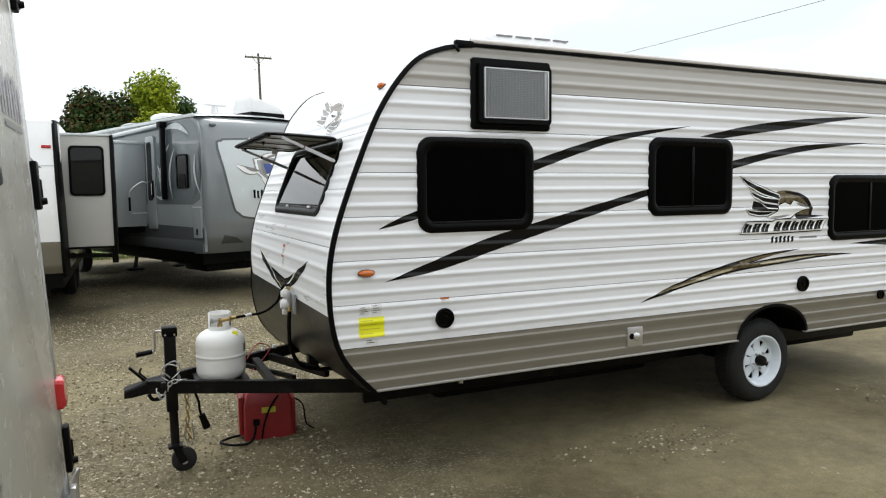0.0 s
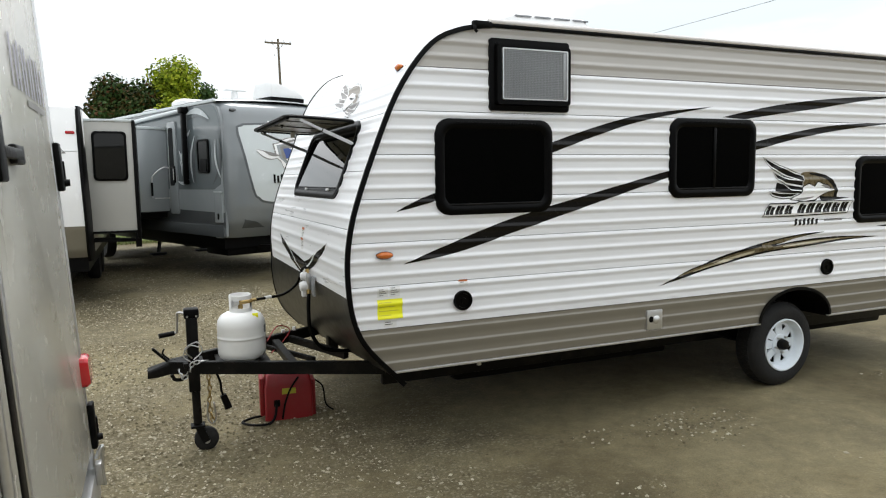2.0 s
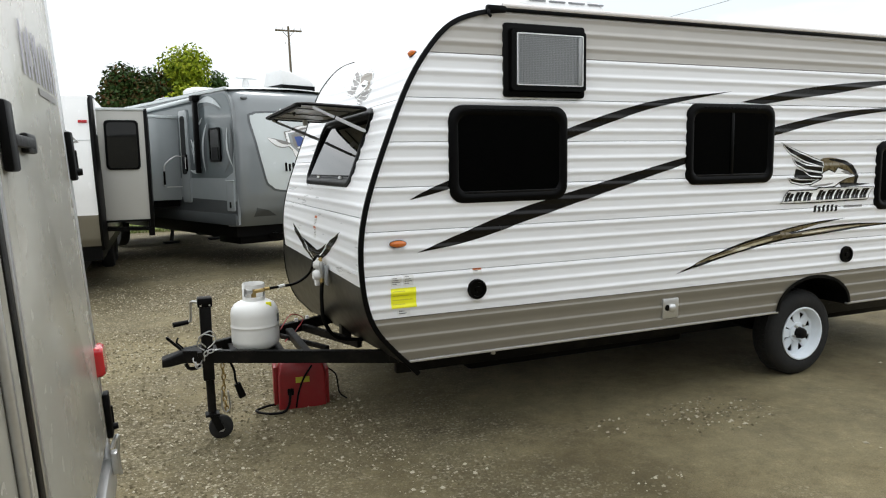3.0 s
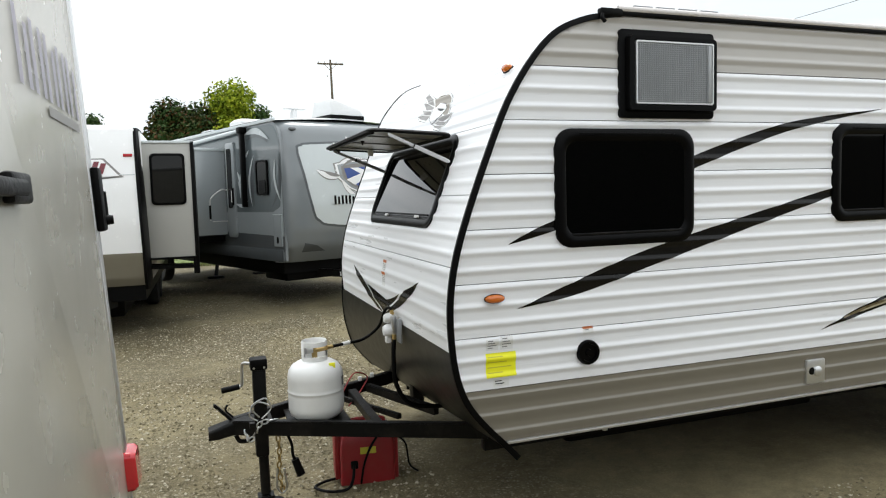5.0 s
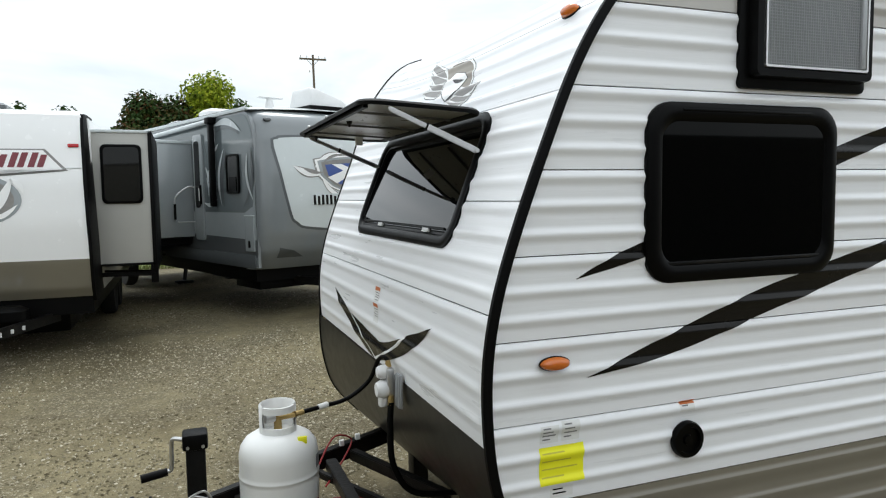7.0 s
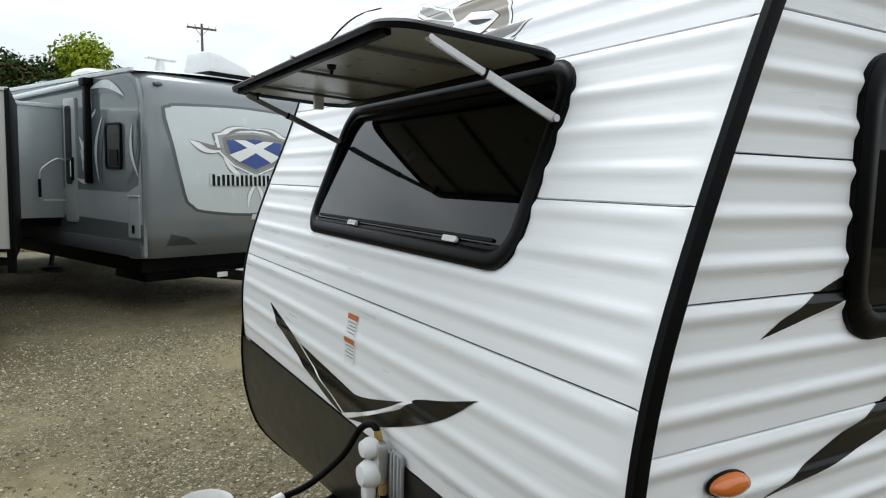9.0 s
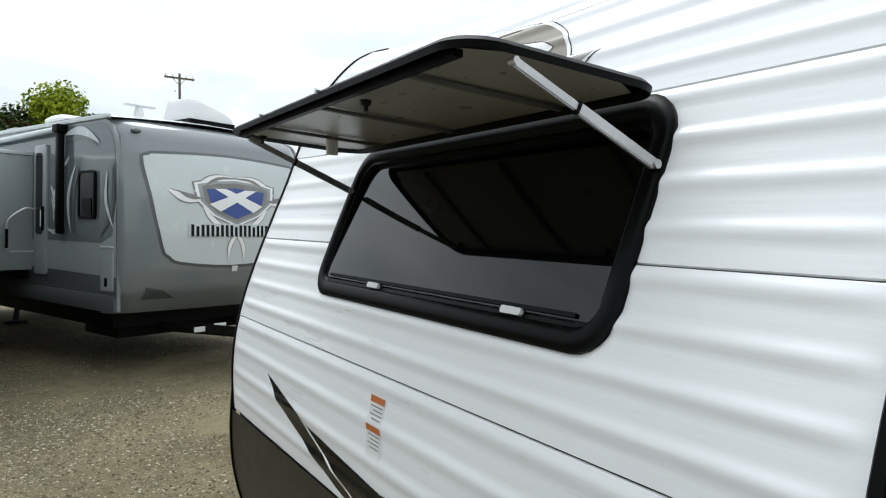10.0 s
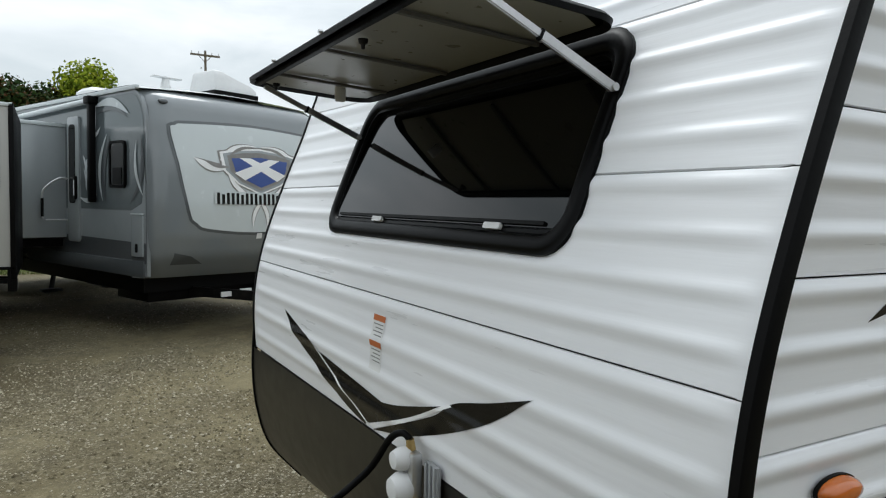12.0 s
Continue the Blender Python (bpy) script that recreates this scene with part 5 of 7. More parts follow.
for i in range(9):
    a = radians(-32 + 22 * i / 8)
    row = [bm.verts.new((TX + 0.1512 * math.cos(a), TYY + 0.1512 * math.sin(a), z)) for z in (0.575, 0.625)]
    if prev:
        bm.faces.new((prev[0], prev[1], row[1], row[0]))
    prev = row
part("grey_sticker", bm, MESHGREY, tank, "grey printed sticker", smooth=60)

# ---- the red power box under the tongue ----
gz = ground_z(0.92, 4.85)
red = thing("power_box", (0.92, 4.85, gz), "red metal portable power box on gravel with black cords", "generator", turn=-6, local=True)
bm = rings([(rrect(-0.165, 0.165, -0.12, 0.12, 0.02), 0.0), (rrect(-0.165, 0.165, -0.12, 0.12, 0.02), 0.24), (rrect(-0.145, 0.145, -0.10, 0.10, 0.02), 0.315), (rrect(-0.135, 0.135, -0.09, 0.09, 0.02), 0.325)], lambda u, v, h: Vector((u, v, h)), None, True, True)
part("casing", bm, RED, red, "red painted sheet metal casing")
part("end_bracket", box(-0.195, -0.165, -0.09, 0.09, 0.03, 0.30, 0.008), RED, red)
part("end_bracket", box(0.165, 0.190, -0.09, 0.09, 0.0, 0.26, 0.008), RED, red)
part("carry_handle", tube([(-0.11, 0, 0.32), (-0.10, 0, 0.36), (0.10, 0, 0.36), (0.11, 0, 0.32)], 0.012), RED, red)
lab = part("rating_plate", box(-0.045, 0.050, -0.124, -0.119, 0.185, 0.225), OCHRE, red, "dull yellow rating plate")
part("socket", box(-0.105, -0.06, -0.135, -0.118, 0.10, 0.15, 0.008), BLACK, red)
part("power_cord", tube([(-0.085, -0.13, 0.125), (-0.10, -0.17, 0.05), (-0.14, -0.20, 0.012), (-0.24, -0.20, 0.012), (-0.32, -0.12, 0.012), (-0.26, -0.05, 0.012), (-0.18, -0.02, 0.012)], 0.009), BLACK, red, "black power cord lying on the gravel")
part("power_cord", tube([(0.07, -0.12, 0.30), (0.01, -0.14, 0.22), (-0.03, -0.15, 0.12), (-0.05, -0.16, 0.02)], 0.007), BLACK, red)
part("fuel_line", tube([(0.185, 0.0, 0.24), (0.25, 0.0, 0.18), (0.27, -0.02, 0.05), (0.32, -0.05, 0.01)], 0.006), BLACK, red)

# rails, boxes and a far skirt added to block light under the small trailer
part("frame_rail", box(1.35, REAR, SIDE + 0.42, SIDE + 0.47, 0.27, 0.46, 0.004), FRAME, jay, "black steel frame rail")
part("frame_rail", box(1.35, REAR, FAR - 0.47, FAR - 0.42, 0.27, 0.46, 0.004), FRAME, jay, "black steel frame rail")
part("under_floor_blocker", box(1.9, 3.7, SIDE + 0.55, FAR - 0.55, 0.18, 0.44, 0.03), BLACK, jay, "added black box that blocks light under the floor")
part("under_floor_blocker", box(4.75, 6.2, SIDE + 0.55, FAR - 0.55, 0.18, 0.44, 0.03), BLACK, jay, "added black box that blocks light under the floor")
# added strip that keeps sky light from entering on the far side
part("far_light_block", box(1.5, REAR, FAR - 0.05, FAR - 0.02, 0.06, 0.48, 0.004), BLACK, jay)
part("axle", cyl((4.385, SIDE + 0.2, 0.27), (4.385, FAR - 0.2, 0.27), 0.035), FRAME, jay)

# ---- the grey travel trailer behind ----
HB = (1.30, 11.2, -0.13)
grey = thing("travel_trailer", HB, "large grey fibreglass travel trailer parked on gravel", "travel trailer", turn=21, local=True)
HW, HL = 2.60, 8.2


def cap_y(z):
    """How far back the front cap lies at height z."""
    return float(np.interp(z, [0.55, 0.80, 1.00, 1.25, 1.60, 2.10, 2.55, 2.80, 2.93, 3.00], [0.55, 0.28, 0.10, 0.02, 0.00, 0.02, 0.10, 0.20, 0.34, 0.60]))


def cap_place(u, v, h=0.0):
    e = min(u, HW - u)
    bow = 0.22 * (1 - math.sqrt(max(0.0, 1 - (1 - min(e / 0.30, 1)) ** 2))) + 0.05 * ((u - HW / 2) / (HW / 2)) ** 2
    return Vector((u, cap_y(v) + bow - h, v))


def side_h(u, v, h=0.0):
    """u back along the near wall, v up, h out."""
    return Vector((-h, u, v))


def build_grey():
    bm = bmesh.new()
    us = [0.0, 0.01, 0.03, 0.06, 0.10, 0.16, 0.24, 0.30] + [0.3 + 2.0 * i / 12 for i in range(1, 12)] + [HW - q for q in (0.30, 0.24, 0.16, 0.10, 0.06, 0.03, 0.01, 0.0)]
    zs = [0.74 + 2.26 * i / 40 for i in range(41)]
    rows = [[bm.verts.new(cap_place(u, z)) for u in us] for z in zs]
    for a, b in zip(rows, rows[1:]):
        for i in range(len(us) - 1):
            bm.faces.new((a[i], a[i + 1], b[i + 1], b[i]))
    part("front_cap", bm, HGREY, grey, "glossy dark grey moulded front cap", smooth=60)
    wall = [(0.24, 0.78), (HL, 0.78), (HL, 2.96), (0.80, 2.96), (0.58, 2.945), (0.46, 2.91), (0.37, 2.84), (0.30, 2.72), (0.26, 2.55)]
    part("side_wall", rings([(wall, -0.04), (wall, 0.0)], side_h, None, True), HGREY, grey, "glossy grey side wall")
    part("side_wall", rings([(wall, -0.02), (wall, 0.02)], lambda u, v, h: Vector((HW - 0.02 + h, u, v)), None, True), HGREY, grey, "glossy grey side wall")
    part("rear_wall", box(0, HW, HL - 0.04, HL, 0.78, 2.96), HGREY, grey)
    bm = bmesh.new()
    prev = None
    for i in range(9):
        x = -0.02 + (HW + 0.04) * i / 8
        z = 2.97 + 0.06 * math.sin(math.pi * i / 8)
        row = [bm.verts.new((x, y, z + dz)) for y, dz in ((0.40, -0.03), (0.62, 0.02), (HL, 0.02))]
        if prev:
            for k in range(2):
                bm.faces.new((prev[k], prev[k + 1], row[k + 1], row[k]))
        prev = row
    part("roof", bm, HLIGHT, grey, "pale roof membrane", smooth=60)
    part("roof_gutter", box(-0.03, 0.03, 0.45, HL, 2.93, 2.985, 0.012), HLIGHT, grey, "pale rounded gutter rail")
    part("chassis", box(0.12, HW - 0.12, 0.55, HL, 0.55, 0.80), BLACK, grey)
    part("belly_front", box(0.2, HW - 0.2, 0.62, 1.4, 0.42, 0.58, 0.02), BLACK, grey)
    lv = [0.9 + 0.1 * i for i in range(22)]
    cuts = [0.3 + 0.2 * i for i in range(11)]
    pnl = [(0.22, 2.42), (0.28, 2.53), (0.42, 2.56), (1.30, 2.60), (2.18, 2.56), (2.32, 2.53), (2.38, 2.42), (2.20, 1.55), (2.10, 1.40), (1.95, 1.33), (1.30, 1.28), (0.65, 1.33), (0.50, 1.40), (0.40, 1.55)]
    pnl = smooth_loop(pnl, 3)
    part("front_band", drape([offset(pnl, 0.035)], lv, cap_place, 0.004, None, cuts), HDARK, grey, "charcoal band round the front panel", smooth=60)
    part("front_panel", drape([pnl], lv, cap_place, 0.012, None, cuts), HLIGHT, grey, "light grey windscreen-shaped front panel", smooth=60)
    for s in (0.38, HW - 0.38):
        part("fog_recess", drape([[(s - 0.12, 1.05), (s + 0.10, 1.0), (s + 0.28 if s < 1 else s - 0.28, 0.90), (s - 0.12, 0.90)]], lv, cap_place, 0.005, None, cuts), HDARK, grey, smooth=60)
    def big(*polys):
        return [[(1.37 + (u - 1.32) * 1.38, 2.045 + (v - 2.1) * 1.05) for u, v in p] for p in polys]

    def grow(p, f):
        return [(1.325 + (u - 1.325) * f, 2.10 + (v - 2.10) * f) for u, v in p]

    def flat(name, polys, h, material, parent, label=""):
        return part(name, drape(big(*polys), lv, cap_place, h, None, cuts), material, parent, label, smooth=60)
    shield = [(0.98, 2.27), (1.14, 2.31), (1.32, 2.33), (1.51, 2.31), (1.67, 2.27), (1.65, 2.10), (1.52, 1.97), (1.32, 1.87), (1.12, 1.97), (1.00, 2.10)]
    em = flat("shield_emblem", [shield], 0.0210, DECALGREY, grey, "blue and white shield emblem with silver horns")
    flat("shield_outline", [grow(shield, 1.27)], 0.0160, DECALGREY, em)
    flat("shield_rim", [grow(shield, 1.21)], 0.0180, DECALWHITE, em)
    flat("shield_scroll", [grow(shield, 1.12)], 0.0195, HMID, em)
    flat("shield_field", [[(1.02, 2.24), (1.32, 2.27), (1.63, 2.24), (1.60, 2.10), (1.50, 2.00), (1.32, 1.91), (1.15, 2.00), (1.05, 2.10)]], 0.0235, BLUE, em)
    flat("white_cross", [[(1.10, 2.25), (1.22, 2.255), (1.60, 2.07), (1.50, 1.99)], [(1.54, 2.25), (1.42, 2.255), (1.04, 2.07), (1.15, 1.99)]], 0.0260, DECALWHITE, em)
    horns = [((0.66, 2.22), (1.02, 2.13), 0.085, -0.05), ((1.98, 2.22), (1.62, 2.13), 0.085, 0.05), ((0.90, 2.20), (1.30, 2.40), 0.07, 0.06), ((1.75, 2.20), (1.34, 2.40), 0.07, -0.06), ((1.26, 1.80), (1.40, 1.43), 0.04, 0.05), ((1.38, 1.80), (1.24, 1.43), 0.04, -0.05), ((0.98, 2.06), (1.24, 1.78), 0.05, -0.04), ((1.66, 2.06), (1.40, 1.78), 0.05, 0.04)]
    for a, b, w, bo in horns:
        flat("silver_horn", [blade(a, b, w, bo)], 0.0175, DECALWHITE, em)
    flat("horn_outline", [blade(a, b, w * 1.4, bo) for a, b, w, bo in horns], 0.0150, DECALGREY, em)
    for a, b, w, bo in horns[:4]:
        p, q = Vector(a).lerp(Vector(b), 0.25), Vector(a).lerp(Vector(b), 0.95)
        flat("horn_shade", [blade((p.x, p.y - (0.03 if a[1] > 2.25 else -0.012)), (q.x, q.y), w * 0.5, bo * 0.6)], 0.0200, DECALGREY, em)
    part("word_rim", drape([offset([(0.72, 1.640), (2.06, 1.640), (2.06, 1.775), (0.72, 1.775)], 0.012)], lv, cap_place, 0.0245, None, cuts), HLIGHT, em, smooth=60)
    for b in word_bars(0.74, 2.06, 1.630, 1.768, 10, 0.0, 0.040):
        part("letter_bar", drape([b], lv, cap_place, 0.027, None, cuts), DECAL, em, smooth=60)
    part("spec_label", drape([[(1.32, 1.20), (1.40, 1.20), (1.40, 1.27), (1.32, 1.27)]], lv, cap_place, 0.02, None, cuts), PAPER, grey, smooth=60)
    c = cap_place(0.20, 2.80)
    oval_lamp("marker_lamp", tuple(c), (0, -1, 0.3), 0.06, 0.03, grey, HDARK, "dark oval marker lamp")
    # near wall: bands, door, window, hatch, swooshes
    part("upper_band", drape([[(0.26, 1.54), (HL, 1.54), (HL, 2.90), (0.58, 2.90), (0.46, 2.86), (0.37, 2.76), (0.31, 2.62), (0.29, 2.4)]], [], side_h, 0.004), HSIDE, grey, smooth=0)
    part("light_band", drape([[(0.25, 1.16), (HL, 1.26), (HL, 1.54), (0.60, 1.53), (0.34, 1.62), (0.26, 2.05)]], [], side_h, 0.008), HMID, grey, "mid grey lower wall band", smooth=0)
    part("lower_band", drape([[(0.25, 0.92), (HL, 1.02), (HL, 1.26), (0.25, 1.16)]], [], side_h, 0.006), HDARK, grey, "dark skirt band", smooth=0)
    part("skirt_edge", box(-0.016, 0.02, 0.30, HL, 0.76, 0.95, 0.006), HDARK, grey)
    for a, b, wd, bo, m in (((0.62, 2.66), (1.50, 2.80), 0.10, 0.10, HLIGHT), ((0.66, 2.62), (1.45, 2.70), 0.06, 0.10, HDARK), ((1.10, 2.44), (1.22, 1.60), 0.10, 0.12, HDARK), ((1.18, 2.46), (1.30, 1.62), 0.07, 0.14, HLIGHT),
                            ((0.36, 2.42), (0.62, 1.60), 0.09, -0.16, HDARK), ((0.45, 2.35), (0.30, 1.70), 0.06, 0.10, HLIGHT), ((1.45, 1.72), (1.95, 1.68), 0.06, -0.06, HLIGHT), ((1.60, 2.45), (1.35, 2.55), 0.05, 0.04, HLIGHT)):
        part("swoosh_decal", drape([blade(a, b, wd, bo, 14)], [], side_h, 0.012 if m is HDARK else 0.015), m, grey, smooth=0)
    crest = [blade((1.66, 2.22), (1.74, 1.98), 0.05, 0.03), blade((1.84, 2.22), (1.76, 1.98), 0.05, -0.03), blade((1.68, 2.06), (1.75, 1.76), 0.04, 0.03), blade((1.82, 2.06), (1.75, 1.76), 0.04, -0.03)]
    for f in crest:
        part("crest_decal", drape([f], [], side_h, 0.017), HLIGHT, grey, smooth=0)
    win = part("window", rings([(rrect(0.70, 1.10, 1.80, 2.36, 0.06), 0.005), (rrect(0.70, 1.10, 1.80, 2.36, 0.06), 0.035), (rrect(0.73, 1.07, 1.83, 2.33, 0.05), 0.035), (rrect(0.73, 1.07, 1.83, 2.33, 0.05), 0.024)], side_h), GLOSSBLACK, grey, "small dark side window")
    part("pane", rings([(rrect(0.73, 1.07, 1.83, 2.33, 0.05), 0.026)], side_h, None, True), GLASSFRONT, win)
    part("pane", rings([(rrect(0.78, 1.00, 1.84, 2.04, 0.02), 0.034)], side_h, None, True), GLASS, win, "lower vent pane")
    hatch = part("luggage_hatch", rings([(rrect(0.30, 0.56, 1.00, 1.48, 0.02), 0.008), (rrect(0.30, 0.56, 1.00, 1.48, 0.02), 0.028), (rrect(0.32, 0.54, 1.02, 1.46, 0.02), 0.032)], side_h, None, True), HMID, grey, "grey luggage hatch")
    part("hatch_lock", rings([(rrect(0.40, 0.44, 1.05, 1.15, 0.015), 0.03), (rrect(0.40, 0.44, 1.05, 1.15, 0.015), 0.045)], side_h, None, True), BLACK, hatch)
    part("hatch_rail", box(-0.045, -0.02, 0.28, 0.54, 1.49, 1.505), HLIGHT, hatch)
    door = part("entry_door", rings([(rrect(1.93, 2.27, 1.10, 2.72, 0.05), 0.005), (rrect(1.93, 2.27, 1.10, 2.72, 0.05), 0.03), (rrect(1.95, 2.25, 1.12, 2.70, 0.05), 0.036)], side_h, None, True), HMID, grey, "grey entry door with tall dark pane")
    part("door_pane", rings([(rrect(2.02, 2.19, 1.60, 2.62, 0.05), 0.036), (rrect(2.02, 2.19, 1.60, 2.62, 0.05), 0.046)], side_h, None, True), GLASSFRONT, door)
    part("door_handle", box(-0.07, -0.03, 1.97, 2.0, 1.65, 1.95, 0.008), BLACK, door)
    part("door_label", rings([(rrect(1.965, 1.995, 1.70, 1.90, 0.004), 0.075)], side_h, None, True), PAPER, door)
    part("grab_rail", tube([(-0.04, 2.26, 1.92), (-0.14, 2.27, 1.92), (-0.30, 2.28, 1.80), (-0.34, 2.28, 1.68), (-0.34, 2.28, 1.40)], 0.012), ALU, grey, "bright folding grab rail")
    part("grab_rail_grip", cyl((-0.34, 2.28, 1.66), (-0.34, 2.28, 1.42), 0.018), BLACK, grey)
    part("step_rail", cyl((-0.30, 2.28, 1.38), (-0.04, 2.26, 1.38), 0.009), ALU, grey)
    arm = part("awning_arm", box(-0.10, -0.02, 1.455, 1.535, 1.62, 2.90, 0.012), BLACK, grey, "black awning support arm")
    part("arm_head", box(-0.13, -0.0, 1.42, 1.57, 2.83, 2.93, 0.02), BLACK, arm)
    part("awning_roll", cyl((-0.08, 1.56, 2.87), (-0.08, HL, 2.72), 0.036), HLIGHT, grey, "rolled grey awning tube")
    # slide-out room
    slide = part("slide_out", box(-0.62, 0.0, 2.38, 4.7, 1.14, 2.62, 0.01), HMID, grey, "grey slide-out room")
    part("slide_trim", box(-0.64, -0.60, 2.365, 4.72, 1.12, 2.65, 0.006), HLIGHT, slide)
    part("slide_trim", box(-0.64, 0.0, 2.365, 2.385, 2.60, 2.65, 0.006), HLIGHT, slide)
    for k in range(4):
        part("vent_slat", box(-0.655, -0.638, 2.75, 3.2, 2.30 + 0.07 * k, 2.34 + 0.07 * k), HDARK, slide)
    part("slide_rail", box(-0.55, 0.2, 2.5, 2.58, 1.02, 1.12), BLACK, slide)
    # roof things
    unit = part("air_conditioner", rings([(rrect(1.26, 1.92, 0.85, 1.50, 0.03), 3.14), (rrect(1.26, 1.92, 0.85, 1.50, 0.03), 3.19), (rrect(1.265, 1.86, 0.86, 1.49, 0.04), 3.25), (rrect(1.27, 1.62, 0.88, 1.47, 0.05), 3.33), (rrect(1.275, 1.44, 0.90, 1.45, 0.05), 3.40), (rrect(1.29, 1.36, 0.94, 1.42, 0.03), 3.42)], lambda u, v, h: Vector((u, v, h)), None, True), ACWHITE, grey, "white wedge-shaped rooftop air conditioner", smooth=50)
    part("unit_gasket", box(1.25, 1.93, 0.84, 1.51, 2.97, 3.142), BLACK, unit)
    dish = part("roof_antenna", cyl((0.62, 0.95, 2.98), (0.62, 0.95, 3.20), 0.09, 0.04, 16), ACWHITE, grey, "white winged roof antenna")
    part("antenna_wing", box(0.44, 0.82, 0.90, 1.00, 3.195, 3.215, 0.006), ACWHITE, dish)
    v1 = part("roof_vent", rings([(rrect(0.25, 0.75, 2.2, 2.7, 0.06), 2.98), (rrect(0.25, 0.75, 2.2, 2.7, 0.06), 3.12), (rrect(0.3, 0.7, 2.25, 2.65, 0.08), 3.17)], lambda u, v, h: Vector((u, v, h)), None, True), ACWHITE, grey, "white roof vent cover")
    part("roof_vent", rings([(rrect(0.25, 0.75, 3.6, 4.1, 0.06), 2.98), (rrect(0.25, 0.75, 3.6, 4.1, 0.06), 3.07), (rrect(0.3, 0.7, 3.65, 4.05, 0.08), 3.10)], lambda u, v, h: Vector((u, v, h)), None, True), HMID, grey, "grey roof vent cover")
    # undercarriage
    # box added to keep the space below the grey trailer dark
    part("underbelly", box(0.45, HW - 0.12, 0.9, 2.9, 0.44, 0.56, 0.03), BLACK, grey, "added black box that darkens the underside")
    part("frame_rail", box(0.60, 0.68, 2.9, HL, 0.42, 0.56, 0.004), FRAME, grey)
    part("frame_rail", box(HW - 0.68, HW - 0.60, 2.9, HL, 0.42, 0.56, 0.004), FRAME, grey)
    for y in (6.3, 7.2):
        for x in (0.06, HW - 0.26):
            t = part("wheel", lathe([(0.20, 0.01), (0.32, 0.0), (0.35, 0.04), (0.35, 0.16), (0.32, 0.20), (0.20, 0.19)], (x, y, 0.345), 32, "x"), RUBBER, grey, "black trailer wheel")
            part("rim", lathe([(0.20, 0.02), (0.17, 0.05), (0.05, 0.04), (0.001, 0.03)], (x, y, 0.345), 24, "x"), FRAME, t)
    for x, y in ((1.22, 5.80), (HW - 0.3, 5.80)):
        leg = part("stabiliser_jack", bar((x, y, 0.72), (x - 0.14, y - 0.06, 0.06), 0.06, 0.06), FRAME, grey, "black stabiliser jack on its pad")
        part("jack_pad", box(x - 0.30, x + 0.02, y - 0.15, y + 0.05, 0.0, 0.05, 0.01), FRAME, leg)
    for dx in (-0.55, 0.55):
        part("tongue_rail", bar((HW / 2 + dx, 0.6, 0.52), (HW / 2, -1.0, 0.52), 0.05, 0.12), FRAME, grey)
    part("tongue_jack", cyl((HW / 2, -0.75, 0.0), (HW / 2, -0.75, 0.95), 0.035), FRAME, grey)
    part("tongue_label", box(0.80, 1.02, -0.02, 0.0, 0.50, 0.56), PAPER, grey, "white label strip")
    part("tongue_label", box(1.06, 1.22, -0.03, -0.01, 0.44, 0.58), PAPER, grey, "white label strip")


build_grey()

# ---- the white travel trailer behind, with its slide-out ----
VX, VY = -1.82, 10.3
gv = ground_z(VX, VY)
white = thing("travel_trailer", (VX, VY, gv), "white travel trailer with taupe skirt and slide-out room", "travel trailer", local=True)
VW = 1.14


def vfront_y(z):
    return float(np.interp(z, [0.55, 0.8, 1.1, 1.5, 2.0, 2.5, 2.72, 2.80], [0.22, 0.06, 0.0, -0.02, 0.02, 0.14, 0.22, 0.34]))


def v_place(u, v, h=0.0):
    return Vector((u, vfront_y(v) - h, v))


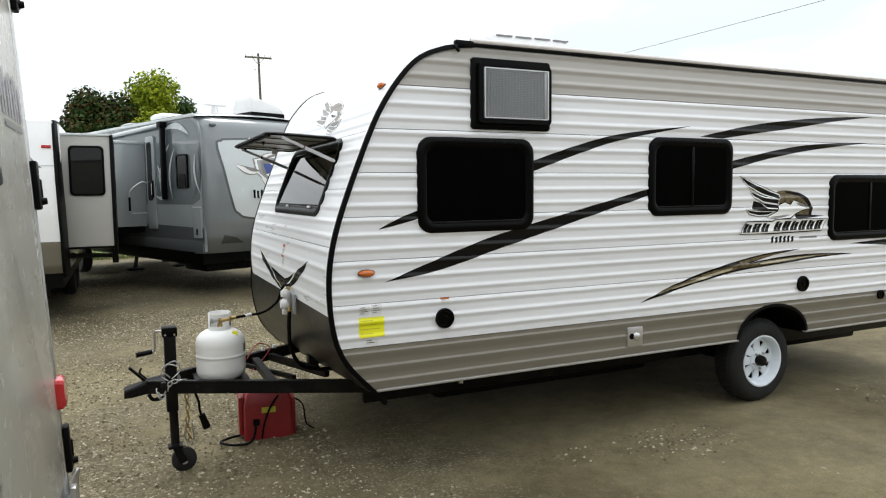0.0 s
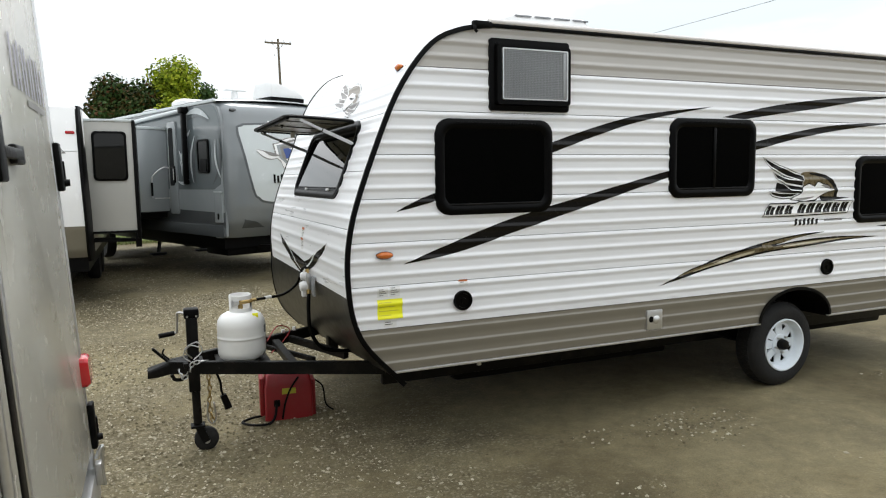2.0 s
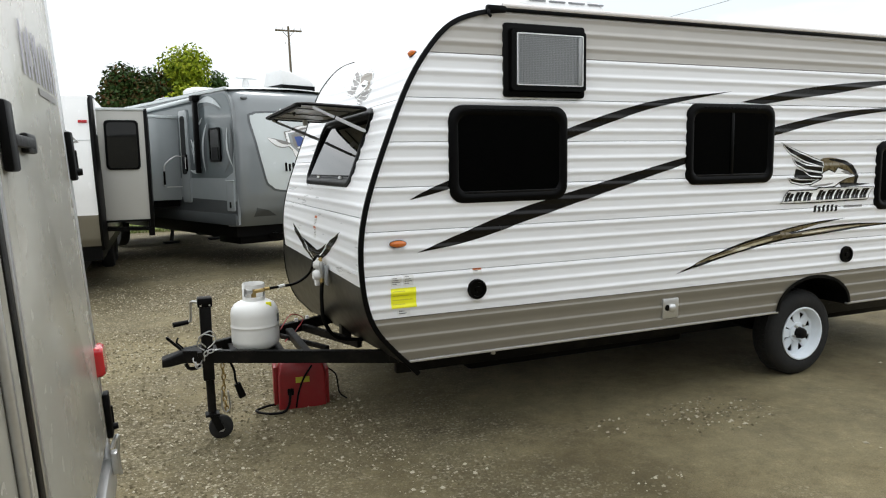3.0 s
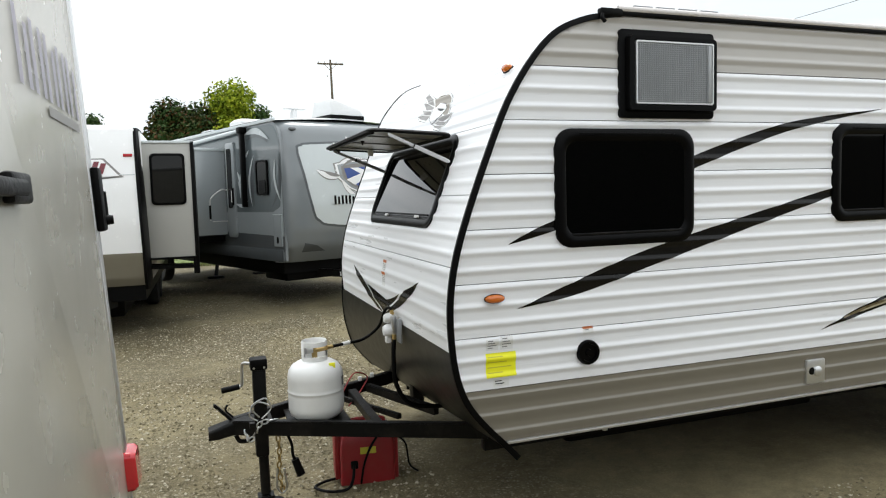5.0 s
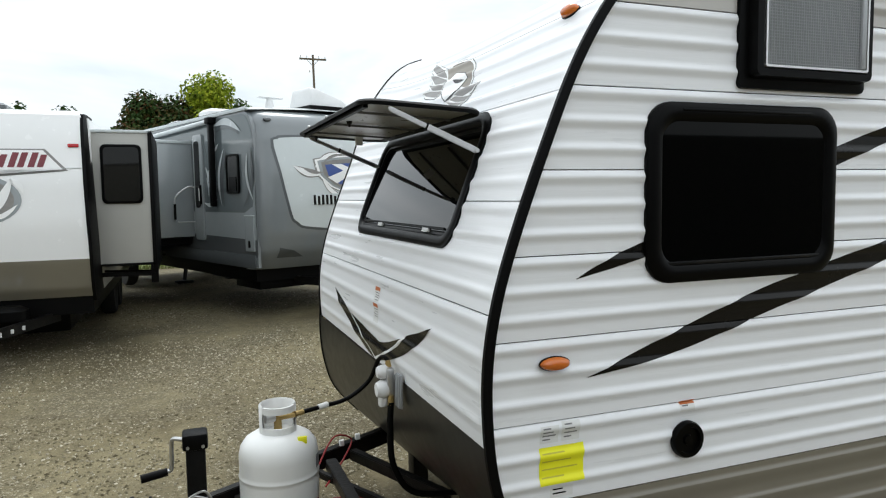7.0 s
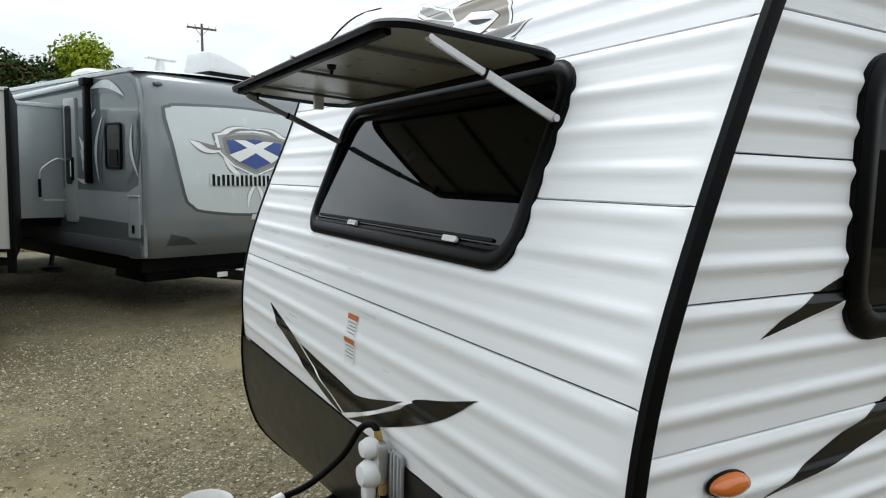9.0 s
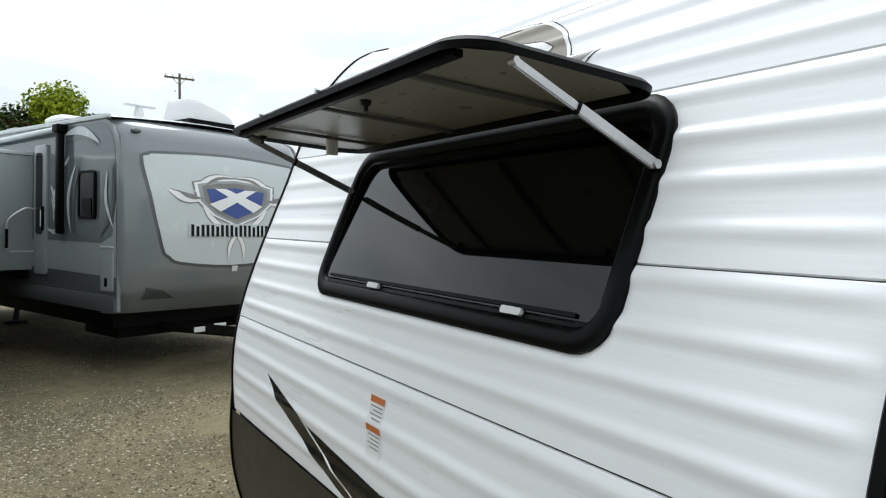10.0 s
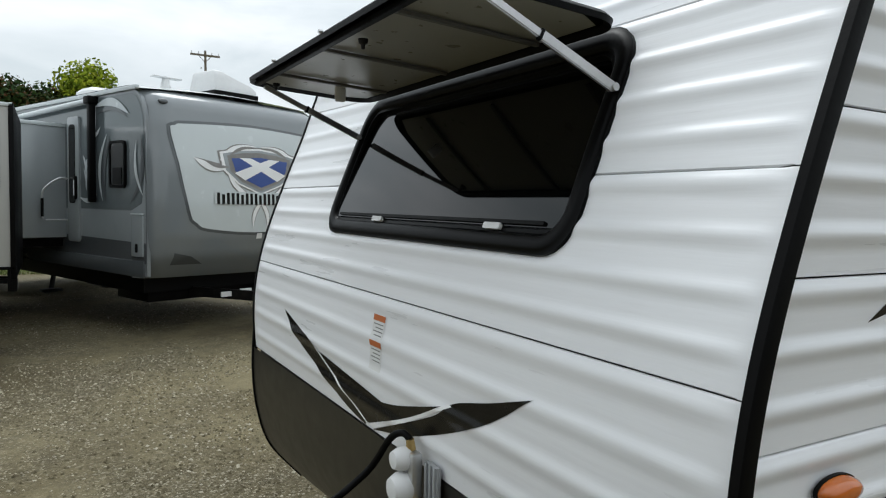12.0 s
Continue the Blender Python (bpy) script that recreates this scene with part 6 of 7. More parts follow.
def build_white():
    for z0, z1, m, lab in ((0.70, 1.13, VBROWN, "taupe lower front panel"), (1.13, 2.72, VWHITE, "smooth white curved front panel")):
        bm = bmesh.new()
        prev = None
        for i in range(17):
            z = z0 + (z1 - z0) * i / 16
            row = [bm.verts.new(v_place(u, z)) for u in (-VW, VW - 0.02 - 0.045 * max(0, (z - 1.2) / 1.5))]
            if prev:
                bm.faces.new((prev[0], prev[1], row[1], row[0]))
            prev = row
        part("front_panel", bm, m, white, lab, smooth=60)
    part("side_wall", box(VW - 0.04, VW, 0.30, 6.0, 0.68, 2.70, 0.004), VWHITE, white)
    part("side_wall", box(-VW, -VW + 0.04, 0.30, 6.0, 0.68, 2.70, 0.004), VWHITE, white)
    part("rear_wall", box(-VW, VW, 5.96, 6.0, 0.68, 2.70), VWHITE, white)
    part("roof", rings([(rrect(-VW, VW - 0.05, 0.22, 6.0, 0.05), 2.69), (rrect(-VW, VW - 0.05, 0.22, 6.0, 0.05), 2.725), (rrect(-VW + 0.05, VW - 0.10, 0.30, 5.95, 0.1), 2.78)], lambda u, v, h: Vector((u, v, h)), None, True), VWHITE, white, "white roof", smooth=40)
    part("underbelly", box(-VW + 0.05, VW - 0.03, 0.15, 5.9, 0.50, 0.70), BLACK, white)
    bm = bmesh.new()
    prev = None
    for i in range(25):
        z = 0.64 + 2.10 * i / 24
        x = VW - 0.02 - 0.045 * max(0, (z - 1.2) / 1.5)
        row = [bm.verts.new((x + dx, vfront_y(z) + dy, z)) for dx, dy in ((-0.012, -0.012), (0.022, -0.012), (0.045, 0.06), (0.055, 0.48))]
        if prev:
            for k in range(3):
                bm.faces.new((prev[k], prev[k + 1], row[k + 1], row[k]))
        prev = row
    part("edge_trim", bm, BLACK, white, "black corner moulding", smooth=50)
    part("seam_line", box(-VW, VW - 0.04, vfront_y(2.13) - 0.006, vfront_y(2.13) + 0.004, 2.126, 2.134), HLIGHT, white)
    part("marker_lamp", box(VW - 0.20, VW - 0.09, vfront_y(2.38) - 0.02, vfront_y(2.38), 2.36, 2.40, 0.008), REDLENS, white, "small red marker lamp")
    lv = [0.8 + 0.1 * i for i in range(20)]
    letters = word_bars(-0.94, 0.74, 2.14, 2.30, 9, 0.05, 0.062)
    out = part("word_mark", drape([[(-1.08, 2.10), (0.20, 2.10), (0.26, 2.04), (0.32, 2.10), (0.94, 2.10), (0.72, 2.34), (-1.05, 2.34)]], lv, v_place, 0.004), DECALGREY, white, "maroon and grey word mark as plain blocks", smooth=60)
    part("word_rim", drape([[(-1.06, 2.115), (0.21, 2.115), (0.26, 2.065), (0.315, 2.115), (0.89, 2.115), (0.70, 2.325), (-1.04, 2.325)]], lv, v_place, 0.008), DECALWHITE, out, smooth=60)
    for b in letters:
        part("letter_block", drape([b], lv, v_place, 0.012), MAROON, out, smooth=60)
    ov = [(0.07 + 0.42 * math.cos(t), 1.79 + 0.27 * math.sin(t)) for t in (2 * math.pi * i / 32 for i in range(32))]
    badge = part("oval_badge", drape([ov], lv, v_place, 0.004), HMID, white, "oval silver badge with a plain V shape", smooth=60)
    part("badge_field", drape([[(0.06 + 0.86 * (u - 0.07), 1.79 + 0.88 * (v - 1.79)) for u, v in ov]], lv, v_place, 0.008), DECALGREY, badge, smooth=60)
    part("badge_v", drape([blade((-0.23, 2.02), (0.09, 1.54), 0.10, -0.05), blade((0.41, 2.04), (0.07, 1.54), 0.10, 0.05), blade((0.37, 2.02), (0.51, 1.86), 0.06, 0.03), blade((0.14, 1.58), (0.45, 1.74), 0.05, -0.04), blade((-0.27, 2.00), (-0.36, 1.74), 0.05, 0.03), blade((-0.34, 1.74), (0.06, 1.54), 0.04, 0.06)], lv, v_place, 0.012), DECALWHITE, badge, smooth=60)
    part("roof_vent", rings([(rrect(-0.28, 0.22, 0.9, 1.5, 0.05), 2.77), (rrect(-0.28, 0.22, 0.9, 1.5, 0.05), 2.90), (rrect(-0.24, 0.18, 0.95, 1.45, 0.06), 2.93)], lambda u, v, h: Vector((u, v, h)), None, True), HDARK, white, "dark grey roof vent cover")
    # slide-out
    s = part("slide_out", box(VW - 0.06, VW + 0.615, 0.42, 2.3, 1.02, 2.555, 0.008), SAGE, white, "grey-beige slide-out room with a window")
    part("slide_trim", box(VW + 0.600, VW + 0.645, 0.405, 2.3, 0.90, 2.585, 0.006), BLACK, s)
    part("slide_head", box(VW - 0.06, VW + 0.64, 0.405, 2.3, 2.555, 2.59, 0.006), HLIGHT, s)
    part("slide_foot", box(VW - 0.06, VW + 0.64, 0.405, 2.3, 0.995, 1.025, 0.006), BLACK, s)
    pl2 = lambda u, v, h: Vector((u, 0.42 - h, v))
    u0, u1, z0, z1 = VW + 0.085, VW + 0.525, 1.73, 2.42
    win = part("window", rings([(rrect(u0, u1, z0, z1, 0.06), 0.0), (rrect(u0, u1, z0, z1, 0.06), 0.02), (rrect(u0 + 0.025, u1 - 0.025, z0 + 0.025, z1 - 0.025, 0.05), 0.024), (rrect(u0 + 0.03, u1 - 0.03, z0 + 0.03, z1 - 0.03, 0.05), 0.010)], pl2), GLOSSBLACK, s, "dark window with rounded frame")
    part("pane", rings([(rrect(u0 + 0.03, u1 - 0.03, z0 + 0.03, z1 - 0.03, 0.05), 0.011)], pl2, None, True), GLASSFRONT, s, "dark reflecting glass")
    part("slide_rail", bar((VW - 0.3, 0.5, 0.90), (VW + 0.61, 0.5, 0.88), 0.05, 0.05), BLACK, s)
    part("slide_rail", bar((VW - 0.3, 1.1, 0.88), (VW + 0.61, 1.1, 0.84), 0.05, 0.05), BLACK, s)
    part("rail_end", box(VW + 0.57, VW + 0.65, 0.44, 0.57, 0.78, 1.02, 0.006), BLACK, s)
    # block added under the white trailer to shut out light, not a known tank
    part("under_floor_blocker", box(-VW + 0.1, VW - 0.35, 0.7, 5.8, 0.22, 0.52, 0.03), BLACK, white, "added black box that blocks light under the floor")
    # tongue
    tx = 0.18
    for dx in (-0.55, 0.55):
        rail = part("tongue_rail", bar((tx + dx, 0.3, 0.47), (tx, -0.95, 0.45), 0.05, 0.11), FRAME, white, "black tongue rail with white print")
        for k in range(3):
            f = 0.45 + 0.13 * k
            q = Vector((tx + dx, 0.3, 0.47)).lerp(Vector((tx, -0.95, 0.45)), f)
            part("print_bar", box(q.x - 0.028, q.x + 0.028, q.y - 0.062, q.y - 0.056, q.z - 0.022, q.z + 0.022), PAPER, rail)
    jk = part("tongue_jack", cyl((tx, -0.7, 0.28), (tx, -0.7, 0.80), 0.038), FRAME, white, "black electric tongue jack")
    part("jack_head", box(tx - 0.07, tx + 0.07, -0.77, -0.63, 0.78, 0.93, 0.02), BLACK, jk)
    part("jack_lamp", cyl((tx + 0.03, -0.775, 0.93), (tx + 0.03, -0.765, 0.97), 0.02), ALU, jk)
    part("jack_label", box(tx - 0.045, tx + 0.045, -0.790, -0.772, 0.70, 0.82, 0.004), PAPER, jk)
    part("jack_flange", box(tx - 0.10, tx + 0.10, -0.80, -0.60, 0.50, 0.525, 0.004), ALU, jk)
    part("jack_leg", cyl((tx, -0.7, 0.0), (tx, -0.7, 0.30), 0.028), ALU, jk)
    part("jack_foot", box(tx - 0.07, tx + 0.07, -0.77, -0.63, 0.0, 0.02, 0.004), ALU, jk)
    part("coupler", box(tx - 0.07, tx + 0.07, -1.12, -0.86, 0.40, 0.54, 0.02), FRAME, white, "black ball coupler")
    for q in (-1, 1):
        chain("safety_chain", [(tx + q * 0.10, -0.98, 0.44), (tx + q * 0.17, -1.02, 0.34), (tx + q * 0.15, -1.04, 0.25), (tx + q * 0.08, -1.04, 0.30), (tx + q * 0.05, -1.02, 0.42)], white, STEEL, "zinc safety chain", 0.008, 0.034)
    part("breakaway_cable", tube([(tx - 0.30, -0.30, 0.56), (tx - 0.34, -0.45, 0.72), (tx - 0.20, -0.60, 0.70), (tx - 0.10, -0.72, 0.60)], 0.008), STEEL, white, "coiled grey breakaway cable")
    part("gas_cover", rings([(rrect(-0.14, 0.50, -0.25, 0.05, 0.08), 0.52), (rrect(-0.14, 0.50, -0.25, 0.05, 0.08), 0.62), (rrect(-0.08, 0.44, -0.2, 0.0, 0.08), 0.66)], lambda u, v, h: Vector((u, v, h)), None, True), BLACK, white, "dark battery cover")
    for y in (3.4, 4.2):
        for x in (VW - 0.28, -VW + 0.08):
            t = part("wheel", lathe([(0.20, 0.01), (0.32, 0.0), (0.35, 0.04), (0.35, 0.16), (0.32, 0.20), (0.20, 0.19)], (x, y, 0.345), 32, "x"), RUBBER, white, "black trailer wheel")
            part("rim", lathe([(0.20, 0.02), (0.17, 0.05), (0.05, 0.04), (0.001, 0.03)], (x, y, 0.345), 24, "x"), FRAME, t)


build_white()

# ---- the enclosed cargo trailer close to the path ----
cg = ground_z(-1.5, 2.1)
cargo = thing("cargo_trailer", (-0.146, 0.124, cg), "silver-beige enclosed cargo trailer with a smooth glossy door", "cargo trailer", local=True)
cargo.matrix_world = pose(-0.146, 0.124, cg, 0, -3.0, 0)
CE = 2.782
c_place = lambda u, v, h=0.0: Vector((h, u, v))
part("body", box(-3.2, -0.030, 0.59, CE - 0.004, 0.62, 2.59, 0.01), CARGO, cargo, "trailer body skin")
part("rear_door", rings([(rrect(1.526, CE - 0.046, 0.69, 2.55, 0.010), -0.026), (rrect(1.526, CE - 0.046, 0.69, 2.55, 0.010), -0.004), (rrect(1.531, CE - 0.051, 0.695, 2.545, 0.010), 0.0)], c_place, None, True), CARGO, cargo, "smooth glossy door panel")
part("rear_door", rings([(rrect(0.624, 1.458, 0.69, 2.55, 0.010), -0.026), (rrect(0.624, 1.458, 0.69, 2.55, 0.010), 0.0)], c_place, None, True), CARGO, cargo)
part("door_post", box(-0.025, 0.003, 1.467, 1.517, 0.65, 2.58, 0.004), FRAME, cargo)
part("door_post_trim", box(-0.017, 0.007, 1.513, 1.543, 0.65, 2.56, 0.004), ALU, cargo, "bright metal door edge")
part("corner_post", box(-0.029, 0.005, CE - 0.042, CE + 0.005, 0.52, 2.60, 0.007), ALU, cargo, "bright aluminium corner post")
part("door_seal", box(-0.025, 0.002, CE + 0.003, CE + 0.015, 0.57, 2.60, 0.004), BLACK, cargo, "black rubber door seal")
for z in (1.779, 2.48, 0.79):
    hg = part("door_hinge", box(0.003, 0.025, CE - 0.046, CE + 0.018, z - 0.093, z + 0.084, 0.007), BLACK, cargo, "black strap hinge with grease cap")
    part("hinge_pin", cyl((0.017, CE + 0.018, z - 0.076), (0.017, CE + 0.018, z + 0.017), 0.013, None, 12), BLACK, hg)
    part("hinge_cap", cyl((0.022, CE + 0.008, z - 0.063), (0.042, CE + 0.010, z - 0.063), 0.015, 0.012, 12), BLACK, hg)
lk = part("door_lock_bar", cyl((0.010, 1.307, 0.86), (0.010, 1.307, 2.46), 0.010, None, 12), STEEL, cargo, "vertical lock rod")
part("lock_hasp", box(0.002, 0.024, 1.602, 1.678, 1.72, 1.872, 0.007), BLACK, lk)
part("lock_handle", box(0.008, 0.025, 1.661, 1.922, 1.775, 1.804, 0.007), FRAME, lk)
part("lock_keeper", box(0.002, 0.022, 1.838, 1.956, 1.764, 1.814, 0.007), FRAME, lk)
tl = part("tail_lamp", rings([(rrect(CE - 0.058, CE + 0.052, 0.944, 1.058, 0.017), -0.017), (rrect(CE - 0.058, CE + 0.052, 0.944, 1.058, 0.017), 0.017), (rrect(CE - 0.050, CE + 0.044, 0.953, 1.050, 0.017), 0.029)], c_place, None, True), REDLENS, cargo, "red plastic tail lamp")
part("bumper", box(-0.05, 0.010, 0.624, CE + 0.025, 0.49, 0.62, 0.007), ALU, cargo, "bright bent metal bumper edge")
part("bumper_hook", tube([(0.010, CE - 0.017, 0.65), (0.034, CE, 0.69), (0.025, CE + 0.017, 0.607), (0.025, CE + 0.025, 0.523)], 0.008), STEEL, cargo)
part("bumper_step", box(0.010, 0.034, CE - 0.10, CE - 0.05, 0.573, 0.658, 0.005), STEEL, cargo)
for b in word_bars(2.065, 2.70, 1.981, 2.125, 5, 0.0, 0.028):
    part("letter_bar", drape([b], [], c_place, 0.003), PURPLE, cargo, "plain grey-violet bar of a faded word", smooth=0)
part("word_line", drape([[(2.293, 1.948), (2.664, 1.948), (2.664, 1.969), (2.293, 1.969)]], [], c_place, 0.003), DECALGREY, cargo, smooth=0)
part("roof_edge", box(-3.2, 0.008, 0.573, CE + 0.008, 2.58, 2.63, 0.008), ALU, cargo)
for x in (-1.45, -2.15):
    for y in (0.62, CE - 0.20):
        t = part("wheel", lathe([(0.18, 0.01), (0.30, 0.0), (0.33, 0.04), (0.33, 0.16), (0.30, 0.20), (0.18, 0.19)], (x, y, 0.33 + 0.052 * x), 28, "y"), RUBBER, cargo, "black trailer wheel")
        part("rim", cyl((x, y + 0.02, 0.33 + 0.052 * x), (x, y + 0.18, 0.33 + 0.052 * x), 0.18), RIM, t)

# ---- an added unseen wall behind the path: blocks low light, darkens window reflections ----
BLOCKER = mat("dark_brown_light_blocker", (0.055, 0.048, 0.040), 0.7, vary=0.25, scale=3, stretch=(3, 1, 0.3), bump=0.2, bump_scale=12)
lone("light_blocking_wall", box(-22, 26, -6.9, -6.6, -0.4, 2.8, 0.02), BLOCKER, "plain dark brown wall added unseen to block low light", "wall", kind="structure")

# ---- trees, pole, wire, grass, stones ----


def leaf_material(name, a, b, c):
    m = bpy.data.materials.new(name)
    m.use_nodes = True
    n, l = m.node_tree.nodes, m.node_tree.links
    p = n["Principled BSDF"]
    geo = n.new("ShaderNodeNewGeometry")
    r = n.new("ShaderNodeValToRGB")
    r.color_ramp.elements.new(0.5)
    for e, (pos, col) in zip(r.color_ramp.elements, ((0.0, a), (0.55, b), (1.0, c))):
        e.position, e.color = pos, (*col, 1)
    l.new(geo.outputs["Random Per Island"], r.inputs["Fac"])
    l.new(r.outputs["Color"], p.inputs["Base Color"])
    p.inputs["Roughness"].default_value = 0.6
    p.inputs["Specular IOR Level"].default_value = 0.08
    return m


LEAF_DARK = leaf_material("dark_red_green_leaves", (0.02, 0.042, 0.012), (0.036, 0.066, 0.016), (0.085, 0.038, 0.016))
LEAF_BRIGHT = leaf_material("yellow_green_leaves", (0.10, 0.145, 0.012), (0.24, 0.30, 0.022), (0.38, 0.40, 0.035))
LEAF_MID = leaf_material("mid_green_leaves", (0.02, 0.045, 0.012), (0.04, 0.075, 0.02), (0.07, 0.10, 0.03))


def tree(x, y, height, spread, base, leaf, seed, label, count=5200, size=0.22, narrow=1.0):
    rnd = random.Random(seed)
    gz = ground_z(x, y)
    t = thing("tree", (x, y, gz), label, "tree", "trees behind the yard", local=True)
    bm = bmesh.new()
    trunk = [(0, 0, -0.1), (0.05, 0.03, height * 0.25), (-0.04, 0.05, height * 0.5), (0.03, 0, height * 0.78)]
    pts = spline(trunk, 6)
    for i, (a, b) in enumerate(zip(pts, pts[1:])):
        r0, r1 = 0.17 * (1 - i / len(pts)) + 0.03, 0.17 * (1 - (i + 1) / len(pts)) + 0.03
        cyl(a, b, r0, r1, 10, bm, False)
    part("trunk", bm, BARK, t, smooth=60)
    blobs = []
    bm = bmesh.new()
    for i in range(34):
        f = rnd.uniform(0, 1)
        z = base + (height - base) * f
        env = spread * (math.sin(math.pi * min(0.12 + 0.80 * f, 1)) ** 0.7) * narrow
        a = rnd.uniform(0, 2 * math.pi)
        d = env * rnd.uniform(0.2, 0.95)
        c = Vector((d * math.cos(a), d * math.sin(a), z))
        blobs.append((c, rnd.uniform(0.65, 1.0) * spread * 0.62))
        s = pts[min(int(len(pts) * max(z - 1.0, 0.4) / (height * 0.8)), len(pts) - 2)]
        cyl(s, c, 0.05, 0.012, 6, bm, False)
    part("limbs", bm, BARK, t, smooth=60)
    verts, faces = [], []
    for i in range(count):
        c, r = blobs[rnd.randrange(len(blobs))]
        d = Vector((rnd.gauss(0, 1), rnd.gauss(0, 1), rnd.gauss(0, 1))).normalized()
        p = c + d * r * rnd.uniform(0.25, 1.05) * Vector((1, 1, 0.8)).length / 1.62
        n = (d + Vector((rnd.gauss(0, 0.6), rnd.gauss(0, 0.6), rnd.gauss(0, 0.6) + 0.3))).normalized()
        u = n.orthogonal().normalized()
        u.rotate(Matrix.Rotation(rnd.uniform(0, 6.28), 3, n))
        v = n.cross(u)
        s = size * rnd.uniform(0.5, 1.15)
        k = len(verts)
        verts += [p - u * s * 0.5, p + v * s * 0.32 - n * s * 0.08, p + u * s * 0.5, p - v * s * 0.32 - n * s * 0.08]
        faces.append((k, k + 1, k + 2, k + 3))
    me = bpy.data.meshes.new("crown")
    me.from_pydata(verts, [], faces)
    me.materials.append(leaf)
    cr = new("crown", me)
    cr.parent = t
    return t


tree(-0.9, 45.0, 7.1, 2.2, 2.2, LEAF_DARK, 3, "dark green and reddish leafy tree", 32000, 0.30)
tree(2.15, 45.0, 8.0, 2.4, 2.4, LEAF_BRIGHT, 8, "bright yellow-green leafy tree", 34000, 0.30)
tree(3.9, 49.0, 7.4, 1.6, 2.6, LEAF_MID, 12, "mid green leafy tree", 9000, 0.32)
tree(-3.6, 50.0, 5.8, 1.6, 2.0, LEAF_MID, 21, "low mid green leafy tree", 8000, 0.32)
tree(-13.6, 60.0, 10.4, 1.5, 2.0, LEAF_MID, 31, "slender green tree behind the white trailer", 5000, 0.32, 0.7)
tree(-10.6, 60.0, 8.6, 1.2, 2.0, LEAF_MID, 41, "slender green tree behind the white trailer", 3500, 0.32, 0.8)
tree(-7.9, 62.0, 8.4, 1.3, 2.0, LEAF_MID, 51, "slender green tree behind the white trailer", 3500, 0.32, 0.8)

pg = ground_z(11.0, 60.0)
pole = thing("utility_pole", (11.0, 60.0, pg), "weathered wooden utility pole with one crossarm", "utility pole", local=True)
part("shaft", cyl((0.25, 0, -0.1), (0, 0, 13.50), 0.14, 0.09, 14), WOODPOLE, pole)
part("crossarm", box(-1.12, 1.12, -0.07, 0.07, 13.07, 13.21, 0.01), WOODPOLE, pole)
for x in (-1.02, -0.5, 0.5, 1.02):
    part("insulator", cyl((x, 0, 13.20), (x, 0, 13.40), 0.055, 0.04, 10), STEEL, pole)
part("transformer_arm", cyl((-0.3, 0, 12.05), (-0.3, 0, 12.20), 0.05), STEEL, pole)
part("brace", bar((-0.45, 0.08, 13.07), (0.0, 0.08, 12.60), 0.03, 0.04), WOODPOLE, pole)
part("brace", bar((0.45, 0.08, 13.07), (0.0, 0.08, 12.60), 0.03, 0.04), WOODPOLE, pole)
for at in ((37.6, 95.0), (42.4, -25.0)):
    copy_thing(pole, pose(at[0], at[1], ground_z(*at), 0, 0, 0))
lone("overhead_cable", tube([(37.6, 95, 13.6), (38.6, 65, 13.3), (39.7, 38, 13.2), (41.2, 5, 13.3), (42.4, -25, 13.6)], 0.015, 8), FRAME, "thin dark overhead power cable", "cable")

GRASS = mat("rough_yard_grass", (0.16, 0.20, 0.065), 0.9, vary=0.35, scale=2.0, bump=0.6, bump_scale=8)
bm = bmesh.new()
gx = [-60 + 4 * i for i in range(31)]
gy = [20.5, 23, 27, 32, 40, 55, 90, 160, 320]
gr = [[bm.verts.new((x, y + (0.5 * noise.noise(Vector((x * 0.4, 0, 0))) if y == 20.5 else 0), -0.02 if y > 21 else -0.20)) for y in gy] for x in gx]
for a, b in zip(gr, gr[1:]):
    for j in range(len(gy) - 1):
        bm.faces.new((a[j], b[j], b[j + 1], a[j + 1]))
lone("grass_verge", bm, GRASS, "rough yellow-green grass beyond the gravel", "grass", kind="structure", smooth=80)
rnd = random.Random(5)
verts, faces = [], []
for i in range(16000):
    x, y = rnd.uniform(-6, 8), 20.3 + rnd.random() ** 1.6 * 9
    h = rnd.uniform(0.04, 0.13)
    a = rnd.uniform(0, 6.28)
    dx, dy = 0.012 * math.cos(a), 0.012 * math.sin(a)
    z = -0.05 if y > 21.5 else -0.14
    k = len(verts)
    verts += [(x - dx, y - dy, z), (x + dx, y + dy, z), (x + dy * 3, y + dx * 3, z + h)]
    faces.append((k, k + 1, k + 2))
me = bpy.data.meshes.new("grass_blades")
me.from_pydata(verts, [], faces)
me.materials.append(leaf_material("grass_blade_green", (0.08, 0.11, 0.03), (0.16, 0.20, 0.06), (0.25, 0.25, 0.10)))
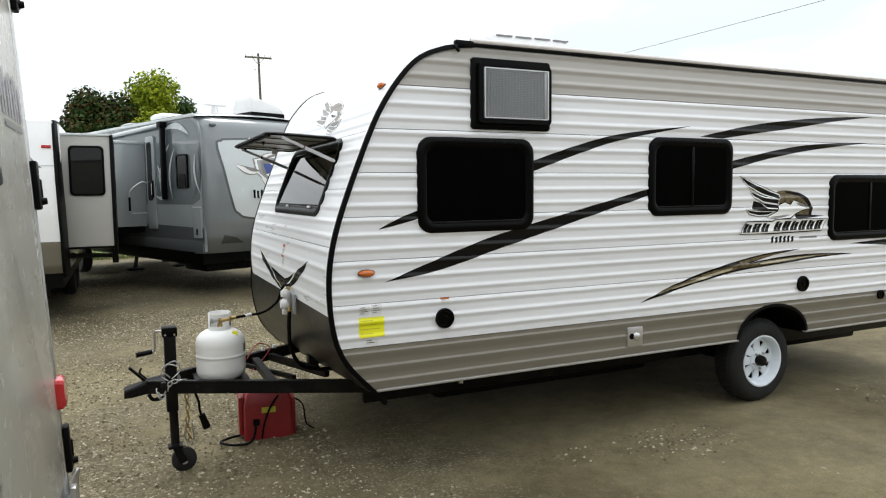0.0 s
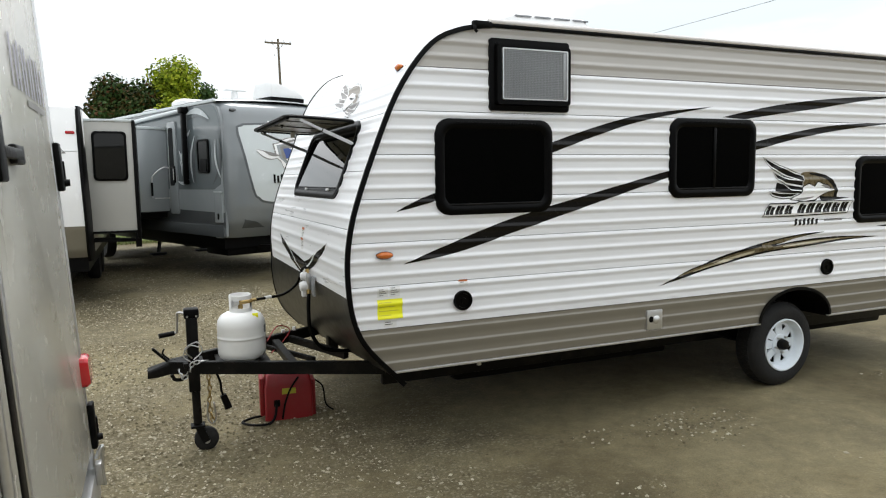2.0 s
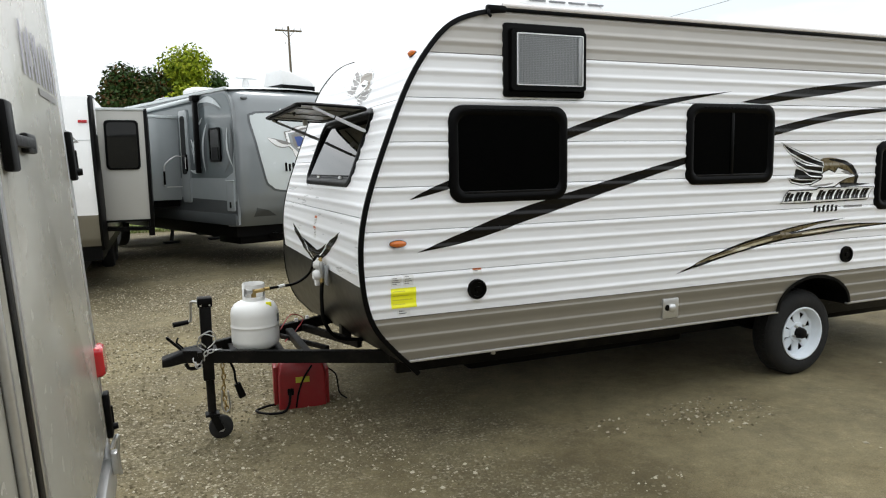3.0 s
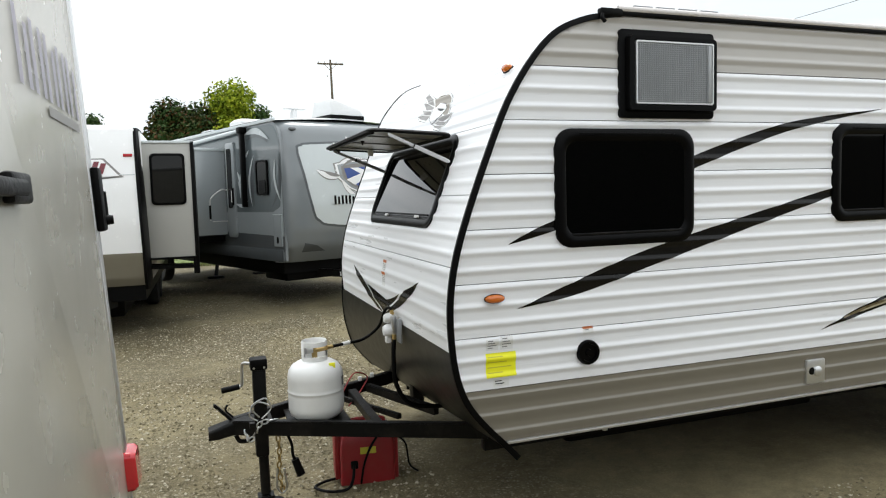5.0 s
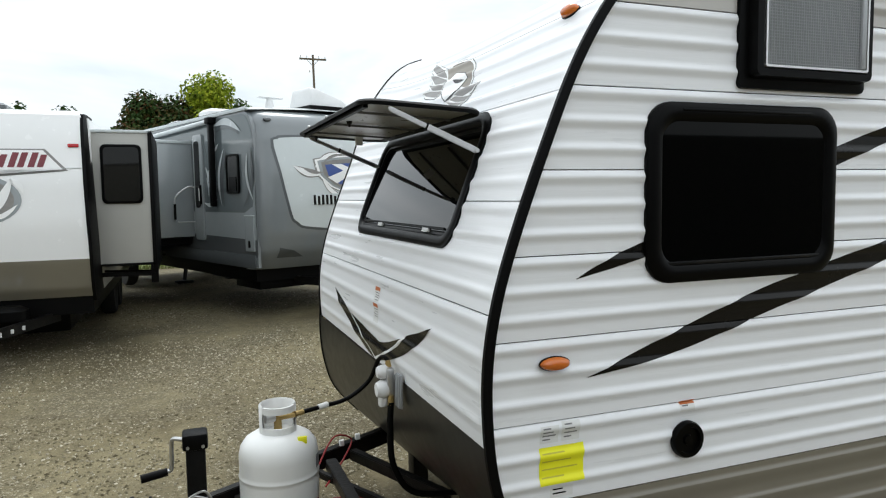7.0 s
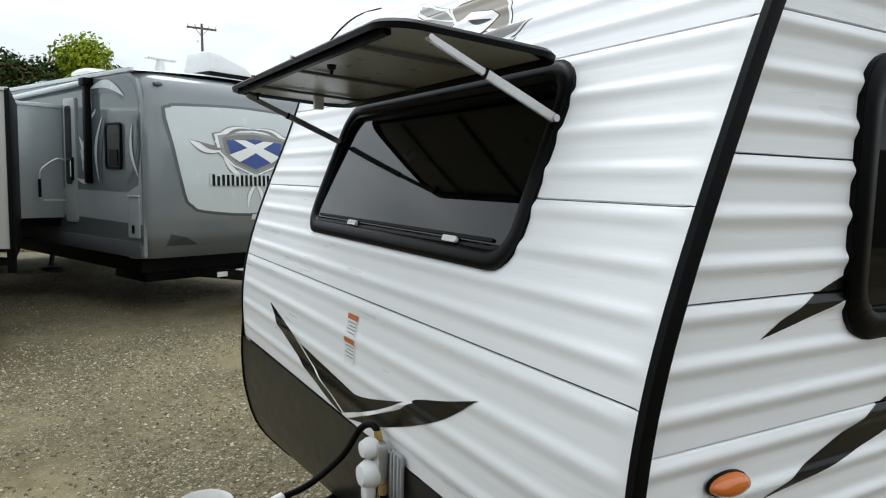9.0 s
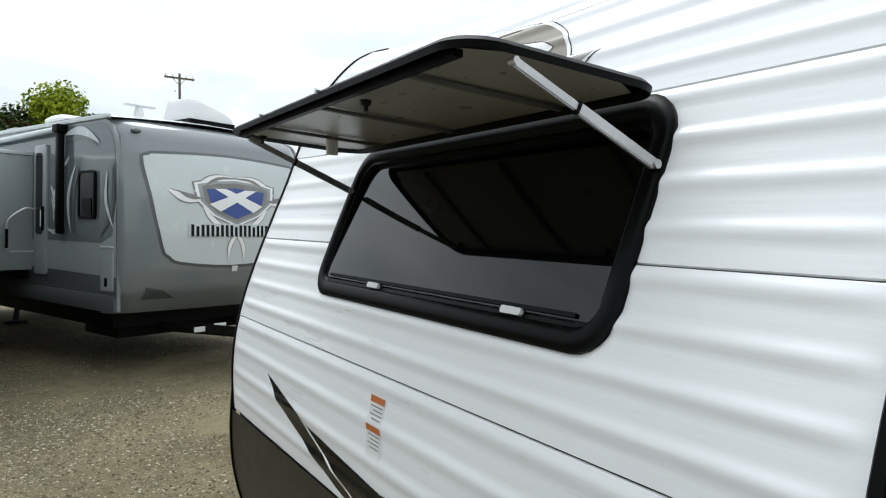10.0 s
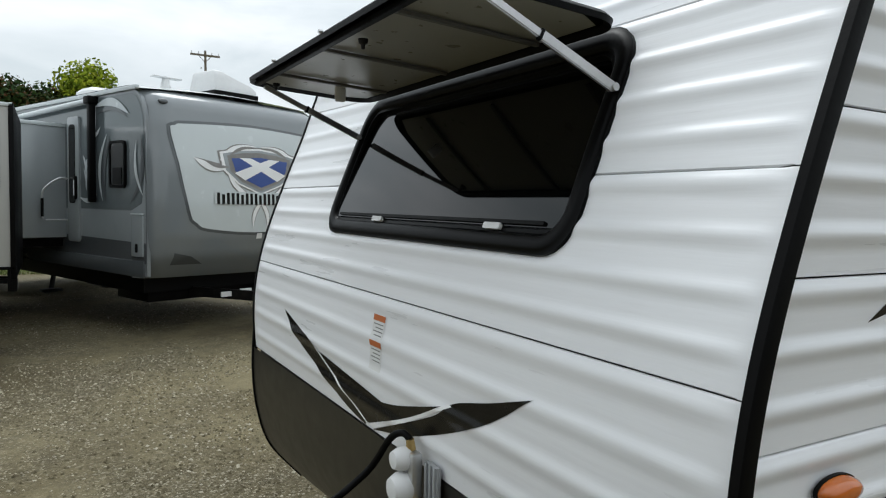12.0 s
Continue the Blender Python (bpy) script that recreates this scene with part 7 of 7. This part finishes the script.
tagged(new("grass_blades", me), "rough grass blades at the edge of the yard", "grass", kind="stuff")


def stone_material():
    m = leaf_material("loose_gravel_stone", (0.105, 0.088, 0.053), (0.175, 0.15, 0.095), (0.52, 0.475, 0.37))
    m.node_tree.nodes["Principled BSDF"].inputs["Roughness"].default_value = 0.8
    return m


def build_stones():
    """Loose stones in drifts over the yard, smaller and denser near the path."""
    rnd = random.Random(11)
    iv = [Vector(v) for v in ((1, 0, 0), (-1, 0, 0), (0, 1, 0), (0, -1, 0), (0, 0, 1), (0, 0, -1))]
    tri = ((0, 2, 4), (2, 1, 4), (1, 3, 4), (3, 0, 4), (2, 0, 5), (1, 2, 5), (3, 1, 5), (0, 3, 5))
    verts, faces = [], []
    made = 0
    while made < 110000:
        x, y = rnd.uniform(-2.8, 5.6), rnd.uniform(1.2, 11.0) if rnd.random() < 0.85 else rnd.uniform(11, 17)
        bare = rnd.uniform(-0.6, 0.1) if x < 1.6 and y > 3.6 else rnd.uniform(-0.10, 0.42)
        if noise.noise(Vector((x * 0.55, y * 0.55, 0))) + 0.6 * noise.noise(Vector((x * 2.0, y * 2.0, 5))) < bare:
            continue
        if x > 1.3 and 3.55 < y < 6.0:
            continue
        r = 0.003 + 0.011 * rnd.random() ** 4
        s = Vector((r * rnd.uniform(0.8, 1.6), r * rnd.uniform(0.8, 1.3), r * rnd.uniform(0.5, 0.9)))
        a = rnd.uniform(0, 6.28)
        ca, sa = math.cos(a), math.sin(a)
        z = ground_z(x, y) + s.z * 0.3
        k = len(verts)
        for v in iv:
            j = rnd.uniform(0.75, 1.2)
            px, py = v.x * s.x * j, v.y * s.y * j
            verts.append((x + px * ca - py * sa, y + px * sa + py * ca, z + v.z * s.z * j))
        faces += [(k + p, k + q, k + w) for p, q, w in tri]
        made += 1
    me = bpy.data.meshes.new("gravel_stones")
    me.from_pydata(verts, [], faces)
    me.materials.append(stone_material())
    tagged(new("gravel_stones", me), "loose pale and brown gravel stones", "gravel", kind="stuff")


build_stones()
